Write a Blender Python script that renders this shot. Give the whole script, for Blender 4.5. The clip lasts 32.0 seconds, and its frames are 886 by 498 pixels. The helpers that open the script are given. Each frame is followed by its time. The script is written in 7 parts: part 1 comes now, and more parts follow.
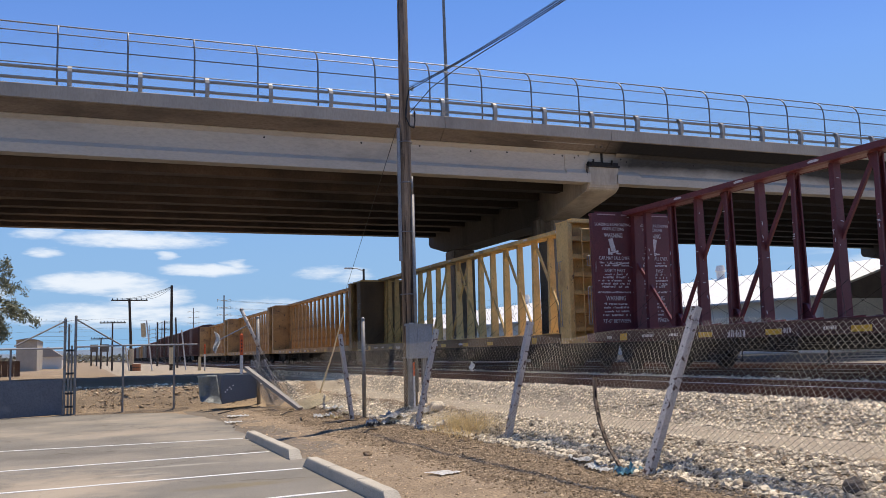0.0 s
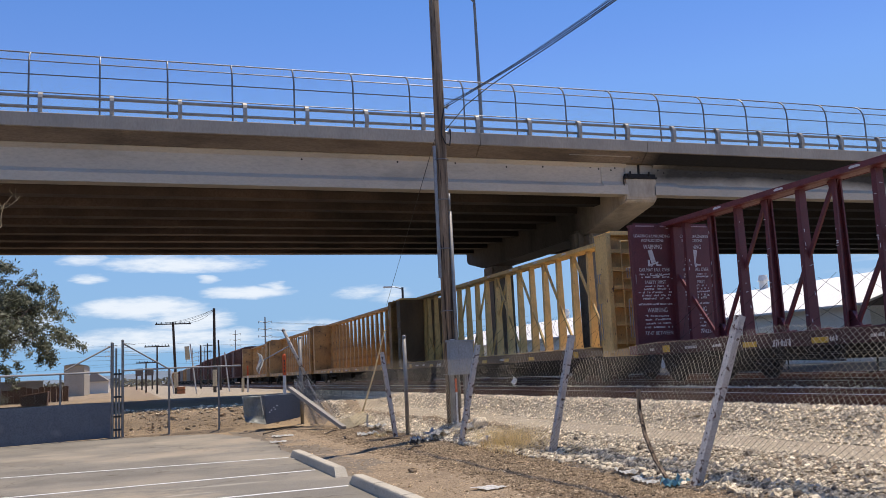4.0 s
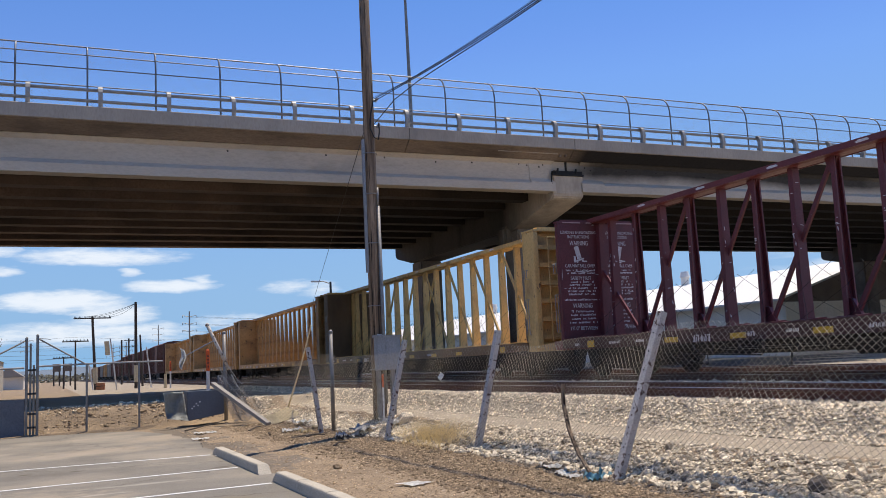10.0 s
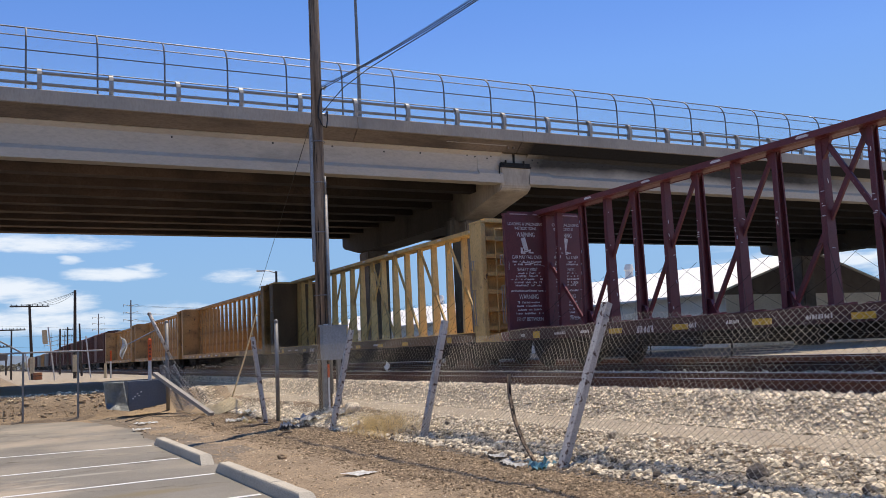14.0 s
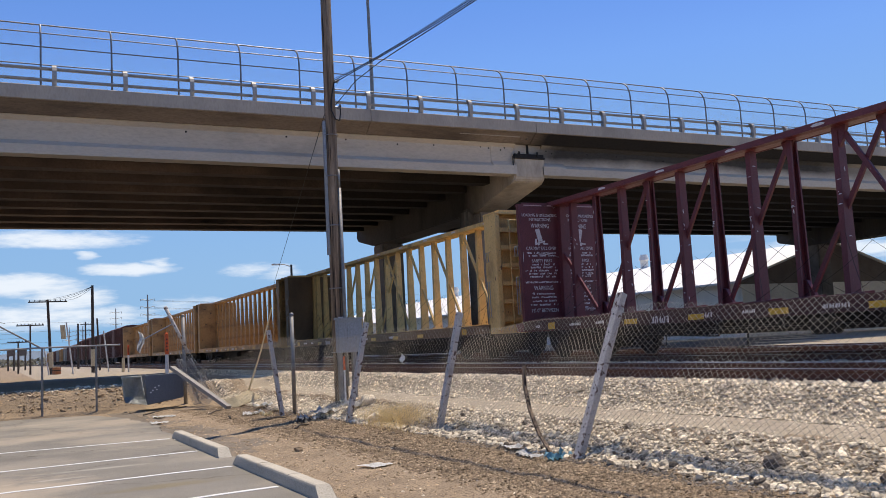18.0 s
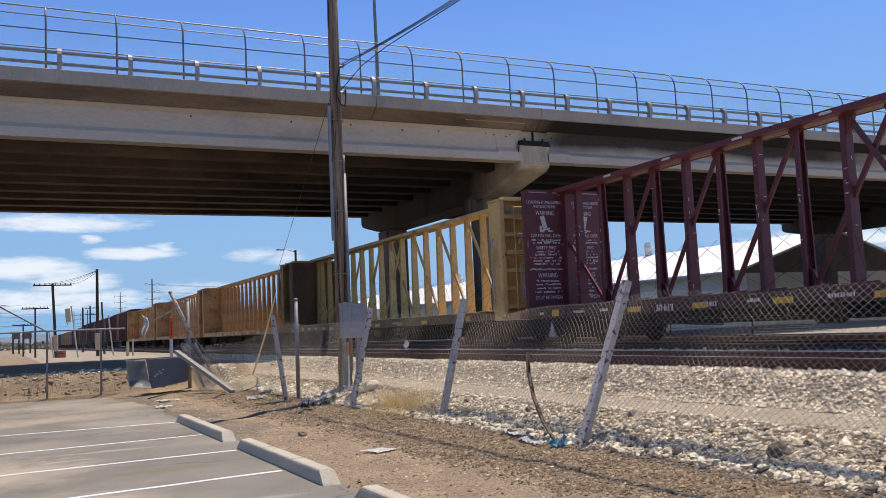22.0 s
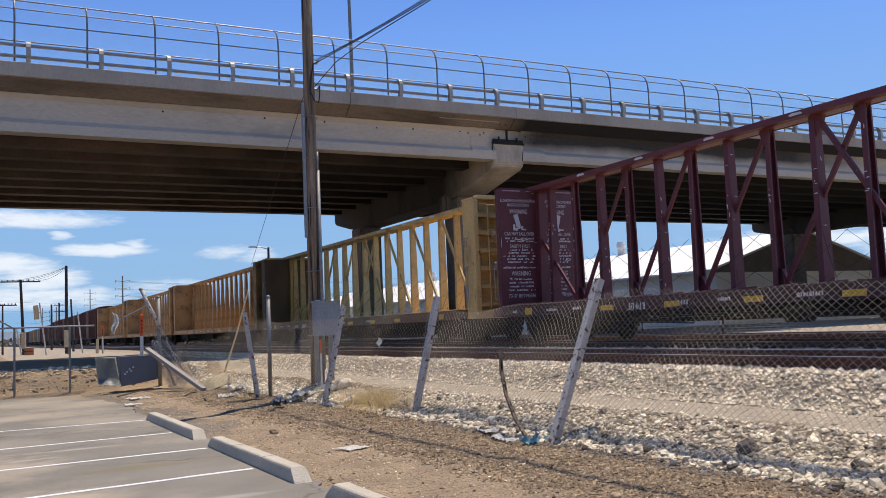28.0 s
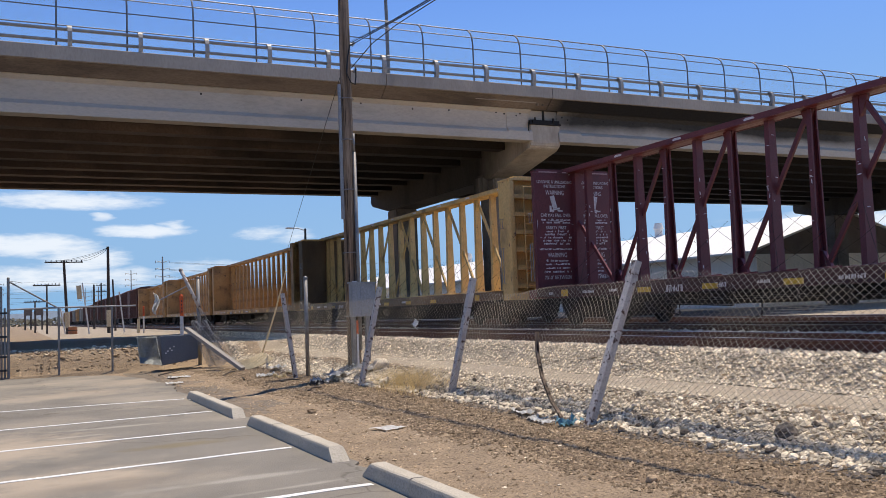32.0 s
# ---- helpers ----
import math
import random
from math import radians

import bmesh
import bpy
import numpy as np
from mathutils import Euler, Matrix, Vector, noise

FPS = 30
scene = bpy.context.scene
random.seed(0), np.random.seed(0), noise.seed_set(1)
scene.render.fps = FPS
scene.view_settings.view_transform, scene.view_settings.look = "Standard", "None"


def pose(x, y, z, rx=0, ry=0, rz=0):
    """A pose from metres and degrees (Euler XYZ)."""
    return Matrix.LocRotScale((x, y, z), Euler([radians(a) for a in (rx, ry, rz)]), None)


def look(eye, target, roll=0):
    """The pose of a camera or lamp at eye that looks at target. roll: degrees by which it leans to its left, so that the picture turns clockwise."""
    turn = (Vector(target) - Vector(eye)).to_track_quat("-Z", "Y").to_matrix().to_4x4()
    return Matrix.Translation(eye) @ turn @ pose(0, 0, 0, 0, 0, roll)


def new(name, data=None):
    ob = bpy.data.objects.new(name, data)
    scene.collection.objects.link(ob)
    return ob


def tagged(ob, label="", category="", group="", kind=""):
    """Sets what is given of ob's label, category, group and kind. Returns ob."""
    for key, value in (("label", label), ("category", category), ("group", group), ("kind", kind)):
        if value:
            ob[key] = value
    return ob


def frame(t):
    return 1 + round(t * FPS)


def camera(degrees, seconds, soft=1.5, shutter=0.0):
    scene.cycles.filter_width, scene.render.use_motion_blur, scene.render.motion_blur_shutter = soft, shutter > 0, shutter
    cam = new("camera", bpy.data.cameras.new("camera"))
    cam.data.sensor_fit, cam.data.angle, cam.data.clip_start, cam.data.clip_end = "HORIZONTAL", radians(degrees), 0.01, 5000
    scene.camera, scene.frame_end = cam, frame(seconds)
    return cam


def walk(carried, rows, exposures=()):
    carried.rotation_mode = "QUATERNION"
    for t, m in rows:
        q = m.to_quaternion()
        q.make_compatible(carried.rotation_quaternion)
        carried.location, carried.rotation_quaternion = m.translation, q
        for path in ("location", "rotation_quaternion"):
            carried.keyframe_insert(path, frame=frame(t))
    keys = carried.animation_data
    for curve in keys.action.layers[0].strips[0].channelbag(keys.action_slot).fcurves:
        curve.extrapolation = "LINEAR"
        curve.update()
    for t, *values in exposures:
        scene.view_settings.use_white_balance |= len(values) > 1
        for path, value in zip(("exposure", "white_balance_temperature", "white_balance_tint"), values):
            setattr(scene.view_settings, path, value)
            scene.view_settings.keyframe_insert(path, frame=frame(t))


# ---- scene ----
cam = camera(53.0, 32.0, 0.6)
PATH = [
    (0.0, pose(0.006, -0.01, 1.632, 96.564, 1.48, -21.683)),
    (0.5, pose(0.014, -0.022, 1.613, 96.782, 1.37, -20.943)),
    (1.0, pose(-0.014, -0.025, 1.607, 97.106, 1.482, -20.52)),
    (1.5, pose(-0.019, -0.034, 1.614, 97.27, 1.751, -20.336)),
    (2.0, pose(-0.01, -0.017, 1.624, 97.478, 2.005, -20.423)),
    (2.5, pose(-0.024, -0.028, 1.616, 97.583, 2.161, -20.351)),
    (3.0, pose(-0.031, -0.04, 1.603, 97.749, 2.288, -20.024)),
    (3.5, pose(-0.047, -0.076, 1.607, 97.934, 2.393, -19.43)),
    (5.5, pose(-0.034, -0.042, 1.596, 96.955, 2.956, -18.612)),
    (6.0, pose(-0.019, -0.023, 1.602, 97.022, 3.022, -19.227)),
    (6.5, pose(-0.023, -0.015, 1.596, 97.28, 3.005, -19.699)),
    (7.0, pose(-0.031, -0.022, 1.597, 97.541, 2.751, -20.059)),
    (7.5, pose(-0.037, -0.036, 1.596, 97.751, 2.524, -20.237)),
    (8.0, pose(-0.032, -0.042, 1.597, 97.893, 2.534, -20.446)),
    (8.5, pose(-0.026, -0.04, 1.601, 98.022, 2.689, -20.916)),
    (9.0, pose(-0.022, -0.037, 1.599, 97.992, 2.864, -21.686)),
    (9.5, pose(-0.008, -0.026, 1.601, 97.674, 2.953, -22.648)),
    (10.0, pose(0.005, -0.019, 1.614, 97.209, 2.775, -23.686)),
    (10.5, pose(0.016, -0.012, 1.601, 96.842, 2.577, -24.427)),
    (11.0, pose(0.01, -0.015, 1.6, 96.682, 2.395, -24.929)),
    (11.5, pose(0.01, -0.011, 1.601, 96.716, 2.266, -25.267)),
    (12.0, pose(0.0, 0.0, 1.601, 96.84, 2.174, -25.666)),
    (12.5, pose(0.002, 0.008, 1.604, 96.819, 2.268, -26.175)),
    (13.0, pose(0.011, 0.011, 1.602, 96.696, 2.387, -26.598)),
    (13.5, pose(0.006, 0.006, 1.603, 96.544, 2.478, -26.941)),
    (14.0, pose(0.008, 0.009, 1.601, 96.459, 2.58, -27.137)),
    (14.5, pose(0.017, 0.019, 1.595, 96.457, 2.645, -27.237)),
    (16.5, pose(0.011, 0.013, 1.6, 96.213, 3.028, -27.424)),
    (17.0, pose(0.013, 0.014, 1.594, 96.083, 3.149, -27.175)),
    (17.5, pose(0.012, 0.013, 1.601, 95.991, 3.122, -26.763)),
    (18.0, pose(0.011, 0.002, 1.599, 95.997, 3.004, -26.154)),
    (18.5, pose(-0.002, 0.002, 1.599, 96.079, 2.746, -25.566)),
    (19.0, pose(-0.016, -0.01, 1.597, 96.129, 2.488, -25.015)),
    (19.5, pose(-0.014, -0.018, 1.595, 96.143, 2.358, -24.489)),
    (20.0, pose(-0.008, -0.023, 1.604, 96.06, 2.341, -24.069)),
    (20.5, pose(-0.011, -0.013, 1.599, 95.932, 2.421, -23.846)),
    (21.0, pose(-0.012, -0.009, 1.6, 95.701, 2.458, -24.13)),
    (21.5, pose(-0.006, 0.0, 1.599, 95.41, 2.513, -24.895)),
    (22.0, pose(0.007, 0.021, 1.598, 95.136, 2.561, -25.934)),
    (22.5, pose(0.011, 0.03, 1.598, 94.964, 2.59, -26.866)),
    (23.0, pose(0.016, 0.028, 1.597, 94.893, 2.666, -27.322)),
    (23.5, pose(0.01, 0.013, 1.597, 94.847, 2.684, -27.439)),
    (24.0, pose(0.008, 0.007, 1.6, 94.786, 2.687, -27.385)),
    (24.5, pose(0.019, 0.02, 1.6, 94.654, 2.608, -27.371)),
    (25.0, pose(0.019, 0.02, 1.601, 94.462, 2.538, -27.375)),
    (25.5, pose(0.015, 0.019, 1.595, 94.365, 2.516, -27.388)),
    (27.5, pose(0.018, 0.035, 1.592, 94.903, 2.47, -27.836)),
    (28.0, pose(0.018, 0.032, 1.588, 94.951, 2.417, -27.645)),
    (28.5, pose(0.014, 0.034, 1.592, 94.949, 2.35, -27.335)),
    (29.0, pose(0.01, 0.02, 1.594, 94.931, 2.27, -26.948)),
    (29.5, pose(0.012, 0.032, 1.595, 94.804, 2.209, -26.525)),
    (30.0, pose(0.01, 0.017, 1.594, 94.652, 2.183, -25.999)),
    (30.5, pose(0.01, 0.022, 1.594, 94.463, 2.185, -25.524)),
    (31.0, pose(0.004, 0.015, 1.595, 94.265, 2.234, -25.134)),
    (31.5, pose(0.008, 0.019, 1.597, 94.035, 2.203, -25.05)),
    (32.0, pose(0.005, 0.019, 1.594, 93.831, 2.187, -25.353)),
]
walk(cam, PATH)

# ---- sky and sun ----
SUN_AZ, SUN_EL = 55.0, 72.0
world = bpy.data.worlds.new("sky")
scene.world = world
world.use_nodes = True
wn, wl = world.node_tree.nodes, world.node_tree.links
wn.clear()
sky = wn.new("ShaderNodeTexSky")
sky.sky_type, sky.sun_disc = "NISHITA", False
sky.sun_elevation, sky.sun_rotation = radians(SUN_EL), radians(SUN_AZ)
sky.air_density, sky.dust_density, sky.ozone_density = 1.0, 0.0, 4.0
wbg, wout = wn.new("ShaderNodeBackground"), wn.new("ShaderNodeOutputWorld")
wbg.inputs["Strength"].default_value = 0.12
# thin fair-weather clouds low over the horizon
wtc, wsep = wn.new("ShaderNodeTexCoord"), wn.new("ShaderNodeSeparateXYZ")
wl.new(wtc.outputs["Generated"], wsep.inputs[0])
def sky_math(op, a, b=None, c=None):
    nd = wn.new("ShaderNodeMath")
    nd.operation = op
    for i, v in enumerate((a, b, c)):
        if isinstance(v, (int, float)):
            nd.inputs[i].default_value = v
        elif v is not None:
            wl.new(v, nd.inputs[i])
    return nd.outputs[0]


def sky_noise(scale, detail, rough, shift):
    mp, nz = wn.new("ShaderNodeMapping"), wn.new("ShaderNodeTexNoise")
    mp.inputs["Scale"].default_value, mp.inputs["Location"].default_value = scale, shift
    wl.new(wtc.outputs["Generated"], mp.inputs[0])
    nz.inputs["Scale"].default_value, nz.inputs["Detail"].default_value, nz.inputs["Roughness"].default_value = 1.0, detail, rough
    wl.new(mp.outputs[0], nz.inputs["Vector"])
    return nz.outputs["Fac"]


# each bank: bearing and height as tangents, half-width, half-height, thickness
CLOUDS = [(0.012, 0.08, 0.056, 0.0091, 1.0), (0.059, 0.065, 0.036, 0.0123, 0.9), (-0.019, 0.083, 0.026, 0.006, 1.0), (0.029, 0.046, 0.102, 0.0097, 0.8),
          (0.048, 0.127, 0.07, 0.0068, 0.95), (-0.05, 0.132, 0.017, 0.0054, 0.7), (-0.04, 0.113, 0.018, 0.0036, 0.8), (0.075, 0.11, 0.012, 0.0037, 0.8),
          (0.12, 0.096, 0.039, 0.0063, 1.0), (0.157, 0.103, 0.013, 0.0045, 0.8), (0.249, 0.093, 0.028, 0.0059, 0.55), (0.188, 0.054, 0.046, 0.009, 0.45),
          (0.283, 0.09, 0.021, 0.008, 0.5), (-0.114, 0.064, 0.032, 0.0174, 0.8), (-0.166, 0.089, 0.047, 0.0103, 0.9), (-0.197, 0.126, 0.046, 0.0069, 0.7)]
wu = sky_math("DIVIDE", wsep.outputs["X"], sky_math("MAXIMUM", wsep.outputs["Y"], 0.05))
wv = sky_math("DIVIDE", wsep.outputs["Z"], sky_math("MAXIMUM", wsep.outputs["Y"], 0.05))
wob = sky_noise((16.0, 16.0, 60.0), 3.0, 0.5, (1.3, 0.4, 0.2))
wfluff = sky_noise((38.0, 38.0, 170.0), 7.0, 0.62, (0.35, 0.2, 0.1))
wu = sky_math("MULTIPLY_ADD", sky_math("SUBTRACT", wob, 0.5), 0.05, wu)
wv = sky_math("MULTIPLY_ADD", sky_math("SUBTRACT", wob, 0.5), 0.012, wv)
wbank = None
for cu, cv, ru, rv, thick in CLOUDS:
    du = sky_math("DIVIDE", sky_math("SUBTRACT", wu, cu), ru * 1.35)
    dv = sky_math("DIVIDE", sky_math("SUBTRACT", wv, cv), rv * 1.5)
    far_out = sky_math("ADD", sky_math("MULTIPLY", du, du), sky_math("MULTIPLY", dv, dv))
    body = sky_math("MULTIPLY", sky_math("MAXIMUM", sky_math("SUBTRACT", 1.15, far_out), 0.0), thick)
    wbank = body if wbank is None else sky_math("MAXIMUM", wbank, body)
wedge_f = sky_math("MULTIPLY_ADD", sky_math("SUBTRACT", wfluff, 0.5), 1.35, wbank)
wdens = wn.new("ShaderNodeMapRange")
wdens.interpolation_type = "SMOOTHSTEP"
wdens.inputs["From Min"].default_value, wdens.inputs["From Max"].default_value = 0.0, 1.15
wl.new(wedge_f, wdens.inputs["Value"])
wthin = wn.new("ShaderNodeMapRange")
wthin.inputs["From Min"].default_value, wthin.inputs["From Max"].default_value = 0.0, 0.25
wl.new(wbank, wthin.inputs["Value"])
wfront = sky_math("MULTIPLY", wdens.outputs[0], wthin.outputs[0])
# fair-weather clouds all round behind
wrest = wn.new("ShaderNodeMapRange")
wrest.inputs["From Min"].default_value, wrest.inputs["From Max"].default_value = 0.495, 0.585
wl.new(sky_noise((7.0, 7.0, 34.0), 6.0, 0.52, (0.35, 0.2, 0.1)), wrest.inputs["Value"])
wlow = wn.new("ShaderNodeMapRange")
wlow.inputs["From Min"].default_value, wlow.inputs["From Max"].default_value = 0.2, 0.1
wl.new(wsep.outputs["Z"], wlow.inputs["Value"])
wside = wn.new("ShaderNodeMapRange")
wside.inputs["From Min"].default_value, wside.inputs["From Max"].default_value = 0.75, 0.6
wl.new(wsep.outputs["Y"], wside.inputs["Value"])
wback = sky_math("MULTIPLY", sky_math("MULTIPLY", wrest.outputs[0], wlow.outputs[0]), wside.outputs[0])
wcloud = sky_math("MULTIPLY", sky_math("MAXIMUM", wfront, wback), 0.88)
wmix = wn.new("ShaderNodeMix")
wmix.data_type = "RGBA"
wl.new(wcloud, wmix.inputs["Factor"])
whs = wn.new("ShaderNodeHueSaturation")
whs.inputs["Saturation"].default_value = 1.3
wl.new(sky.outputs[0], whs.inputs["Color"])
wtint = wn.new("ShaderNodeMix")
wtint.data_type, wtint.blend_type = "RGBA", "MULTIPLY"
wtint.inputs["Factor"].default_value = 1.0
wtint.inputs["B"].default_value = (2.0, 1.14, 1.18, 1)
wl.new(whs.outputs[0], wtint.inputs["A"])
# the haze-dimmed lowest part of the sky
wgr = wn.new("ShaderNodeMapRange")
wgr.inputs["From Min"].default_value, wgr.inputs["From Max"].default_value = 0.0, 0.3
wgr.inputs["To Min"].default_value, wgr.inputs["To Max"].default_value = 0.6, 1.0
wl.new(wsep.outputs["Z"], wgr.inputs["Value"])
wdim = wn.new("ShaderNodeVectorMath")
wdim.operation = "SCALE"
wl.new(wtint.outputs["Result"], wdim.inputs[0])
wl.new(wgr.outputs[0], wdim.inputs["Scale"])
# pale blue haze towards the horizon
whz = wn.new("ShaderNodeMapRange")
whz.inputs["From Min"].default_value, whz.inputs["From Max"].default_value = 0.02, 0.34
whz.inputs["To Min"].default_value, whz.inputs["To Max"].default_value = 0.9, 0.0
wl.new(wsep.outputs["Z"], whz.inputs["Value"])
whmix = wn.new("ShaderNodeMix")
whmix.data_type = "RGBA"
wl.new(whz.outputs[0], whmix.inputs["Factor"])
wl.new(wdim.outputs[0], whmix.inputs["A"])
whmix.inputs["B"].default_value = (1.22, 3.55, 6.1, 1)
wl.new(whmix.outputs["Result"], wmix.inputs["A"])
wmix.inputs["B"].default_value = (7.0, 7.35, 7.8, 1)
wl.new(wmix.outputs["Result"], wbg.inputs["Color"])
wl.new(wbg.outputs[0], wout.inputs["Surface"])

sun_data = bpy.data.lights.new("sun", "SUN")
sun_data.energy, sun_data.angle, sun_data.color = 5.0, radians(0.55), (1.0, 0.88, 0.715)
sun = new("sun", sun_data)
_az, _el = radians(SUN_AZ), radians(SUN_EL)
sun.matrix_world = look((200 * math.sin(_az) * math.cos(_el), 200 * math.cos(_az) * math.cos(_el), 200 * math.sin(_el)), (0, 0, 0))
scene.view_settings.exposure = 0.12

# ---- small helpers ----
def thing(name, label, category, group="", loc=(0, 0, 0), rz=0.0, kind=""):
    ob = new(name)
    ob.matrix_basis = pose(*loc, 0, 0, rz)
    ob.empty_display_size = 0.2
    return tagged(ob, label, category, group, kind)


def mesh_of(name, bm, mat, smooth=False):
    me = bpy.data.meshes.new(name)
    bmesh.ops.recalc_face_normals(bm, faces=bm.faces)
    bm.to_mesh(me)
    bm.free()
    if smooth:
        me.polygons.foreach_set("use_smooth", [True] * len(me.polygons))
    for m in mat if isinstance(mat, (list, tuple)) else [mat]:
        me.materials.append(m)
    return me


def part(name, bm, mat, parent, label="", smooth=False):
    """One bmesh as one mesh object under a thing or a part."""
    ob = new(name, mesh_of(name, bm, mat, smooth))
    ob.parent = parent
    if label:
        ob["label"] = label
    return ob


def again(name, me, parent, m=None, label=""):
    """One more part on a mesh that is already there."""
    ob = new(name, me)
    ob.parent = parent
    if m is not None:
        ob.matrix_basis = m
    if label:
        ob["label"] = label
    return ob


def solid(name, bm, mat, label, category, group="", kind="", smooth=False, m=None):
    """A top-level thing of one mesh."""
    ob = new(name, mesh_of(name, bm, mat, smooth))
    if m is not None:
        ob.matrix_basis = m
    return tagged(ob, label, category, group, kind)


def box(bm, lo, hi, m=None):
    x0, y0, z0 = lo
    x1, y1, z1 = hi
    vs = [bm.verts.new(p) for p in ((x0, y0, z0), (x1, y0, z0), (x1, y1, z0), (x0, y1, z0), (x0, y0, z1), (x1, y0, z1), (x1, y1, z1), (x0, y1, z1))]
    for f in ((3, 2, 1, 0), (4, 5, 6, 7), (0, 1, 5, 4), (1, 2, 6, 5), (2, 3, 7, 6), (3, 0, 4, 7)):
        bm.faces.new([vs[i] for i in f])
    if m is not None:
        bmesh.ops.transform(bm, matrix=m, verts=vs)
    return vs


def slab(bm, pts, lo, hi, axis="x"):
    """A flat outline pushed through from lo to hi along an axis; pts are the other two coordinates in order."""
    def put(a, b, v):
        return (v, a, b) if axis == "x" else (a, v, b) if axis == "y" else (a, b, v)
    v0 = [bm.verts.new(put(a, b, lo)) for a, b in pts]
    v1 = [bm.verts.new(put(a, b, hi)) for a, b in pts]
    n = len(pts)
    bm.faces.new(v0)
    bm.faces.new(v1[::-1])
    for i in range(n):
        j = (i + 1) % n
        bm.faces.new((v0[i], v1[i], v1[j], v0[j]))
    return v0 + v1


def tube(bm, pts, r, n=8, r2=None, caps=True):
    """A round bar along a line of points; it may taper from r to r2."""
    pts = [Vector(p) for p in pts]
    rings = []
    side = None
    for i, p in enumerate(pts):
        d = (pts[min(i + 1, len(pts) - 1)] - pts[max(i - 1, 0)]).normalized()
        if side is None:
            side = d.orthogonal().normalized()
        side = (side - d * side.dot(d)).normalized()
        up = d.cross(side)
        rr = r if r2 is None else r + (r2 - r) * i / (len(pts) - 1)
        rings.append([bm.verts.new(p + side * rr * math.cos(a) + up * rr * math.sin(a)) for a in (2 * math.pi * k / n for k in range(n))])
    for a, b in zip(rings, rings[1:]):
        for k in range(n):
            bm.faces.new((a[k], a[(k + 1) % n], b[(k + 1) % n], b[k]))
    if caps:
        bm.faces.new(rings[0][::-1])
        bm.faces.new(rings[-1])
    return [v for ring in rings for v in ring]


def bar(bm, p, q, w, h, up=(0, 0, 1)):
    """A square bar from p to q, w wide and h high."""
    p, q = Vector(p), Vector(q)
    d = (q - p).normalized()
    s = d.cross(Vector(up))
    s = s.normalized() if s.length > 1e-4 else Vector((1, 0, 0))
    u = s.cross(d)
    vs = []
    for e in (p, q):
        for a, b in ((-1, -1), (1, -1), (1, 1), (-1, 1)):
            vs.append(bm.verts.new(e + s * a * w / 2 + u * b * h / 2))
    for f in ((0, 1, 2, 3), (7, 6, 5, 4), (0, 4, 5, 1), (1, 5, 6, 2), (2, 6, 7, 3), (3, 7, 4, 0)):
        bm.faces.new([vs[i] for i in f])
    return vs


def soften(bm, w, seg=1):
    bmesh.ops.bevel(bm, geom=bm.edges[:], offset=w, segments=seg, affect="EDGES", clamp_overlap=True)


def step(a, b, v):
    t = min(1.0, max(0.0, (v - a) / (b - a)))
    return t * t * (3 - 2 * t)


def raw_mesh(name, verts, faces, mat, smooth=False):
    me = bpy.data.meshes.new(name)
    me.from_pydata(verts, [], faces)
    me.materials.append(mat)
    if smooth:
        me.polygons.foreach_set("use_smooth", [True] * len(me.polygons))
    return me


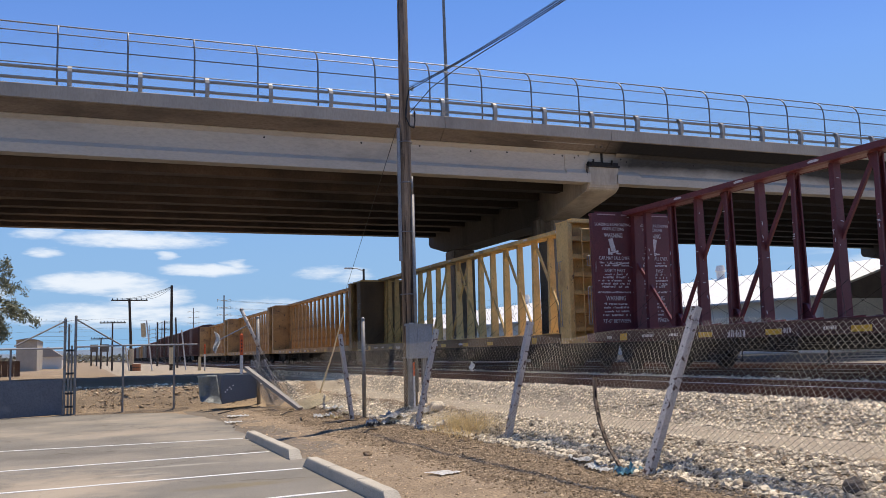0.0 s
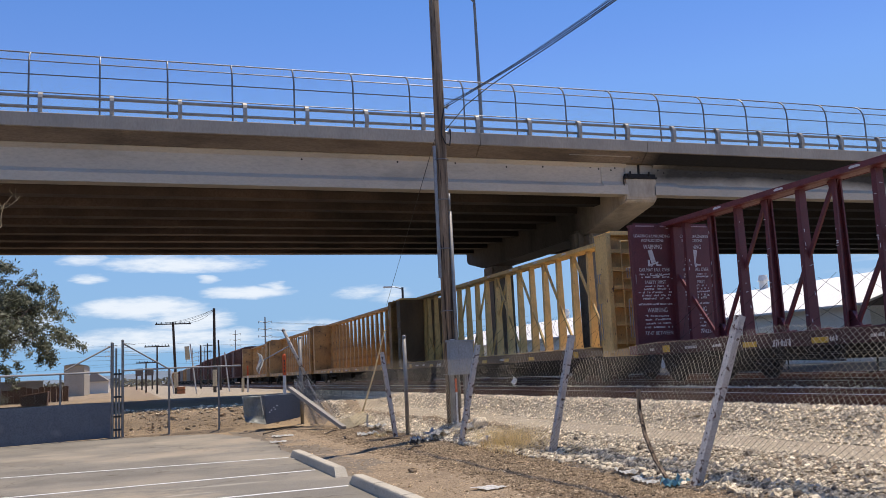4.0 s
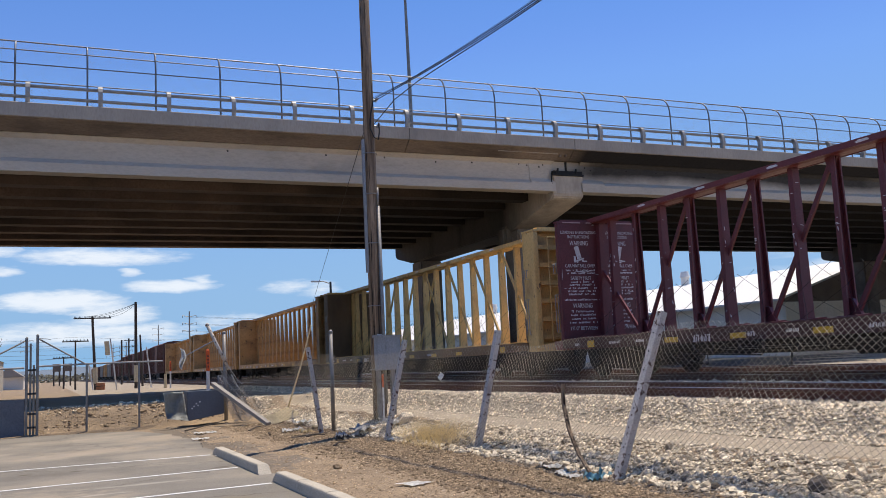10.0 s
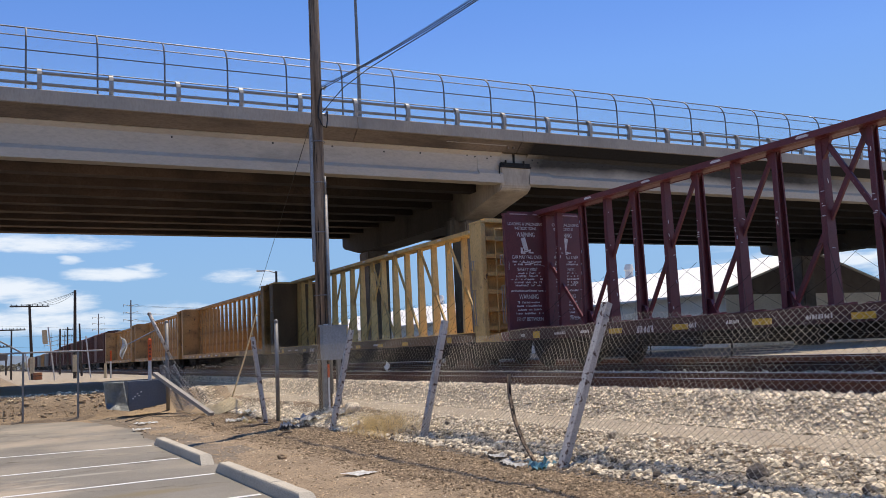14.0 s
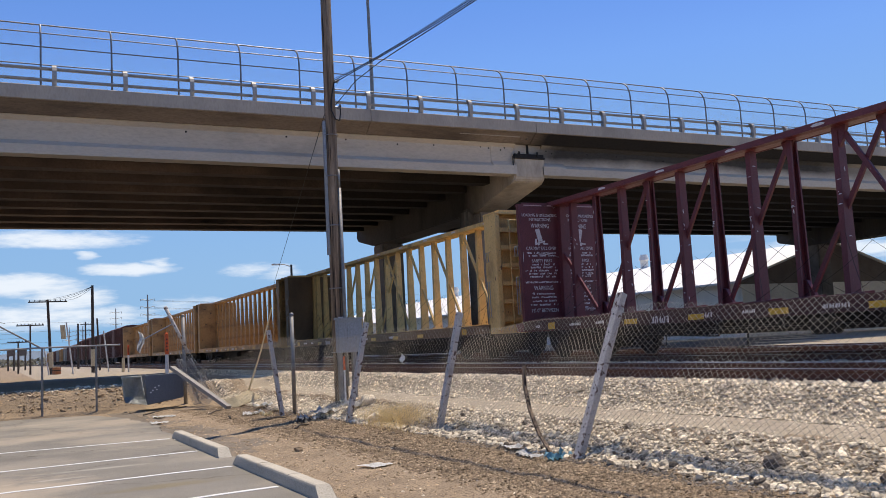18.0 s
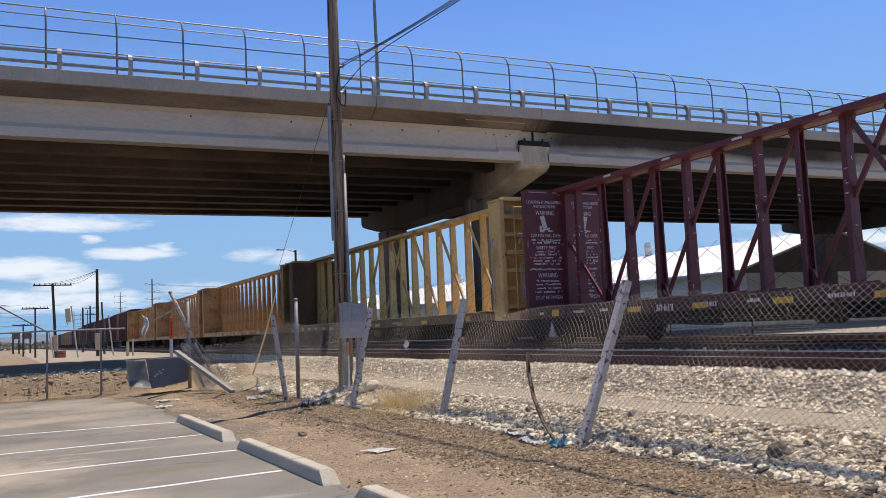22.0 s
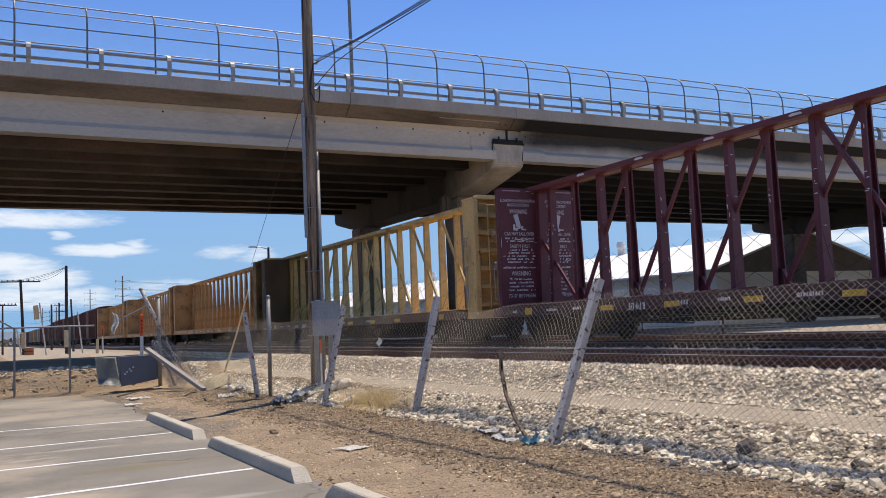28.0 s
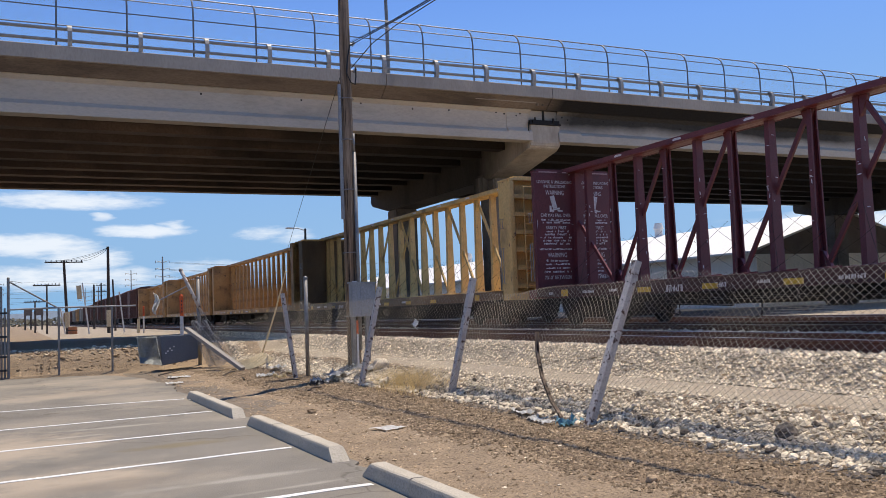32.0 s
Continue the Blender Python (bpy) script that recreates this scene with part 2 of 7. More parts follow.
# ---- materials ----
def surf(name, c1, c2, rough=0.8, metal=0.0, scale=2.0, bump=0.25, bscale=30.0, stain=None, stain_scale=0.6, stain_at=(0.55, 0.7),
         vary=0.0, spots=None, spot_scale=12.0, spot_at=(0.62, 0.68), stretch=(1, 1, 1), spec=0.5, cracks=False, grit=0.75):
    """Two tones by coarse and fine noise, a stain, small spots of wear, and fine relief."""
    m = bpy.data.materials.new(name)
    m.use_nodes = True
    nt = m.node_tree
    n, l = nt.nodes, nt.links
    b = n["Principled BSDF"]
    tc, mp = n.new("ShaderNodeTexCoord"), n.new("ShaderNodeMapping")
    l.new(tc.outputs["Object"], mp.inputs[0])
    mp.inputs["Scale"].default_value = stretch

    def noise_at(s, detail=6.0, r=0.6):
        t = n.new("ShaderNodeTexNoise")
        t.inputs["Scale"].default_value, t.inputs["Detail"].default_value, t.inputs["Roughness"].default_value = s, detail, r
        l.new(mp.outputs[0], t.inputs["Vector"])
        return t.outputs["Fac"]

    def span(v, lo, hi, a=0.0, z=1.0):
        r = n.new("ShaderNodeMapRange")
        r.inputs["From Min"].default_value, r.inputs["From Max"].default_value = lo, hi
        r.inputs["To Min"].default_value, r.inputs["To Max"].default_value = a, z
        l.new(v, r.inputs["Value"])
        return r.outputs[0]

    def mixed(f, a, z):
        x = n.new("ShaderNodeMix")
        x.data_type = "RGBA"
        l.new(f, x.inputs["Factor"])
        for k, v in (("A", a), ("B", z)):
            if isinstance(v, tuple):
                x.inputs[k].default_value = (*v, 1)
            else:
                l.new(v, x.inputs[k])
        return x.outputs["Result"]

    col = mixed(span(noise_at(scale), 0.32, 0.68), c1, c2)
    fine = noise_at(bscale, 4.0, 0.7)
    dark = tuple(v * 0.48 for v in c1)
    col = mixed(span(fine, 0.42, 0.7, 0.0, grit), col, dark)
    if stain:
        col = mixed(span(noise_at(stain_scale, 5.0), *stain_at, 0.0, 0.8), col, stain)
    if spots:
        col = mixed(span(noise_at(spot_scale, 3.0), *spot_at), col, spots)
    if cracks:
        # thin crazed cracks, wandering
        wob = n.new("ShaderNodeTexNoise")
        wob.inputs["Scale"].default_value, wob.inputs["Detail"].default_value = 1.3, 5.0
        l.new(mp.outputs[0], wob.inputs["Vector"])
        add = n.new("ShaderNodeVectorMath")
        add.operation = "ADD"
        l.new(mp.outputs[0], add.inputs[0])
        l.new(wob.outputs["Color"], add.inputs[1])
        vo = n.new("ShaderNodeTexVoronoi")
        vo.feature = "DISTANCE_TO_EDGE"
        vo.inputs["Scale"].default_value = 0.22
        l.new(add.outputs[0], vo.inputs["Vector"])
        col = mixed(span(vo.outputs["Distance"], 0.0, 0.006, 0.5, 0.0), col, (0.07, 0.06, 0.05))
    if vary:
        oi = n.new("ShaderNodeObjectInfo")
        hsv = n.new("ShaderNodeHueSaturation")
        l.new(span(oi.outputs["Random"], 0, 1, 1 - vary, 1 + vary), hsv.inputs["Value"])
        l.new(col, hsv.inputs["Color"])
        col = hsv.outputs["Color"]
    l.new(col, b.inputs["Base Color"])
    b.inputs["Metallic"].default_value = metal
    b.inputs["Specular IOR Level"].default_value = spec
    l.new(span(fine, 0.3, 0.7, max(0.05, rough - 0.12), min(1.0, rough + 0.1)), b.inputs["Roughness"])
    if bump:
        bp = n.new("ShaderNodeBump")
        bp.inputs["Strength"].default_value, bp.inputs["Distance"].default_value = bump, 0.02
        l.new(fine, bp.inputs["Height"])
        l.new(bp.outputs[0], b.inputs["Normal"])
    return m


def plain(name, c, rough=0.6, metal=0.0):
    return surf(name, c, tuple(v * 0.85 for v in c), rough, metal, 3.0, 0.1, 40.0)


M = {}
M["concrete"] = surf("bridge_concrete", (0.43, 0.38, 0.32), (0.34, 0.305, 0.26), 0.9, 0, 0.5, 0.25, 14, (0.2, 0.18, 0.16), 0.35, (0.5, 0.72), stretch=(1, 1, 0.35), grit=0.3)
M["girder"] = surf("girder_concrete", (0.55, 0.495, 0.42), (0.46, 0.415, 0.355), 0.9, 0, 0.6, 0.2, 12, (0.25, 0.23, 0.2), 0.3, (0.55, 0.75), spots=(0.06, 0.055, 0.05), spot_scale=2.6, spot_at=(0.76, 0.78), stretch=(0.4, 1, 1.1), grit=0.3)
M["soot"] = surf("soot_black_steel", (0.012, 0.012, 0.013), (0.03, 0.028, 0.026), 0.8, 0.2, 3)
# inner girders and deck: weathered concrete with underside shade put into the colour
M["soffit"] = surf("weathered_shaded_soffit", (0.2, 0.142, 0.11), (0.1, 0.074, 0.06), 0.95, 0, 0.4, 0.2, 12, (0.07, 0.056, 0.05), 0.25, (0.47, 0.7))
M["galv"] = surf("galvanised_steel", (0.36, 0.36, 0.37), (0.27, 0.275, 0.285), 0.55, 0.45, 5, 0.1, 50)
M["galv_dull"] = surf("weathered_galvanised_pipe", (0.33, 0.32, 0.31), (0.22, 0.21, 0.2), 0.6, 0.6, 6, 0.15, 60, (0.2, 0.13, 0.09), 2.5, (0.6, 0.75))
# brown staining, deepened by the overhang's underside shade in the colour
M["stained"] = surf("stained_shaded_concrete", (0.25, 0.193, 0.145), (0.17, 0.132, 0.1), 0.95, 0, 0.6, 0.2, 12, (0.05, 0.04, 0.033), 0.3, (0.5, 0.7), stretch=(0.5, 2, 2))
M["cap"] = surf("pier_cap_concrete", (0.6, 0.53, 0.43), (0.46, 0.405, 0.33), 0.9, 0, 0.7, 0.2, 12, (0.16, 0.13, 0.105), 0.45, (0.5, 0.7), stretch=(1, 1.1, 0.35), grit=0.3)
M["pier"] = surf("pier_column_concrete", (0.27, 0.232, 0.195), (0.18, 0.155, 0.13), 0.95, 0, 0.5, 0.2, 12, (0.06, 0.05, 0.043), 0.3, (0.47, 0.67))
M["alum"] = surf("weathered_aluminium", (0.44, 0.42, 0.39), (0.33, 0.315, 0.295), 0.6, 0.3, 4, 0.15, 40, (0.3, 0.26, 0.22), 2.0, (0.55, 0.75))
# distance haze is put into the hills' blue-grey colour
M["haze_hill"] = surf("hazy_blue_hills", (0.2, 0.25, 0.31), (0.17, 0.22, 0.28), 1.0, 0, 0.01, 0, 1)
M["cast"] = surf("grey_cast_post", (0.46, 0.44, 0.415), (0.26, 0.25, 0.235), 0.6, 0.3, 3, 0.2, 30, (0.55, 0.52, 0.48), 2.5, (0.55, 0.68))
M["road"] = surf("dark_road_asphalt", (0.05, 0.051, 0.055), (0.038, 0.039, 0.043), 0.9, 0, 0.6, 0.3, 30, (0.12, 0.11, 0.1), 0.3, spec=0.1)
M["pipe"] = surf("dull_grey_fence_pipe", (0.22, 0.225, 0.245), (0.15, 0.155, 0.175), 0.5, 0.4, 5, 0.1, 50)
M["wire"] = surf("galvanised_wire", (0.4, 0.36, 0.305), (0.26, 0.232, 0.195), 0.6, 0.1, 3, 0.0, 30, spec=0.25)
M["asphalt"] = surf("sun_bleached_asphalt", (0.27, 0.245, 0.208), (0.19, 0.174, 0.15), 0.92, 0, 0.7, 0.6, 70, (0.36, 0.31, 0.245), 0.3, (0.48, 0.68), spots=(0.09, 0.07, 0.05), spot_scale=0.9, spot_at=(0.66, 0.76), cracks=True, spec=0.15)
M["stripe"] = surf("worn_white_road_paint", (0.78, 0.77, 0.74), (0.66, 0.65, 0.62), 0.8, 0, 3, 0.3, 60, (0.4, 0.38, 0.35), 6.0, (0.62, 0.72))
M["kerb"] = surf("precast_concrete", (0.54, 0.48, 0.385), (0.44, 0.39, 0.31), 0.9, 0, 2, 0.3, 60, (0.3, 0.27, 0.23), 1.2, (0.6, 0.8))
M["dirt"] = surf("dry_desert_soil", (0.4, 0.302, 0.2), (0.26, 0.195, 0.132), 1.0, 0, 1.4, 0.9, 45, (0.45, 0.33, 0.21), 0.5, (0.54, 0.72), spots=(0.14, 0.105, 0.078), spot_scale=34, spot_at=(0.54, 0.6), spec=0.15)
M["sand"] = surf("dusty_track_bed", (0.41, 0.335, 0.24), (0.32, 0.262, 0.188), 1.0, 0, 1.2, 0.6, 35, (0.29, 0.24, 0.19), 0.9, (0.55, 0.75))
M["stone"] = surf("pale_crushed_limestone", (0.82, 0.71, 0.535), (0.54, 0.45, 0.325), 0.95, 0, 5, 0.4, 30, (0.24, 0.2, 0.165), 2.6, (0.56, 0.7), vary=0.3, spec=0.15)
M["stone_dark"] = surf("grey_crushed_basalt", (0.2, 0.168, 0.135), (0.12, 0.1, 0.083), 0.95, 0, 5, 0.4, 30, vary=0.3, spec=0.05)
M["pebble"] = surf("brown_gravel", (0.25, 0.177, 0.112), (0.52, 0.395, 0.255), 0.95, 0, 9, 0.3, 30, vary=0.2, spec=0.1)
M["rail"] = surf("rusty_rail_steel", (0.12, 0.05, 0.034), (0.075, 0.036, 0.027), 0.75, 0.35, 3, 0.2, 60)
M["railhead"] = surf("polished_rail_head", (0.5, 0.48, 0.46), (0.4, 0.38, 0.36), 0.3, 0.9, 3, 0.05, 60)
M["tie"] = surf("creosoted_timber", (0.075, 0.055, 0.042), (0.045, 0.035, 0.028), 0.9, 0, 4, 0.5, 40, stretch=(0.3, 3, 3))
M["maroon"] = surf("faded_maroon_rail_paint", (0.165, 0.036, 0.042), (0.12, 0.027, 0.032), 0.5, 0.0, 1.5, 0.15, 30, (0.075, 0.028, 0.026), 1.2, (0.55, 0.75), spots=(0.26, 0.13, 0.12), spot_scale=11, spot_at=(0.71, 0.74))
M["chord"] = surf("rusty_red_rail_paint", (0.2, 0.042, 0.042), (0.14, 0.03, 0.032), 0.45, 0, 1.5, 0.15, 30, (0.1, 0.035, 0.03), 1.2, (0.58, 0.75), stretch=(1, 0.4, 1))
# yellow paint browned by dirt and by the overpass shade put into it
M["dirty_shaded_yellow"] = surf("dirty_shaded_bulkhead_paint", (0.2, 0.125, 0.065), (0.1, 0.062, 0.038), 0.7, 0, 1.0, 0.3, 25, (0.3, 0.19, 0.08), 1.3, (0.58, 0.74), stretch=(1, 1, 0.4), grit=0.5)
M["yellow"] = surf("weathered_yellow_rail_paint", (0.78, 0.53, 0.2), (0.64, 0.42, 0.16), 0.55, 0, 1.2, 0.2, 25, (0.25, 0.15, 0.065), 1.6, (0.52, 0.72), spots=(0.14, 0.08, 0.045), spot_scale=9, spot_at=(0.67, 0.71), stretch=(1, 1, 0.5), grit=0.5)
M["ochre"] = surf("faded_orange_yellow_paint", (0.54, 0.32, 0.125), (0.43, 0.245, 0.09), 0.65, 0, 0.8, 0.2, 20, (0.19, 0.105, 0.045), 1.3, (0.47, 0.66), spots=(0.09, 0.06, 0.035), spot_scale=5, spot_at=(0.64, 0.7))
M["brown_car"] = surf("brown_boxcar_paint", (0.14, 0.05, 0.036), (0.09, 0.038, 0.03), 0.7, 0, 0.8, 0.2, 20, (0.05, 0.03, 0.025), 0.5, (0.5, 0.7), stretch=(1, 1, 0.3))
M["grey_car"] = surf("grey_hopper_paint", (0.32, 0.31, 0.29), (0.24, 0.23, 0.21), 0.7, 0, 0.8, 0.2, 20, (0.15, 0.12, 0.1), 0.8)
M["truck"] = surf("grimy_truck_steel", (0.022, 0.02, 0.019), (0.04, 0.034, 0.03), 0.85, 0.3, 5, 0.3, 40)
M["sill"] = surf("rusty_scuffed_sill", (0.085, 0.032, 0.03), (0.05, 0.024, 0.022), 0.7, 0, 2, 0.2, 30, (0.2, 0.13, 0.1), 1.1, (0.55, 0.75), spots=(0.36, 0.29, 0.26), spot_scale=7, spot_at=(0.66, 0.71), stretch=(1, 0.5, 1.6))
# pale pink that paints sunlight onto the bulkhead's top lip
M["worn"] = surf("sunlit_pink_lip_paint", (0.5, 0.34, 0.33), (0.4, 0.25, 0.25), 0.6, 0, 8, 0.1, 30)
M["letter"] = surf("chalky_white_stencil", (0.8, 0.77, 0.76), (0.66, 0.6, 0.59), 0.7, 0, 8, 0, 40)
M["tag"] = surf("yellow_reflector_tape", (0.75, 0.45, 0.04), (0.65, 0.38, 0.03), 0.4, 0, 5, 0, 40)
M["pole"] = surf("weathered_pole_timber", (0.075, 0.048, 0.032), (0.46, 0.33, 0.22), 0.95, 0, 3.2, 1.0, 30, (0.05, 0.035, 0.026), 1.2, (0.5, 0.6), spots=(0.022, 0.016, 0.012), spot_scale=5.0, spot_at=(0.58, 0.63), stretch=(3.2, 3.2, 0.12), grit=0.6)
M["post_paint"] = surf("chipped_white_post_paint", (0.62, 0.565, 0.51), (0.49, 0.44, 0.395), 0.7, 0, 4, 0.4, 40, (0.3, 0.25, 0.24), 3.0, (0.57, 0.7), spots=(0.10, 0.055, 0.04), spot_scale=11, spot_at=(0.58, 0.62))
M["grey_panel"] = surf("grey_painted_sheet", (0.15, 0.165, 0.19), (0.12, 0.132, 0.155), 0.6, 0.1, 1, 0.15, 25, (0.2, 0.2, 0.21), 1.0, (0.62, 0.75))
M["tin"] = surf("crumpled_galvanised_sheet", (0.31, 0.33, 0.325), (0.23, 0.245, 0.245), 0.55, 0.15, 2, 0.2, 20)
M["meter"] = surf("grey_enclosure_paint", (0.33, 0.35, 0.37), (0.28, 0.3, 0.32), 0.55, 0.1, 3, 0.1, 30)
M["cable"] = plain("black_cable", (0.015, 0.015, 0.017), 0.6)
M["orange"] = plain("orange_plastic", (0.75, 0.12, 0.02), 0.5)
M["rust_orange"] = surf("rusty_orange_paint", (0.5, 0.19, 0.07), (0.36, 0.14, 0.06), 0.7, 0, 3, 0.2, 30)
M["white"] = surf("white_plastic", (0.75, 0.75, 0.74), (0.65, 0.65, 0.64), 0.5, 0, 4, 0.05, 30)
M["paper"] = surf("sun_bleached_litter", (0.88, 0.86, 0.82), (0.78, 0.76, 0.72), 0.8, 0, 12, 0.4, 30)
M["blue_litter"] = surf("pale_blue_plastic_bag", (0.2, 0.45, 0.55), (0.35, 0.55, 0.62), 0.4, 0, 8, 0.3, 30)
M["dusty"] = surf("dust_covered_asphalt", (0.235, 0.192, 0.148), (0.165, 0.138, 0.11), 0.95, 0, 0.9, 0.7, 60, (0.33, 0.25, 0.175), 0.6, (0.52, 0.7), spots=(0.11, 0.09, 0.07), spot_scale=20, spot_at=(0.58, 0.66), spec=0.15)
M["gravel_bed"] = surf("dark_gravelly_soil", (0.27, 0.198, 0.128), (0.175, 0.128, 0.085), 1.0, 0, 2.0, 1.0, 40, (0.33, 0.24, 0.165), 0.7, (0.55, 0.72), spots=(0.085, 0.06, 0.045), spot_scale=30, spot_at=(0.52, 0.58), spec=0.1)
M["bag"] = surf("crumpled_grey_plastic", (0.74, 0.72, 0.69), (0.45, 0.44, 0.43), 0.35, 0, 8, 0.5, 30)
M["card"] = surf("dirty_cardboard", (0.74, 0.64, 0.43), (0.63, 0.53, 0.36), 0.9, 0, 6, 0.4, 30)
M["roof"] = surf("white_metal_roof", (0.82, 0.80, 0.76), (0.74, 0.72, 0.68), 0.6, 0, 0.8, 0.1, 12)
M["stucco"] = surf("cream_stucco", (0.84, 0.79, 0.69), (0.77, 0.72, 0.62), 0.9, 0, 0.7, 0.15, 12)
M["shade_wall"] = surf("shaded_brown_board", (0.19, 0.155, 0.13), (0.14, 0.115, 0.095), 0.9, 0, 1, 0.2, 20)
M["block"] = surf("grey_block_wall", (0.36, 0.33, 0.29), (0.3, 0.275, 0.245), 0.9, 0, 1, 0.3, 20)
M["bark"] = surf("tree_bark", (0.09, 0.07, 0.055), (0.06, 0.048, 0.038), 0.95, 0, 5, 0.8, 30, stretch=(4, 4, 0.6))
M["leaf"] = surf("olive_leaves", (0.045, 0.055, 0.026), (0.15, 0.165, 0.085), 0.6, 0, 0.9, 0, 8)
M["scrub"] = surf("dusty_scrub_leaves", (0.16, 0.15, 0.1), (0.26, 0.24, 0.17), 0.8, 0, 1.5, 0, 8)
M["plank"] = surf("red_brown_boards", (0.14, 0.075, 0.05), (0.1, 0.055, 0.04), 0.9, 0, 2, 0.3, 20)
M["grass"] = surf("dry_straw_grass", (0.78, 0.6, 0.3), (0.62, 0.46, 0.2), 0.9, 0, 6, 0, 20)
M["black"] = plain("black_paint", (0.02, 0.02, 0.022), 0.5)
M["far_scrub"] = surf("far_dusty_trees", (0.13, 0.125, 0.09), (0.19, 0.175, 0.13), 1.0, 0, 0.3, 0, 2)
M["glass"] = plain("dark_window_glass", (0.02, 0.025, 0.03), 0.08)
M["car_dark"] = plain("dark_grey_car_paint", (0.03, 0.032, 0.036), 0.2)
M["car_silver"] = plain("charcoal_pickup_paint", (0.05, 0.05, 0.055), 0.25)
M["deck"] = surf("bridge_road_surface", (0.2, 0.19, 0.18), (0.16, 0.155, 0.15), 0.9, 0, 0.6, 0.2, 20)


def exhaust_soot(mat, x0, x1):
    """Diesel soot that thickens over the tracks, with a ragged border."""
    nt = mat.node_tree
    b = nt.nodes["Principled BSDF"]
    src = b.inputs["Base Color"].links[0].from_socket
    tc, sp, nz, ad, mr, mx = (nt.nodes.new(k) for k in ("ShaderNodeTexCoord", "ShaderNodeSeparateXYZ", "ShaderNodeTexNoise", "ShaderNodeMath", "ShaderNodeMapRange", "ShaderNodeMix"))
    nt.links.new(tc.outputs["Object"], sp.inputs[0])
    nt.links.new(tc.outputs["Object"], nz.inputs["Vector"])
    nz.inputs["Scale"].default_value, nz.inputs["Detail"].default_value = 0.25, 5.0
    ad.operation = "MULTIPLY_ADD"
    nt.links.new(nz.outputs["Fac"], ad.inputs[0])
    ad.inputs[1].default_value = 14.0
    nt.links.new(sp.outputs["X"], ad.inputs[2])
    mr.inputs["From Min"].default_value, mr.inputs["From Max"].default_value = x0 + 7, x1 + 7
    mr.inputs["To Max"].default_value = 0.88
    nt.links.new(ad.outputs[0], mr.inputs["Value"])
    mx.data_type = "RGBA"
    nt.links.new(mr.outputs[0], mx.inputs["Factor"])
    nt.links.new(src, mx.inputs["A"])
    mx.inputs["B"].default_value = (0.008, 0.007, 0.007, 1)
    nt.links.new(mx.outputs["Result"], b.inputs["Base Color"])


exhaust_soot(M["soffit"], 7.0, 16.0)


def soot_shade_band(mat, xs, strength, ragged=2.5, low=None, axis="X"):
    """A dark band, for soot and for shade put into the colour, that fades in along one axis from xs[0] to xs[1] and out
    from xs[2] to xs[3]; low: the heights between which it thickens upwards.
    """
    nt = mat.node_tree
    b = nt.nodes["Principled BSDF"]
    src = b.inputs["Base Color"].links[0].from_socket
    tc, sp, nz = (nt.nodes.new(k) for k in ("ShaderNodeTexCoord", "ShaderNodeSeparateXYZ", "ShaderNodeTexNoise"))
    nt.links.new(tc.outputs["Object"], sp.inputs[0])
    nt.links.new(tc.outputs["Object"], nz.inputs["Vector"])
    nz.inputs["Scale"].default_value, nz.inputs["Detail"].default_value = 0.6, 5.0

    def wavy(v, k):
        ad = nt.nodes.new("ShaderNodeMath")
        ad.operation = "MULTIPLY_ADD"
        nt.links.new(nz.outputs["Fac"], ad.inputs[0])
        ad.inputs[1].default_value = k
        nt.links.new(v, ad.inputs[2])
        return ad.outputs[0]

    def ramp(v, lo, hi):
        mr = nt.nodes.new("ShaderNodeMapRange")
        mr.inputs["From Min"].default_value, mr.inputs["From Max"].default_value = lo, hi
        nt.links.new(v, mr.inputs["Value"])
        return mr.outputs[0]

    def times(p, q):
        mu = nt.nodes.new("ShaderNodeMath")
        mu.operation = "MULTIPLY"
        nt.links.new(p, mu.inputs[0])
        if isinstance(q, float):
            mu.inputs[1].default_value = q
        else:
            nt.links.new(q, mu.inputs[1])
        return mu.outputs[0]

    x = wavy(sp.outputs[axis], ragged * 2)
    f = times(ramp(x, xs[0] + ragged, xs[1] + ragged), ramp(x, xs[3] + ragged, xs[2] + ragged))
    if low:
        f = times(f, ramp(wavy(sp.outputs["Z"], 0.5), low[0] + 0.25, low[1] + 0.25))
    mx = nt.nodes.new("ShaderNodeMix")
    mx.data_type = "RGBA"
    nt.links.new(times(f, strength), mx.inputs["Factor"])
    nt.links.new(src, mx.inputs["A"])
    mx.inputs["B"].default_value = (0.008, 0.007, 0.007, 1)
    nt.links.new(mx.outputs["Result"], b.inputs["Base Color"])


soot_shade_band(M["stained"], (20.3, 22.0, 46.0, 54.0), 0.98, 0.9)
# soffit further right: its deep shade put into the colour
soot_shade_band(M["soffit"], (26.0, 40.0, 110.0, 130.0), 0.75, 2.5)
# cap behind its pale end: shade under the deck painted in with the soot
soot_shade_band(M["cap"], (35.0, 38.6, 90.0, 99.0), 0.9, 0.8, None, "Y")
soot_shade_band(M["girder"], (20.8, 23.2, 40.0, 48.0), 0.93, 1.5, (9.4, 9.85))


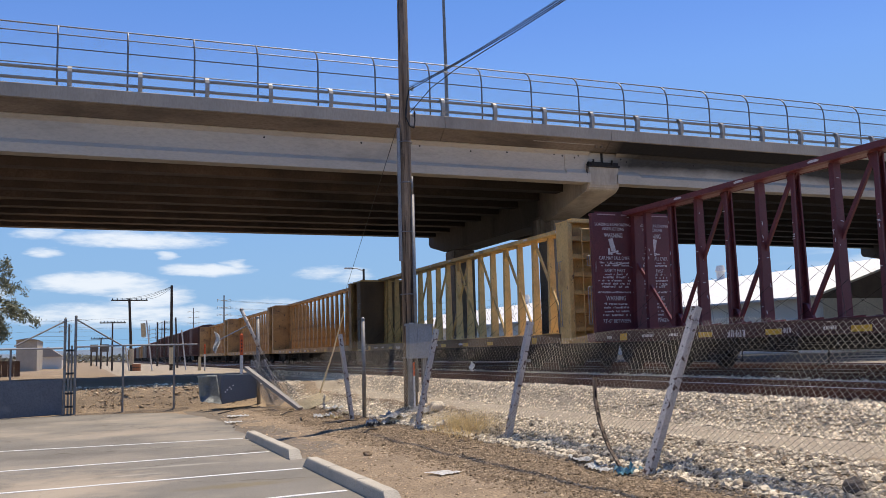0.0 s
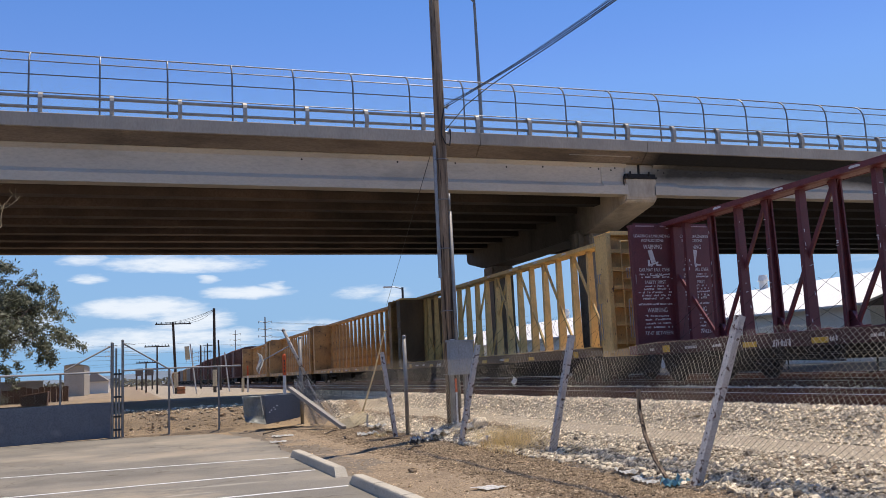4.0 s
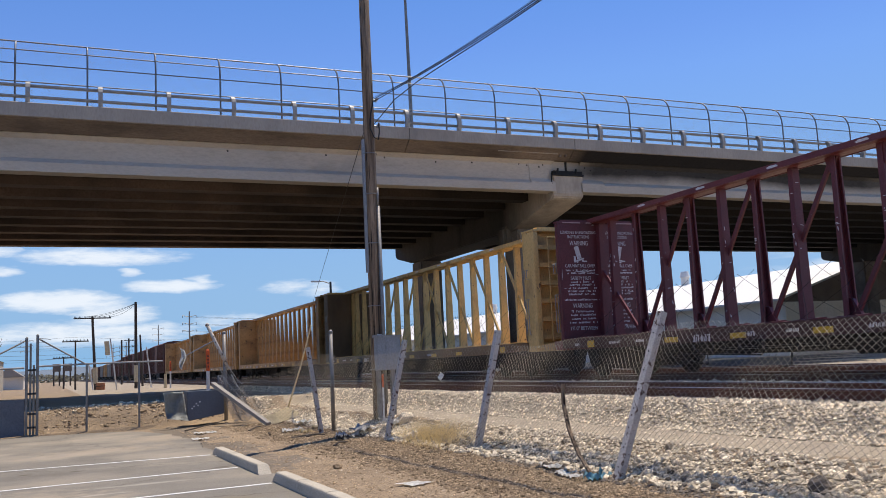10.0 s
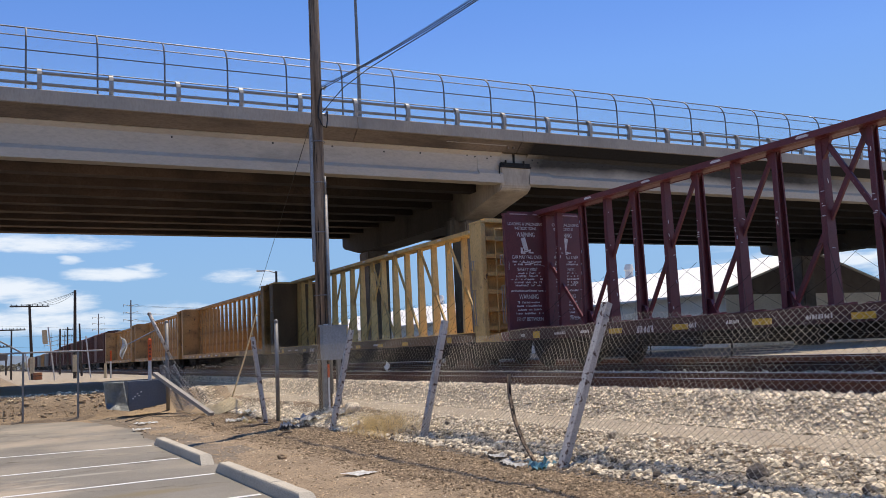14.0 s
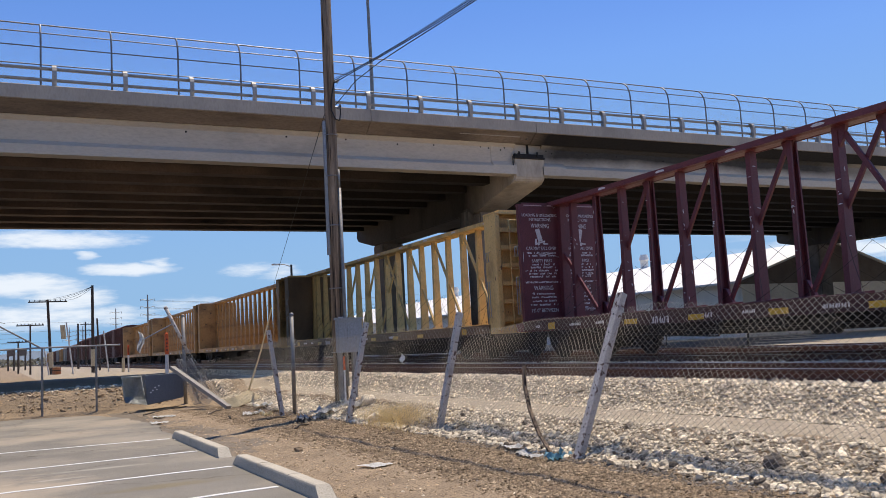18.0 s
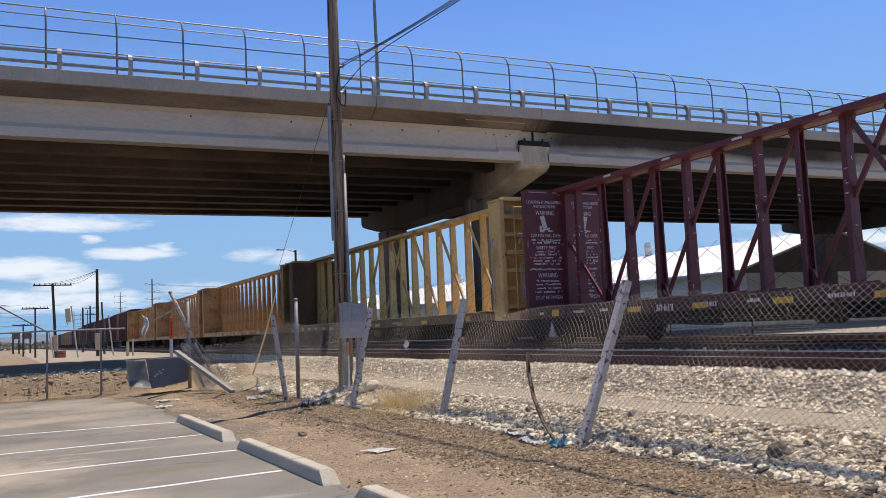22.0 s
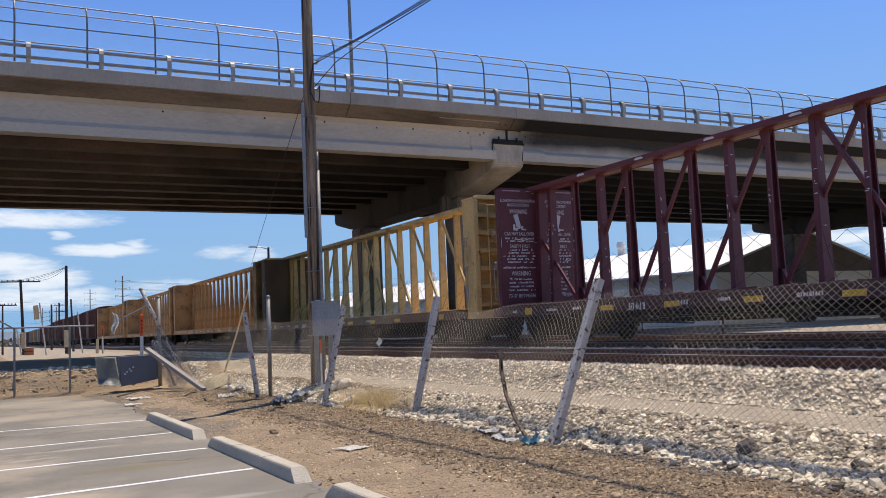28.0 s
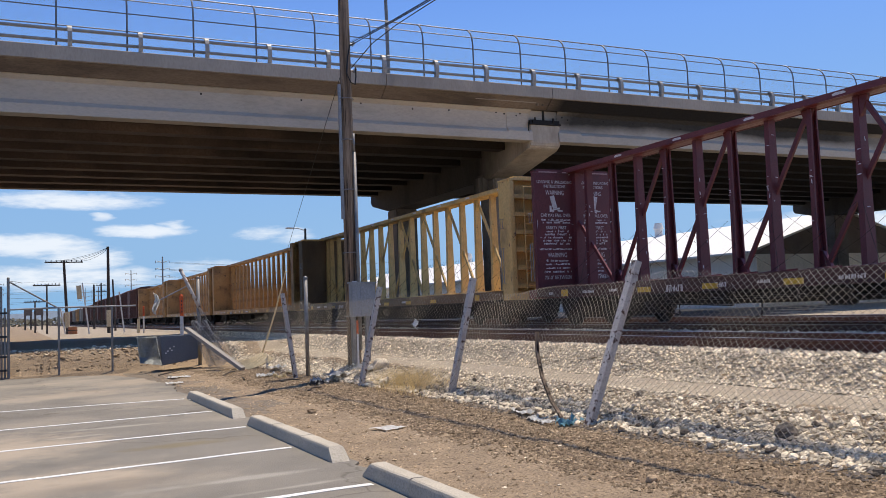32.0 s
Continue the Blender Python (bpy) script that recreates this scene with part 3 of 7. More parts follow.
def blotches(mat, spots):
    """Dust drifts, spills and scuffs with ragged outlines: x, y, two radii, turn in degrees, colour, strength."""
    nt = mat.node_tree
    b = nt.nodes["Principled BSDF"]
    tc, nz = nt.nodes.new("ShaderNodeTexCoord"), nt.nodes.new("ShaderNodeTexNoise")
    nt.links.new(tc.outputs["Object"], nz.inputs["Vector"])
    nz.inputs["Scale"].default_value, nz.inputs["Detail"].default_value, nz.inputs["Roughness"].default_value = 1.6, 7.0, 0.65
    for x, y, rx, ry, turn, col, strength in spots:
        mp, ln, ad, mr, mx = (nt.nodes.new(k) for k in ("ShaderNodeMapping", "ShaderNodeVectorMath", "ShaderNodeMath", "ShaderNodeMapRange", "ShaderNodeMix"))
        mp.vector_type = "TEXTURE"
        mp.inputs["Location"].default_value, mp.inputs["Rotation"].default_value, mp.inputs["Scale"].default_value = (x, y, 0), (0, 0, radians(turn)), (rx, ry, 1)
        nt.links.new(tc.outputs["Object"], mp.inputs[0])
        ln.operation = "LENGTH"
        nt.links.new(mp.outputs[0], ln.inputs[0])
        ad.operation = "MULTIPLY_ADD"
        ad.inputs[1].default_value = 2.4
        nt.links.new(nz.outputs["Fac"], ad.inputs[0])
        nt.links.new(ln.outputs["Value"], ad.inputs[2])
        mr.inputs["From Min"].default_value, mr.inputs["From Max"].default_value = 2.35, 1.55
        mr.inputs["To Max"].default_value = strength
        nt.links.new(ad.outputs[0], mr.inputs["Value"])
        mx.data_type = "RGBA"
        nt.links.new(mr.outputs[0], mx.inputs["Factor"])
        nt.links.new(b.inputs["Base Color"].links[0].from_socket, mx.inputs["A"])
        mx.inputs["B"].default_value = (*col, 1)
        nt.links.new(mx.outputs["Result"], b.inputs["Base Color"])


DUST, OLIVE, SCUFF, OIL = (0.44, 0.36, 0.27), (0.2, 0.165, 0.1), (0.4, 0.37, 0.32), (0.1, 0.09, 0.08)
blotches(M["asphalt"], [(-0.2, 13.0, 1.2, 1.5, 0, DUST, 0.65), (0.2, 9.8, 1.3, 0.8, 10, DUST, 0.7), (1.85, 11.8, 0.75, 0.3, 8, OLIVE, 0.7), (1.3, 14.4, 0.9, 0.12, 3, SCUFF, 0.6), (0.6, 13.6, 0.6, 0.08, 4, SCUFF, 0.6), (1.9, 8.9, 0.9, 0.12, 5, SCUFF, 0.6),
                        (2.3, 8.2, 0.6, 0.07, 8, SCUFF, 0.6), (0.9, 9.4, 1.0, 0.35, 0, OIL, 0.4), (-0.6, 17.0, 2.2, 0.5, 5, OIL, 0.35), (1.0, 21.5, 2.0, 1.0, 20, DUST, 0.4), (2.6, 24.5, 1.6, 1.0, 60, DUST, 0.5), (-2.6, 22.0, 1.6, 0.8, 0, OIL, 0.35)])
# ---- ground ----
def height(x, y):
    """The lie of the land: a flat lot, a stony bank up to the tracks, and the rise behind the gates."""
    bank = 0.06 * step(3.3, 6.0, x) + 0.37 * step(6.1, 7.3, x) + 0.05 * step(7.3, 8.2, x) + 0.37 * step(8.15, 8.8, x)
    rise = 0.72 * step(29.55, 31.0, y + 0.05 * max(0.0, min(x, 6.0)))
    far = step(16.5, 24.0, x)
    z = max(bank, rise if x < 9 else 0.0) - 0.12 * far
    if 3.3 < x < 9.0 and -1 < y < 60:
        z += 0.035 * noise.noise((x * 1.1, y * 1.1, 0)) + 0.018 * noise.noise((x * 4, y * 4, 3))
    elif y > 30 and x < 9:
        z += 0.05 * noise.noise((x * 0.6, y * 0.6, 0))
    return z


def strip(vals):
    out = []
    for a, b, d in vals:
        out += list(np.arange(a, b, d))
    return out + [vals[-1][1]]


gx = strip([(-900, -100, 100), (-100, -20, 10), (-20, 3, 1.2), (3, 10, 0.14), (10, 28, 0.75), (28, 80, 6.5), (80, 900, 82)])
gy = strip([(-300, -20, 40), (-20, 0, 2), (0, 36, 0.2), (36, 80, 1.0), (80, 200, 12), (200, 2200, 200)])
verts, faces, zones = [], [], []
for yv in gy:
    for xv in gx:
        z = height(xv, yv)
        if -12 < xv <= 3.3 and yv < 29.5:
            z = -0.03
        verts.append((xv, yv, z))
nx = len(gx)
for j in range(len(gy) - 1):
    for i in range(nx - 1):
        a = j * nx + i
        faces.append((a, a + 1, a + 1 + nx, a + nx))
        cx, cy = (gx[i] + gx[i + 1]) / 2, (gy[j] + gy[j + 1]) / 2
        edge = 0.35 * noise.noise((cx * 0.8, cy * 0.8, 7))
        bed = 4.75 + 1.5 * edge + 0.5 * noise.noise((cx * 2.5, cy * 2.5, 5))
        zones.append(4 if (bed < cx < 7.3 + edge and cy < 27) or (9.2 + 0.2 * edge < cx < 13.8 + edge and cy < 48) else 1 if 7.35 + edge < cx < 18 or cx > 80 or (cy > 48 and 2 < cx < 19) else 3 if cx < 4.0 + 2.4 * edge + 0.25 * noise.noise((cx * 3, cy * 3, 1)) and 2.8 < cx and 15 + 4 * edge < cy < 29.3 else 2 if 28 <= cx < 76 and 26 + 0.9 * (cx - 28) < cy < 130 else 1 if cx > 17 else 0)
me = raw_mesh("ground", verts, faces, M["dirt"], True)
me.materials.append(M["sand"])
me.materials.append(M["road"])
me.materials.append(M["dusty"])
me.materials.append(M["gravel_bed"])
me.polygons.foreach_set("material_index", zones)
ground = tagged(new("ground", me), "dry brown desert soil rising to a dusty pale track bed", "ground", "", "structure")

# the parking lot: one sheet of asphalt with painted bay lines
bm = bmesh.new()
edge_pts = [(-14, -12), (3.35, -12), (3.35, 6.9), (3.2, 8.7), (3.28, 13.4), (3.2, 18.7), (3.1, 20.4), (3.25, 21.9), (3.2, 23.8), (3.0, 25.6), (2.7, 27.2), (2.3, 28.3), (1.4, 28.9), (-0.4, 29.3), (-2.2, 29.4), (-14, 29.4)]
rnd = random.Random(17)
ragged = []
for (xa, ya), (xb, yb) in zip(edge_pts, edge_pts[1:] + edge_pts[:1]):
    n = max(1, int(math.hypot(xb - xa, yb - ya) / 0.22)) if xa > -5 and ya > 5 else 1
    for i in range(n):
        ragged.append((xa + (xb - xa) * i / n + (rnd.uniform(-0.06, 0.06) if n > 1 else 0), ya + (yb - ya) * i / n + (rnd.uniform(-0.05, 0.05) if n > 1 else 0)))
slab(bm, ragged, -0.12, 0.0, "z")
lot = solid("parking_lot", bm, M["asphalt"], "sun-bleached grey asphalt parking lot with faded stains", "parking lot", "", "structure")
BAYS = [(18.52, 18.33), (15.27, 15.53), (12.74, 12.98), (10.22, 10.6), (7.7, 7.86), (5.1, 5.2), (2.5, 2.55)]
for yl, yr in BAYS:
    bm = bmesh.new()
    n = 26
    rows = []
    for i in range(n + 1):
        x = -2.6 + (2.93 + 2.6) * i / n
        y = yr + (yl - yr) * (2.93 - x) / 3.3 + 0.02 * noise.noise((x * 1.7, yr, 0))
        w = 0.05 + 0.006 * noise.noise((x * 6, yr, 4))
        rows.append([bm.verts.new((x, y + s * w, z)) for s in (-1, 1) for z in (-0.005, 0.004)])
    for a, b in zip(rows, rows[1:]):
        bm.faces.new((a[1], b[1], b[3], a[3]))
        bm.faces.new((a[0], b[0], b[1], a[1]))
        bm.faces.new((a[3], b[3], b[2], a[2]))
    part("bay_line", bm, M["stripe"], lot, "worn white painted parking line")


# ---- wheel stops: each a row of precast concrete blocks with sloped ends ----
def wheel_stop(y0, y1, cuts, x=3.09):
    ob = thing("wheel_stop", "pale precast concrete wheel stop with sloped ends on asphalt", "wheel stop", "wheel stops along the lot", (x, y0, 0))
    ys = [0] + cuts + [y1 - y0]
    for k in range(len(ys) - 1):
        a, b = ys[k] + (0.004 if k else 0), ys[k + 1]
        bm = bmesh.new()
        sa, sb = (0.2 if k == 0 else 0), (0.2 if k == len(ys) - 2 else 0)
        prof = [(-0.1, -0.01), (-0.1, 0.03), (-0.088, 0.12), (-0.08, 0.14), (-0.062, 0.15), (0.062, 0.15), (0.08, 0.14), (0.088, 0.12), (0.1, 0.03), (0.1, -0.01)]
        n = 8
        rings = []
        for i in range(n + 1):
            f = i / n
            ring = []
            for px, pz in prof:
                up = max(pz, 0.0) / 0.15
                y_lo, y_hi = a + sa * up + (0.012 if sa == 0 and up > 0.9 else 0), b - sb * up - (0.012 if sb == 0 and up > 0.9 else 0)
                y = y_lo + (y_hi - y_lo) * f
                w = 0.004 * noise.noise((px * 9, (y0 + y) * 5, pz * 9))
                ring.append(bm.verts.new((px + w, y, pz + w)))
            rings.append(ring)
        for r0, r1 in zip(rings, rings[1:]):
            for i in range(len(prof)):
                k2 = (i + 1) % len(prof)
                bm.faces.new((r0[i], r1[i], r1[k2], r0[k2]))
        bm.faces.new(rings[0])
        bm.faces.new(rings[-1][::-1])
        part("block", bm, M["kerb"], ob)
    return ob


wheel_stop(14.1, 18.45, [2.6])
wheel_stop(9.2, 13.2, [1.25, 2.6])
wheel_stop(4.6, 8.3, [1.25, 2.55])
wheel_stop(0.2, 3.9, [1.25, 2.5])

# ---- highway overpass ----
YN, YF = 33.5, 52.9          # near and far girder faces
ZB, ZT, ZD = 8.89, 10.41, 11.17  # girder bottom, girder top, slab top
PIERS = tuple(21.3 + 37.2 * k for k in range(-4, 5))
XL, XR = -140.0, 182.0
bridge = thing("overpass", "long grey concrete highway overpass on hammerhead piers", "bridge", "", (0, 0, 0), 0, "structure")
GIRDER = [(-0.32, ZB), (0.32, ZB), (0.32, ZB + 0.34), (0.12, ZB + 0.52), (0.12, ZT - 0.3), (0.3, ZT - 0.16), (0.3, ZT), (-0.3, ZT), (-0.3, ZT - 0.16), (-0.12, ZT - 0.3), (-0.12, ZB + 0.52), (-0.32, ZB + 0.34)]
ends = [XL] + list(PIERS) + [XR]
for k in range(9):
    yc = YN + 0.32 + k * (YF - YN - 0.64) / 8
    for a, b in zip(ends, ends[1:]):
        bm = bmesh.new()
        slab(bm, [(yc + p, q) for p, q in GIRDER], a + 0.7, b - 0.7, "x")
        for e, s in ((a, 1), (b, -1)):
            # thick end block, notched over the pier cap
            slab(bm, [(yc - 0.323, ZB + 0.003), (yc + 0.323, ZB + 0.003), (yc + 0.323, ZT - 0.003), (yc - 0.15, ZT - 0.003), (yc - 0.15, ZB + 0.6), (yc - 0.323, ZB + 0.4)], min(e + s * 0.7, e + s * 1.9), max(e + s * 0.7, e + s * 1.9), "x")
            box(bm, (min(e + s * 0.07, e + s * 0.72), yc - 0.15, 9.72), (max(e + s * 0.07, e + s * 0.72), yc + 0.3, ZT - 0.004))
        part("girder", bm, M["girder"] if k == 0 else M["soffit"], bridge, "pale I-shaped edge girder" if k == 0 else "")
# deck slab with its edge beams
bm = bmesh.new()
box(bm, (XL, YN + 0.3, ZT + 0.003), (XR, YF - 0.3, ZT + 0.22))
part("deck", bm, M["soffit"], bridge, "weathered concrete deck underside, its shade painted dark")
bm = bmesh.new()
box(bm, (XL, YN + 0.05, ZT + 0.23), (XR, YF - 0.05, ZT + 0.38))
part("roadway", bm, M["deck"], bridge, "grey road surface on the deck")
for side, y0, yin in (("near", YN - 0.7, YN + 0.3), ("far", YF + 0.7, YF - 0.3)):
    cuts = [XL] + [15.3 - 27 * 3, 15.3 - 27 * 2, 15.3 - 27, 13.4] + list(PIERS[4:]) + [XR]
    for a, b in zip(cuts, cuts[1:]):
        bm = bmesh.new()
        s = 1 if y0 < yin else -1
        slab(bm, [(y0, ZD - 0.5), (y0 + s * 0.1, ZD - 0.51), (y0 + s * 0.5, ZD - 0.2), (y0 + s * 0.5, ZD), (y0 + s * 0.02, ZD), (y0, ZD - 0.02)], a + 0.012, b - 0.012, "x")
        beam = part("edge_beam", bm, M["concrete"], bridge, "weathered grey concrete slab edge")
        # overhang underside: stain and painted shade in one darker brown
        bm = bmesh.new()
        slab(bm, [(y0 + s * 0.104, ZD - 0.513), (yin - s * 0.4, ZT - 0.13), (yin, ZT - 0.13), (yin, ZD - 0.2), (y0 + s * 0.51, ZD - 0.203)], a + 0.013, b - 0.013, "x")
        part("overhang", bm, M["stained"], beam, "brown-stained slab overhang with underside shade in its colour, soot-black over the tracks")
# small drip spout and soot-blackened bearings
for px in PIERS:
    cap = None
    bm = bmesh.new()
    slab(bm, [(YN + 0.05, 9.66), (YN + 0.05, 8.88), (YN + 0.075, 8.76), (YN + 0.14, 8.66), (YN + 0.25, 8.59), (YN + 0.4, 8.54), (YN + 4.1, 7.75), (50.9, 7.75), (YF + 0.5, 8.3), (YF + 0.68, 8.5), (YF + 0.68, 9.66)], px - 0.8, px + 0.8, "x")
    soften(bm, 0.05, 2)
    cap = part("pier_cap", bm, M["cap"], bridge, "concrete hammerhead pier cap, soot and shade painted dark behind its pale weathered end")
    bm = bmesh.new()
    box(bm, (px - 1.1, YN + 4.4, 6.85), (px + 1.1, YN + 5.2, 8.02))
    soften(bm, 0.16, 3)
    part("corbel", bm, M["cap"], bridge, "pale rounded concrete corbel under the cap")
    for yc in (38.0, 50.3):
        bm = bmesh.new()
        box(bm, (px - 0.68, yc - 0.75, 0.3), (px + 0.68, yc + 0.75, 7.78))
        soften(bm, 0.08, 2)
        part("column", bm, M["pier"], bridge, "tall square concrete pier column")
    for k in range(9) if 0 < px < 60 else ():
        yc = YN + 0.32 + k * (YF - YN - 0.64) / 8
        bm = bmesh.new()
        box(bm, (px - 0.74, yc - 0.3, 9.66), (px + 0.74, yc + 0.22, 9.725))
        box(bm, (px - 0.6, yc - 0.2, 9.6), (px - 0.5, yc - 0.24, 9.78))
        box(bm, (px + 0.5, yc - 0.2, 9.6), (px + 0.6, yc - 0.24, 9.78))
        part("bearing", bm, M["soot"], bridge, "soot-black steel bearing plate")
    bm = bmesh.new()
    box(bm, (px - 0.78, YN + 0.0, 9.664), (px + 0.74, YN + 0.16, 9.83))
    box(bm, (px - 0.82, YN - 0.03, 9.62), (px + 0.8, YN + 0.1, 9.69))
    for x in (-0.55, 0.4):
        tube(bm, [(px + x, YN - 0.02, 9.72), (px + x, YN - 0.02, 9.93)], 0.045, 8)
    tube(bm, [(px - 0.6, YN - 0.05, 9.75), (px - 0.6, YN + 0.02, 9.75)], 0.09, 10)
    part("keeper_plate", bm, M["soot"], bridge, "black steel keeper plate on the cap")
    bm = bmesh.new()
    box(bm, (px - 0.065, YN + 0.2, 9.73), (px + 0.065, YF - 0.2, ZT + 0.02))
    part("joint_seal", bm, M["soot"], bridge, "black expansion joint gap")
# drain pipe at the joint
bm = bmesh.new()
tube(bm, [(20.72, YN - 0.34, 10.62), (20.72, YN - 0.3, 10.38)], 0.06, 8)
tube(bm, [(21.0, YN - 0.34, 10.62), (21.0, YN - 0.32, 10.4)], 0.06, 8)
part("drain_pipe", bm, M["stained"], bridge, "short rusty deck drain")
bm = bmesh.new()
box(bm, (17.6, YN - 0.4, 10.48), (20.6, YN - 0.3, 10.56))
part("conduit", bm, M["concrete"], bridge, "grey conduit under the slab edge")
for x, z in ((18.9, 10.1), (19.3, 10.05), (19.9, 10.0), (20.1, 10.1), (22.3, 10.05), (22.6, 9.95), (16.6, 10.05), (14.9, 10.0), (12.6, 10.08), (10.1, 10.05), (6.2, 10.02), (24.6, 10.0), (26.3, 9.98)):
    bm = bmesh.new()
    yh = YN + (0.165 if abs(x - 21.3) < 1.9 else 0.195)
    tube(bm, [(x, yh, z), (x, yh + 0.03, z)], 0.04, 8)
    part("tie_hole", bm, M["soot"], bridge, "small dark form-tie hole in the girder")
bm = bmesh.new()
tube(bm, [(20.45, YN + 0.05, 9.72), (20.42, YN + 0.02, 9.4), (20.46, YN + 0.03, 9.0), (20.40, YN + 0.03, 8.92)], 0.03, 6)
part("drain_hose", bm, M["soot"], bridge, "black hose down the cap")


def link_mesh(w, h, pitch, rise, r, seed=0, sag=None):
    """Chain-link wires over a panel w wide (x) and h high (z): zigzag strands that hook into one another, as raw verts and faces."""
    vs, fs = [], []
    n = int(w / pitch)
    steps = int(h / rise)
    for i in range(n):
        base = len(vs)
        for j in range(steps + 1):
            x = i * pitch + (pitch * 1.04 if (j + i) % 2 else -0.04 * pitch)
            z = j * rise
            yo = r * (1 if (j % 2) else -1)
            for dx, dy in ((-r, -r), (r, -r), (0, r * 1.2)):
                vs.append((x + dx, yo + dy, z))
        for j in range(steps):
            a = base + 3 * j
            for k in range(3):
                k2 = (k + 1) % 3
                fs.append((a + k, a + k2, a + 3 + k2, a + 3 + k))
    return vs, fs


# pedestrian screen: bent pipe posts, five pipes, wire mesh, and the low traffic rail inside it
YS = YN - 0.2
FK = 1.18
fence = thing("bridge_fence", "tall curved-top galvanised chain-link screen along the overpass", "fence", "", (0, YS, ZD))
PITCH, X0 = 2.355, -1.17
PROFILE = [(0, 0), (0, 1.35 * FK), (0.02, 1.55 * FK), (0.08, 1.75 * FK), (0.19, 1.92 * FK), (0.36, 2.06 * FK), (0.58, 2.14 * FK)]
bm = bmesh.new()
tube(bm, [(0, a, b) for a, b in PROFILE], 0.034, 8)
box(bm, (-0.08, -0.06, -0.005), (0.08, 0.06, 0.02))
post_me = mesh_of("post", bm, M["pipe"], False)
vs, fs = link_mesh(PITCH, 2.4 * FK, 0.055, 0.055, 0.0021)


def wrapped(p):
    x, y, z = p
    if z < 1.35 * FK:
        return (x, y - 0.03, z + 0.03)
    a = min(1.0, (z - 1.35 * FK) / (1.05 * FK))
    i = min(int(a * 5), 4)
    f = a * 5 - i
    q, s = PROFILE[1 + i], PROFILE[2 + i]
    return (x, q[0] + (s[0] - q[0]) * f - 0.03, q[1] + (s[1] - q[1]) * f + 0.03)


net_me = raw_mesh("wire_mesh", [wrapped(p) for p in vs], fs, M["wire"])
BAY0, BAY1 = -4, 27
for a, b, r in ((0, 0.07, 0.021), (0, 0.74 * FK, 0.021), (0, 1.29 * FK, 0.021), (0.09, 1.74 * FK, 0.021), (0.58, 2.14 * FK, 0.026)):
    bm = bmesh.new()
    tube(bm, [(X0 + BAY0 * PITCH, a, b), (X0 + BAY1 * PITCH, a, b)], r, 6)
    part("rail_pipe", bm, M["pipe"], fence, "long grey horizontal pipe")
for k in range(BAY0, BAY1):
    m = Matrix.Translation((X0 + k * PITCH, 0, 0))
    again("post", post_me, fence, m)
    again("wire_mesh", net_me, fence, m)
barrier = thing("traffic_rail", "double-tube galvanised traffic barrier on curved cast posts", "guard rail", "", (0, YN - 0.38, ZD))
bm = bmesh.new()
slab(bm, [(-0.2, 0), (0.04, 0), (0.04, 0.2), (-0.02, 0.3), (-0.02, 0.5), (0.03, 0.6), (0.03, 0.78), (-0.06, 0.78), (-0.15, 0.74), (-0.22, 0.64), (-0.25, 0.5), (-0.25, 0.3)], -0.03, 0.03, "x")
rim = [(-0.2, 0.0), (-0.26, 0.2), (-0.275, 0.38), (-0.255, 0.56), (-0.2, 0.7), (-0.11, 0.785), (0.0, 0.81), (0.035, 0.79)]
slab(bm, rim + [(ya + (0.045 if za < 0.6 else 0.02), za - (0.0 if za < 0.3 else 0.02 if za < 0.6 else 0.045)) for ya, za in rim[::-1]], -0.075, 0.075, "x")
box(bm, (-0.085, -0.22, -0.004), (0.085, 0.05, 0.03))
bpost_me = mesh_of("rail_post", bm, M["cast"])
bm = bmesh.new()
for z in (0.29, 0.69):
    vs_ = box(bm, (0.02, -0.02, z - 0.052), (PITCH * 2 - 0.02, 0.1, z + 0.052))
soften(bm, 0.03, 2)
btube_me = mesh_of("rail_tube", bm, M["alum"])
for k in range(BAY0, BAY1):
    again("rail_post", bpost_me, barrier, Matrix.Translation((X0 + 0.42 + k * PITCH, 0, 0)))
    if k % 2 == 0:
        again("rail_tube", btube_me, barrier, Matrix.Translation((X0 + 0.42 + k * PITCH, 0, 0)))

# roadway lamp on the far parapet side
lamp = thing("street_lamp", "tall slim galvanised street lamp on the overpass", "street lamp", "", (17.9, 43.5, ZT + 0.5))
bm = bmesh.new()
tube(bm, [(0, 0, -0.12), (0, 0, 5.8), (-0.05, 0, 11.3)], 0.12, 10, 0.07)
part("mast", bm, M["galv_dull"], lamp)
bm = bmesh.new()
tube(bm, [(-0.05, 0, 10.85), (-0.5, 0, 11.15), (-1.05, 0, 11.23)], 0.045, 8, 0.03)
part("arm", bm, M["galv_dull"], lamp)
bm = bmesh.new()
slab(bm, [(-1.75, 11.17), (-1.6, 11.09), (-1.1, 11.13), (-1.0, 11.23), (-1.1, 11.31), (-1.6, 11.29)], -0.13, 0.13, "y")
soften(bm, 0.04, 2)
part("lamp_head", bm, M["galv_dull"], lamp, "cobra-head luminaire")

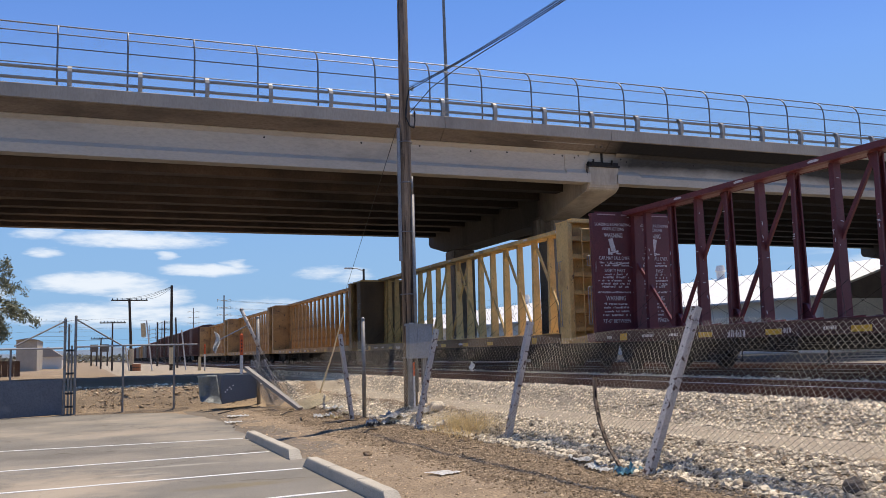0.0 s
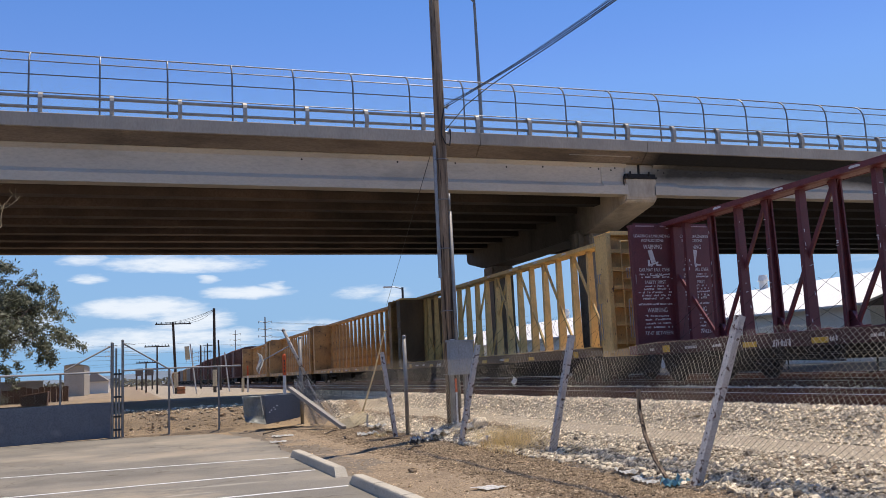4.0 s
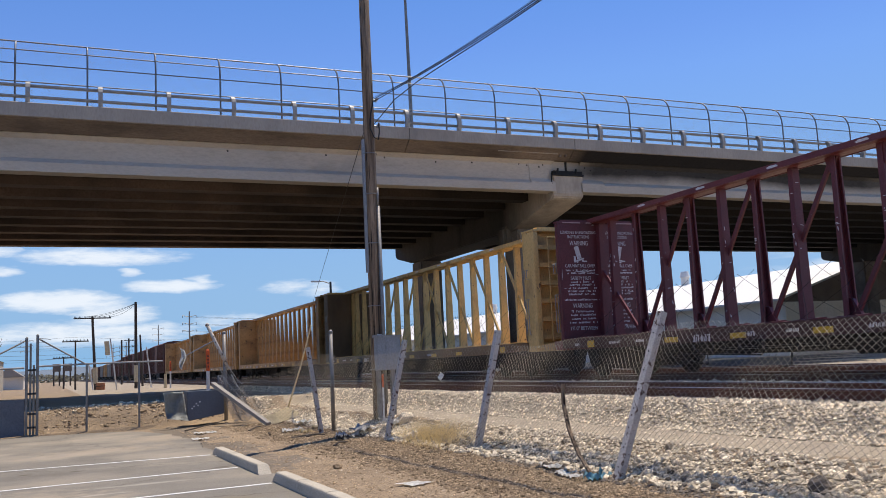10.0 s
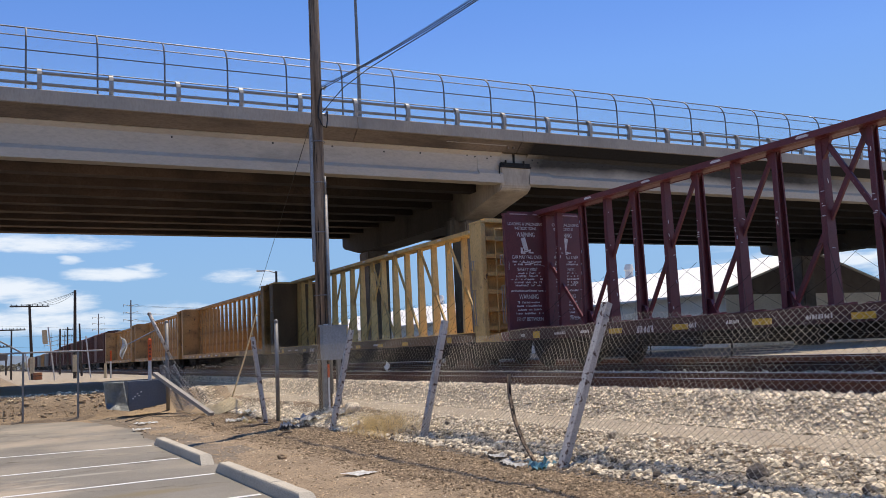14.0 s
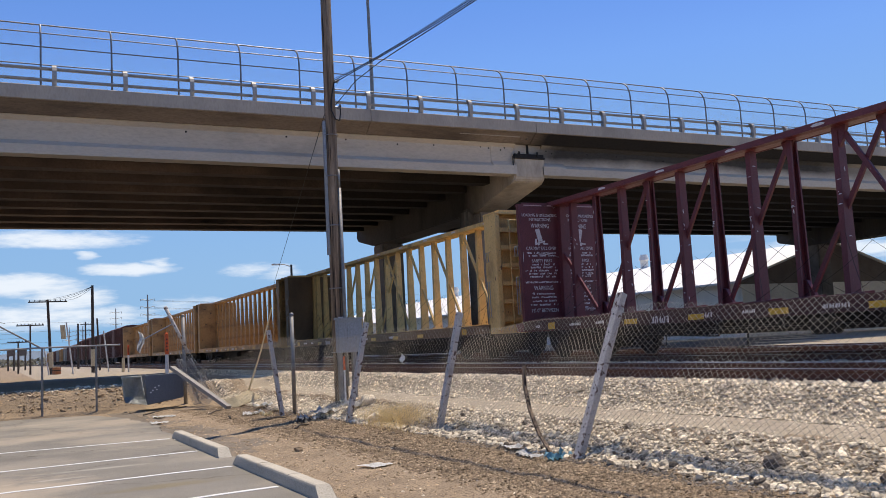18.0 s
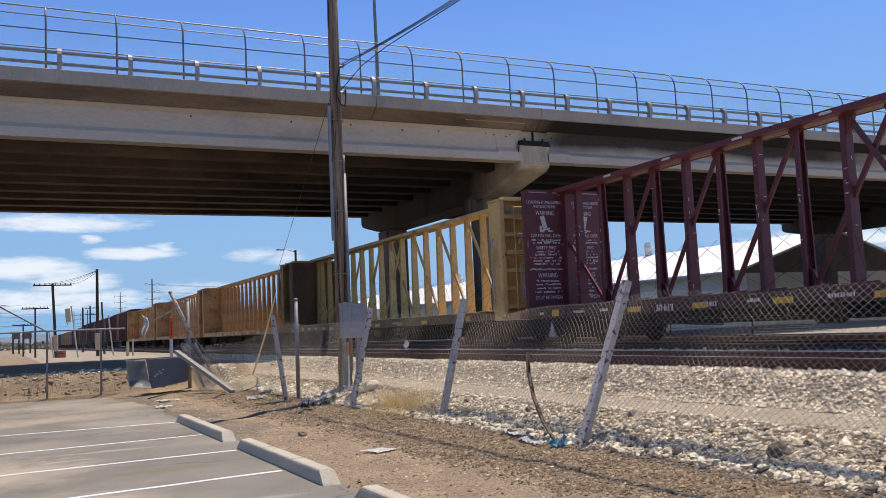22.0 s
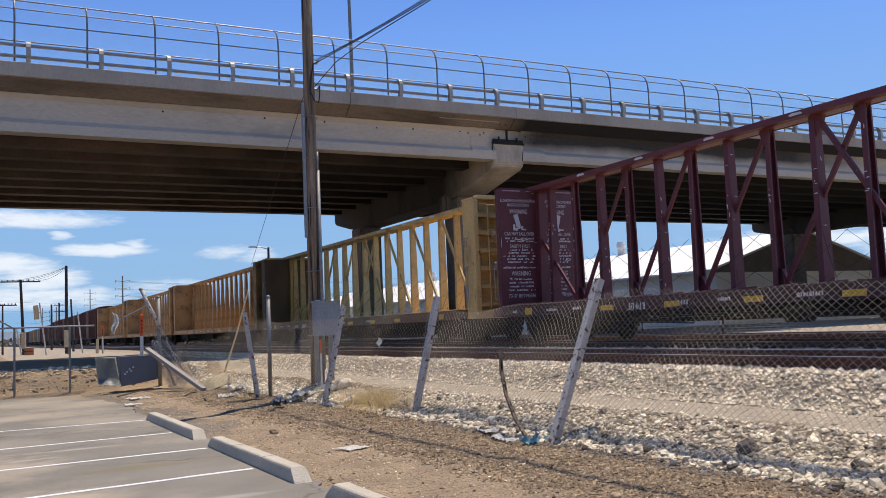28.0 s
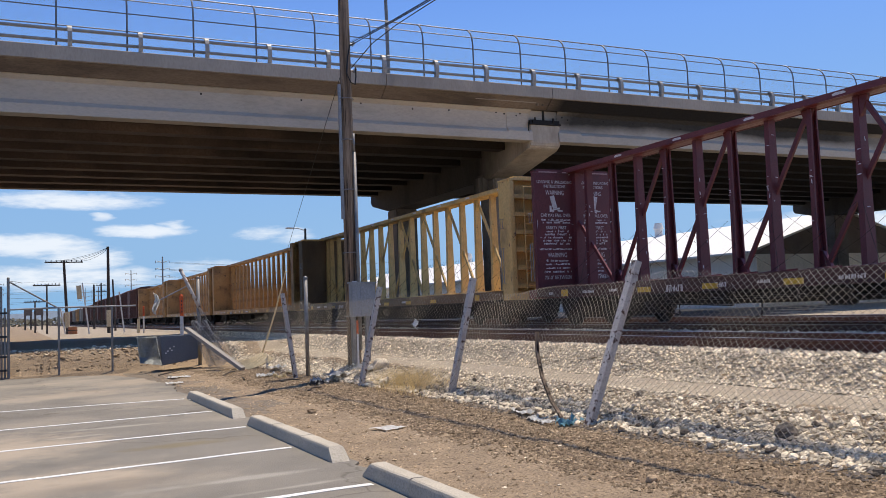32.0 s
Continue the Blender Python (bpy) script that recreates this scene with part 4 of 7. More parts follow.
# ---- tracks ----
def track(xc, zh, y0, y1, label):
    ob = thing("railway_track", label, "railway track", "parallel tracks", (xc, 0, zh), 0, "structure")
    prof = [(-0.07, -0.17), (0.07, -0.17), (0.07, -0.16), (0.012, -0.14), (0.01, -0.05), (0.036, -0.035), (0.034, -0.006), (-0.034, -0.006), (-0.036, -0.035), (-0.01, -0.05), (-0.012, -0.14), (-0.07, -0.16)]
    for s in (-1, 1):
        bm = bmesh.new()
        slab(bm, [(s * 0.753 + a, b) for a, b in prof], y0, y1, "y")
        rail = part("rail", bm, M["rail"], ob, "rust-brown steel rail")
        bm = bmesh.new()
        slab(bm, [(s * 0.753 - 0.03, -0.0055), (s * 0.753 + 0.03, -0.0055), (s * 0.753 + 0.022, 0), (s * 0.753 - 0.022, 0)], y0, y1, "y")
        part("rail_head", bm, M["railhead"], rail, "worn bright running surface")
    bm = bmesh.new()
    box(bm, (-1.05, -0.11, -0.36), (1.05, 0.11, -0.19))
    soften(bm, 0.012)
    tie_me = mesh_of("tie", bm, M["tie"])
    for k in range(90):
        y = 1.0 + k * 0.56
        again("tie", tie_me, ob, pose(random.uniform(-0.04, 0.04), y, random.uniform(-0.012, 0.0), 0, 0, random.uniform(-1, 1)))
    return ob


XT, ZR = 14.9, 0.93          # the train's track; the cars' base
RAIL = 0.07                  # rail head over that base
track(9.87, 1.03, -60, 900, "rusty track on pale ballast beside the fence")
track(XT, ZR + RAIL, -60, 900, "rusty track under the standing freight train")
track(19.9, 1.0, -60, 900, "rusty track beyond the standing freight train")


# ---- freight cars ----
def wheelset(parent_mesh_cache={}):
    if not parent_mesh_cache:
        bm = bmesh.new()
        pts = [(0.42, 0.0), (0.42, 0.1), (0.39, 0.14), (0.1, 0.1), (0.09, 0.0)]
        n = 20
        rings = [[bm.verts.new((b, a * math.cos(2 * math.pi * k / n), a * math.sin(2 * math.pi * k / n))) for k in range(n)] for a, b in pts]
        for r0, r1 in zip(rings, rings[1:]):
            for k in range(n):
                bm.faces.new((r0[k], r0[(k + 1) % n], r1[(k + 1) % n], r1[k]))
        bm.faces.new(rings[-1])
        parent_mesh_cache["wheel"] = mesh_of("wheel", bm, M["truck"])
        bm = bmesh.new()
        # cast side frame: bowed, with pedestals and spring window
        slab(bm, [(-1.15, 0.36), (-0.95, 0.34), (-0.8, 0.5), (-0.45, 0.36), (-0.38, 0.22), (0.38, 0.22), (0.45, 0.36), (0.8, 0.5), (0.95, 0.34), (1.15, 0.36), (1.15, 0.62), (0.7, 0.7), (0.4, 0.86), (-0.4, 0.86), (-0.7, 0.7), (-1.15, 0.62)], -0.07, 0.07, "x")
        for y in (-0.89, 0.89):
            box(bm, (-0.11, y - 0.14, 0.3), (0.1, y + 0.14, 0.58))
        for y in (-0.18, -0.06, 0.06, 0.18):
            tube(bm, [(-0.08, y, 0.27), (-0.08, y, 0.55)], 0.045, 6)
        parent_mesh_cache["frame"] = mesh_of("side_frame", bm, M["truck"])
        bm = bmesh.new()
        box(bm, (-1.0, -0.2, 0.45), (1.0, 0.2, 0.75))
        for y in (-0.89, 0.89):
            tube(bm, [(-1.0, y, 0.42), (1.0, y, 0.42)], 0.075, 8)
        parent_mesh_cache["bolster"] = mesh_of("bolster", bm, M["truck"])
        bm = bmesh.new()
        slab(bm, [(-0.62, 0.2), (0.62, 0.2), (0.66, 0.5), (0.4, 0.68), (-0.4, 0.68), (-0.66, 0.5)], -0.66, 0.66, "x")
        soften(bm, 0.02)
        parent_mesh_cache["gear"] = mesh_of("brake_gear", bm, M["truck"])
    return parent_mesh_cache


def bogie(car, y):
    c = wheelset()
    tr = again("truck_bolster", c["bolster"], car, Matrix.Translation((0, y, RAIL)), "grimy black bogie")
    again("brake_gear", c["gear"], tr, Matrix.Identity(4))
    for s in (-1, 1):
        again("side_frame", c["frame"], tr, Matrix.Translation((s * 1.0, 0, 0)))
        for d in (-0.89, 0.89):
            again("wheel", c["wheel"], tr, Matrix.Translation((s * 0.753, d, 0.42)) @ Matrix.Rotation(math.pi if s < 0 else 0, 4, "Z"))


def wedge(bm, a, b, y0, y1, z0, z1):
    """A block whose span along x goes from a at z0 to b at z1."""
    vs = [bm.verts.new((x, y, z)) for (x0, x1), z in ((a, z0), (b, z1)) for x, y in ((x0, y0), (x1, y0), (x1, y1), (x0, y1))]
    for f in ((3, 2, 1, 0), (4, 5, 6, 7), (0, 1, 5, 4), (1, 2, 6, 5), (2, 3, 7, 6), (3, 0, 4, 7)):
        bm.faces.new([vs[i] for i in f])


def centerbeam(yc, paint, chord_paint, label, red=False, fine=True, half=10.6, pitch=1.157, rd=0.45):
    """A centre-beam flat car with bulkheads. Its base is at rail level, its length along y."""
    car = thing("centerbeam_flatcar", label, "flatcar", "freight train", (XT, yc, ZR))
    W = 1.43
    dk = 1.12
    for s in (-1, 1):
        bm = bmesh.new()
        # side sill with a thin bottom lip
        slab(bm, [(-half, dk), (-half, dk - 0.24), (-half + 1.6, dk - 0.275), (half - 1.6, dk - 0.275), (half, dk - 0.24), (half, dk)], s * W - 0.04, s * W + 0.04, "x")
        box(bm, (s * W - 0.09, -half + 1.6, dk - 0.295), (s * W + 0.055, half - 1.6, dk - 0.272))
        box(bm, (s * W - 0.05, -half, dk - 0.02), (s * W + 0.06, half, dk + 0.012))
        # the yellow car's sill is brown from dirt and painted-in shade
        part("side_sill", bm, M["sill"] if red else M["dirty_shaded_yellow"] if fine else paint, car, "rust-scuffed side sill" if fine else "")
    bm = bmesh.new()
    box(bm, (-W + 0.06, -half, dk - 0.06), (W - 0.06, half, dk + 0.015))
    for k in range(19):
        y = -half + 0.5 + k * (2 * half - 1) / 18
        box(bm, (-W + 0.07, y - 0.05, dk - 0.2), (W - 0.07, y + 0.05, dk - 0.07))
        for s in (-1, 1):
            slab(bm, [(s * 0.2, dk + 0.012), (s * (W - 0.08), dk + 0.012), (s * (W - 0.08), dk + 0.022), (s * 0.2, dk + 0.1)], y - 0.06, y + 0.06, "y")
    part("deck", bm, paint, car, "sloped riser deck")
    bm = bmesh.new()
    box(bm, (-0.3, -half - 0.5, dk - 0.55), (0.3, half + 0.5, dk - 0.12))
    slab(bm, [(-half + 0.6, dk - 0.54), (-half + 1.0, dk - 0.9), (half - 1.0, dk - 0.9), (half - 0.6, dk - 0.54)] if not fine else [(-5.8, dk - 0.54), (-5.0, dk - 0.85), (5.0, dk - 0.85), (5.8, dk - 0.54)] if not red else [(-6.4, dk - 0.54), (-5.8, dk - 0.6), (5.8, dk - 0.6), (6.4, dk - 0.54)], -0.28, 0.28, "x")
    for s in (-1, 1):
        o0, o1 = sorted((s * (half - 3.4), s * (half + 0.45)))
        box(bm, (-0.26, o0, dk - 0.8), (0.26, o1, dk - 0.551))
    part("center_sill", bm, M["truck"], car)
    # brake gear under the deck
    bm = bmesh.new()
    tube(bm, [(-0.9, -4.5, dk - 0.5), (-0.9, 4.5, dk - 0.5)], 0.025, 6)
    tube(bm, [(-0.75, -2.2, dk - 0.55), (-0.75, -1.2, dk - 0.55)], 0.2, 12)
    tube(bm, [(-0.95, 0.2, dk - 0.52), (-0.95, 0.75, dk - 0.52)], 0.16, 12)
    tube(bm, [(-1.25, 3.0, dk - 0.3), (-1.25, 3.0, dk - 0.62), (-1.25, 6.4, dk - 0.5), (-1.25, 6.4, dk - 0.3)], 0.02, 6)
    tube(bm, [(-1.25, 4.7, dk - 0.3), (-1.25, 4.7, dk - 0.8), (-1.25, 6.0, dk - 0.6)], 0.02, 6)
    tube(bm, [(-1.3, 1.0, dk - 0.44), (-1.3, 5.2, dk - 0.46)], 0.018, 6)
    tube(bm, [(-1.2, 2.2, dk - 0.3), (-1.2, 2.25, dk - 0.85), (-1.15, 2.6, dk - 0.88)], 0.022, 6)
    for y in (1.2, 1.9, 2.9, 3.6, 4.4, 5.1):
        box(bm, (-1.36, y - 0.035, dk - 0.52), (-1.28, y + 0.035, dk - 0.34))
    part("brake_rigging", bm, M["truck"], car)
    top = 4.71
    # top chord: a broad shallow box with turned-down lips, running past the bulkheads
    bm = bmesh.new()
    slab(bm, [(-0.3, top - 0.16), (-0.3, top - 0.06), (-0.12, top), (0.12, top), (0.3, top - 0.06), (0.3, top - 0.16), (0.16, top - 0.2), (-0.16, top - 0.2)], -half - 0.42, half + 0.42, "y")
    for s in (-1, 1):
        box(bm, (s * 0.3 - 0.012, -half - 0.42, top - 0.185), (s * 0.3 + 0.012, half + 0.42, top - 0.05))
    part("top_chord", bm, chord_paint, car, "rust-red box chord" if red else "box chord")
    # posts: pressings that widen towards the deck; every second one an open channel
    ys = [pitch * (k + 0.5) for k in range(9)]
    z0, z1 = dk + 0.01, top - 0.17
    D0, D1 = (0.15, 0.095) if fine else (0.15, 0.05)
    bm = bmesh.new()
    wy = 0.068 if fine else 0.15
    wedge(bm, (-D0, D0), (-D1, D1), -wy, wy, z0, z1)
    box_me = mesh_of("post", bm, paint)
    bm = bmesh.new()
    rings = []
    for d, z in ((D0, z0), (D1, z1)):
        prof = [(-d, -0.06), (-d, 0.055), (d, 0.055), (d, -0.06), (d - 0.04, -0.06), (d - 0.04, -0.046), (d - 0.02, -0.046), (d - 0.02, 0.035), (-d + 0.02, 0.035), (-d + 0.02, -0.046), (-d + 0.04, -0.046), (-d + 0.04, -0.06)]
        rings.append([bm.verts.new((p, q, z)) for p, q in prof])
    for i in range(12):
        j = (i + 1) % 12
        bm.faces.new((rings[0][i], rings[0][j], rings[1][j], rings[1][i]))
    bm.faces.new(rings[0])
    bm.faces.new(rings[1][::-1])
    chan_me = mesh_of("post", bm, paint)
    for s in (-1, 1):
        for k, y in enumerate(ys):
            opened = red and (k % 2 == 1 if s > 0 else k % 2 == 0)
            again("post", chan_me if opened else box_me, car, Matrix.Translation((0, s * y, 0)))
    if fine:
        # diagonals rise two bays towards the middle and cross in the middle bay
        for s in (-1, 1):
            for a, b in ((-s * ys[0], s * ys[1]), (s * ys[1], s * ys[3]), (s * ys[3], s * ys[5]), (s * ys[5], s * ys[7])):
                bm = bmesh.new()
                y_hi, y_lo = a + s * 0.12, b - s * 0.1
                bar(bm, (s * 0.035, y_lo, dk + 0.06), (s * 0.035, y_hi, top - 0.24), 0.1, 0.06, (1, 0, 0))
                part("diagonal", bm, paint, car)
                bm = bmesh.new()
                slab(bm, [(a - s * 0.07, top - 0.17), (a + s * 0.27, top - 0.17), (a + s * 0.25, top - 0.27), (a + s * 0.16, top - 0.5), (a + s * 0.07, top - 0.62), (a + s * 0.03, top - 0.4)], s * 0.035 - 0.045, s * 0.035 + 0.045, "x")
                part("gusset", bm, paint, car)
                bm = bmesh.new()
                slab(bm, [(b + s * 0.04, dk + 0.01), (b - s * 0.28, dk + 0.01), (b - s * 0.25, dk + 0.12), (b - s * 0.08, dk + 0.42), (b + s * 0.02, dk + 0.45)], s * 0.035 - 0.045, s * 0.035 + 0.045, "x")
                part("gusset", bm, paint, car)
            bm = bmesh.new()
            bar(bm, (-0.02, s * (ys[7] + 0.1), dk + 0.1), (-0.02, s * (half - 0.05), 3.2), 0.1, 0.06, (1, 0, 0))
            part("end_brace", bm, chord_paint, car)
    # bulkheads: sheet on the inside, deep ribs and corner columns on the outside
    for s in (-1, 1):
        bm = bmesh.new()
        box(bm, (-W, s * half - 0.03, dk), (W, s * half + 0.03, 4.5))
        # far yellow bulkhead: overpass shade and dirt go into its colour
        browned = fine and not red and s > 0
        bulk = part("bulkhead", bm, M["dirty_shaded_yellow"] if browned else paint, car, "yellow end bulkhead sheet, dirt and shade in its brown colour" if browned else "solid end bulkhead sheet")
        e = s * (half + 0.03)
        for x in (-W + 0.09, W - 0.09):
            bm = bmesh.new()
            box(bm, (x - 0.09, min(e, e + s * rd), dk - 0.2), (x + 0.09, max(e, e + s * rd), 4.5))
            soften(bm, 0.02)
            part("corner_column", bm, M["dirty_shaded_yellow"] if browned else paint, bulk)
        bm = bmesh.new()
        o0, o1 = sorted((e + s * rd * 0.45, e + s * rd * 0.55))
        box(bm, (-W + 0.185, o0, dk), (W - 0.185, o1, 4.5))
        for x in (-0.45, 0.45):
            o0, o1 = sorted((e + s * rd * 0.56, e + s * rd * 0.9))
            box(bm, (x - 0.05, o0, dk), (x + 0.05, o1, 4.5))
        for k in range(7):
            z = dk + 0.08 + k * 0.55
            o0, o1 = sorted((e + s * rd * 0.56, e + s * rd * 0.97))
            box(bm, (-W + 0.185, o0, z), (W - 0.185, o1, z + 0.13))
        part("bulkhead_ribs", bm, paint, bulk)
        bm = bmesh.new()
        o0, o1 = sorted((e - s * 0.07, e + s * (rd + 0.01)))
        box(bm, (-W - 0.01, o0, 4.504), (W + 0.01, o1, 4.56))
        part("cap_plate", bm, paint, bulk)
        bm = bmesh.new()
        yl = e + s * (rd + 0.05)
        for x in (-0.95, -0.6):
            tube(bm, [(x, yl - s * 0.1, 4.35), (x, yl, 4.3), (x, yl, dk)], 0.016, 6)
        for k in range(9):
            tube(bm, [(-0.95, yl, dk + 0.15 + k * 0.38), (-0.6, yl, dk + 0.15 + k * 0.38)], 0.014, 6)
        part("ladder", bm, paint, bulk)
        if fine:
            for x, za, zb, yy in ((-W - 0.05, 1.35, 2.45, 0.06), (-W - 0.05, 1.35, 2.45, 0.2), (-W - 0.05, 3.05, 3.35, 0.06), (-W - 0.05, 3.05, 3.35, 0.2)):
                bm = bmesh.new()
                tube(bm, [(x + 0.06, e + s * yy, za), (x, e + s * yy, za + 0.02), (x, e + s * yy, zb - 0.02), (x + 0.06, e + s * yy, zb)], 0.013, 6)
                part("grab_iron", bm, M["galv"], bulk, "pale worn grab iron")
        # solid web where the beam meets the bulkhead
        bm = bmesh.new()
        o0, o1 = sorted((s * (half - 0.031), s * (half - 0.2)))
        wedge(bm, (-0.16, 0.16), (-0.1, 0.1), o0, o1, dk + 0.012, 4.498)
        part("end_post", bm, paint, bulk)
        # end platform and coupler
        bm = bmesh.new()
        o0, o1 = sorted((s * (half + 0.03), s * (half + 0.5)))
        box(bm, (-W + 0.004, o0, dk - 0.28), (W - 0.004, o1, dk - 0.02))
        part("end_sill", bm, paint, car)
        bm = bmesh.new()
        o0, o1 = sorted((s * (half + 0.45), s * (half + 0.8)))
        box(bm, (-0.14, o0, dk - 0.46), (0.14, o1, dk - 0.18))
        tube(bm, [(-0.35, s * (half + 0.5), dk - 0.3), (-0.36, s * (half + 0.75), dk - 0.75), (-0.2, s * (half + 0.95), dk - 0.82)], 0.03, 6)
        part("coupler", bm, M["truck"], car)
        bm = bmesh.new()
        for x in (-W + 0.02, -W + 0.42):
            tube(bm, [(x, s * (half + 0.3), dk - 0.27), (x, s * (half + 0.3), dk - 0.75)], 0.016, 6)
        for z in (dk - 0.5, dk - 0.74):
            box(bm, (-W + 0.02, s * (half + 0.3) - 0.03, z - 0.012), (-W + 0.42, s * (half + 0.3) + 0.03, z + 0.012))
        part("step", bm, M["truck"], car)
    for s in (-1, 1):
        bogie(car, s * (half - 1.87))
    # tie-down cables: slack crossed wires between the posts
    for k in range(0, 17) if fine else ():
        y = -9.3 + k * 1.16
        for sx in (-1, 1):
            for d in (-1, 1):
                p, q = (sx * (W - 0.1), y - d * 0.7, dk + 0.02), (sx * 0.2, y + d * 0.5, dk + 1.3)
                midp = tuple((a + b) / 2 - (0.08 if i == 2 else 0) for i, (a, b) in enumerate(zip(p, q)))
                bm = bmesh.new()
                tube(bm, [p, midp, q], 0.0045, 4)
                part("tie_down_cable", bm, M["truck"], car, "thin slack tie-down cable")
    # reflector tape and white stencil patches along the sill
    for y in (-9.1, -5.68, -3.4, -1.14, 1.12, 3.42, 5.67, 9.1):
        bm = bmesh.new()
        e = 0.16 if abs(y) > 9 else 0.24
        box(bm, (-W - 0.05, y - e, dk - 0.25), (-W - 0.039, y + e, dk - 0.13 + (0.06 if e < 0.2 else 0)))
        part("reflector", bm, M["tag"], car, "yellow reflective tape")
    for y, n, h in ((4.62, 5, 0.15), (3.1, 4, 0.1), (8.0, 9, 0.07), (6.9, 6, 0.07), (-0.2, 9, 0.08), (1.9, 6, 0.07), (9.8, 4, 0.07), (-3.0, 8, 0.08)):
        bm = bmesh.new()
        x = -W - 0.05
        w = h * 0.62
        for j in range(n):
            yy = y + (j - n / 2) * w * 1.35
            box(bm, (x, yy, dk - 0.12 - h), (x + 0.011, yy + w * 0.28, dk - 0.12))
            zz = dk - 0.12 - h * ((j * 5 % 3) / 2) * 0.82
            box(bm, (x + 0.001, yy + w * 0.28, zz - h * 0.18), (x + 0.011, yy + w * 0.95, zz))
            box(bm, (x + 0.001, yy + w * (0.7 if j % 2 else 0.3), dk - 0.12 - h), (x + 0.0105, yy + w * (0.95 if j % 2 else 0.55), dk - 0.12 - h * 0.3))
        part("stencil", bm, M["letter"], car, "worn white stencilled marks")
    return car


RED_C, YEL_C = 11.45, 34.82
RED_HALF, YEL_HALF = 10.55, 10.75
red_car = centerbeam(RED_C, M["maroon"], M["chord"], "maroon centre-beam flatcar with warning signs on its bulkhead", True, True, RED_HALF, 1.157, 0.1)
yel_car = centerbeam(YEL_C, M["yellow"], M["yellow"], "empty weathered yellow centre-beam flatcar on the track", False, True, YEL_HALF, 1.19, 0.62)
centerbeam(58.75, M["ochre"], M["ochre"], "empty orange-yellow centre-beam flatcar behind the bridge", False, False, 10.9, 1.2)
for yc in (82.9, 107.4):
    centerbeam(yc, M["ochre"], M["ochre"], "empty orange-yellow centre-beam flatcar far down the train", False, False, 10.9, 1.2)


def boxcar(yc, length, h, paint, label, kind="boxcar"):
    car = thing(kind, label, kind, "freight train", (XT, yc, ZR))
    bm = bmesh.new()
    a = length / 2
    slab(bm, [(-1.45, 0.95), (1.45, 0.95), (1.5, h - 0.35), (0.9, h - 0.08), (0, h), (-0.9, h - 0.08), (-1.5, h - 0.35)], -a, a, "y")
    part("body", bm, paint, car)
    bm = bmesh.new()
    box(bm, (-1.57, -0.05, 1.0), (-1.47, 0.05, h - 0.4))
    rib_me = mesh_of("side_rib", bm, paint)
    for k in range(int(length / 1.1)):
        again("side_rib", rib_me, car, Matrix.Translation((0, -a + 0.5 + k * 1.1, 0)))
    bm = bmesh.new()
    box(bm, (-1.56, -1.5, 1.05), (-1.5, 1.5, h - 0.45))
    part("side_door", bm, paint, car)
    bm = bmesh.new()
    box(bm, (-0.3, -a - 0.5, 0.6), (0.3, a + 0.5, 0.95))
    box(bm, (-1.3, -2.0, 0.35), (1.3, 2.0, 0.95))
    part("underframe", bm, M["truck"], car)
    for s in (-1, 1):
        bogie(car, s * (a - 1.9))
    return car


YB = 120.0
for ln, h, mt, lab in ((17, 5.0, "brown_car", "dark brown boxcar far down the train"), (17, 4.9, "brown_car", "dark brown boxcar far down the train"), (17, 4.9, "brown_car", "dark brown boxcar far down the train"), (17, 4.9, "brown_car", "dark brown boxcar far down the train"), (17, 4.5, "brown_car", "dark brown boxcar far down the train"), (17, 4.5, "brown_car", "dark brown boxcar far down the train"),
                       (15, 4.3, "grey_car", "grey freight car far down the train"), (15, 4.4, "ochre", "tan freight car far down the train"), (16, 4.3, "grey_car", "grey freight car far down the train"), (18, 4.3, "brown_car", "dark brown boxcar far down the train"), (18, 4.2, "grey_car", "grey freight car far down the train"), (18, 4.3, "ochre", "tan freight car far down the train")):
    boxcar(YB + ln / 2, ln, h, M[mt], lab)
    YB += ln + 1.3


# ---- lettering on the maroon bulkhead ----
def lettered(parent, text, x, z, size, y, width):
    """Stencilled words of a given height and width, standing on the line z."""
    cu = bpy.data.curves.new("letters", "FONT")
    cu.body, cu.size, cu.align_x, cu.extrude = text, size, "CENTER", 0.002
    tmp = bpy.data.objects.new("letters_tmp", cu)
    scene.collection.objects.link(tmp)
    dg = bpy.context.evaluated_depsgraph_get()
    me = bpy.data.meshes.new_from_object(tmp.evaluated_get(dg))
    bpy.data.objects.remove(tmp)
    me.materials.clear()
    me.materials.append(M["letter"])
    xs = [v.co.x for v in me.vertices]
    ob = new("lettering", me)
    ob.parent = parent
    ob.matrix_basis = Matrix.Translation((x, y, z)) @ Matrix.Rotation(math.pi / 2, 4, "X") @ Matrix.Diagonal((width / (max(xs) - min(xs)), 1, 1, 1))
    ob["label"] = "white stencilled words"
    return ob


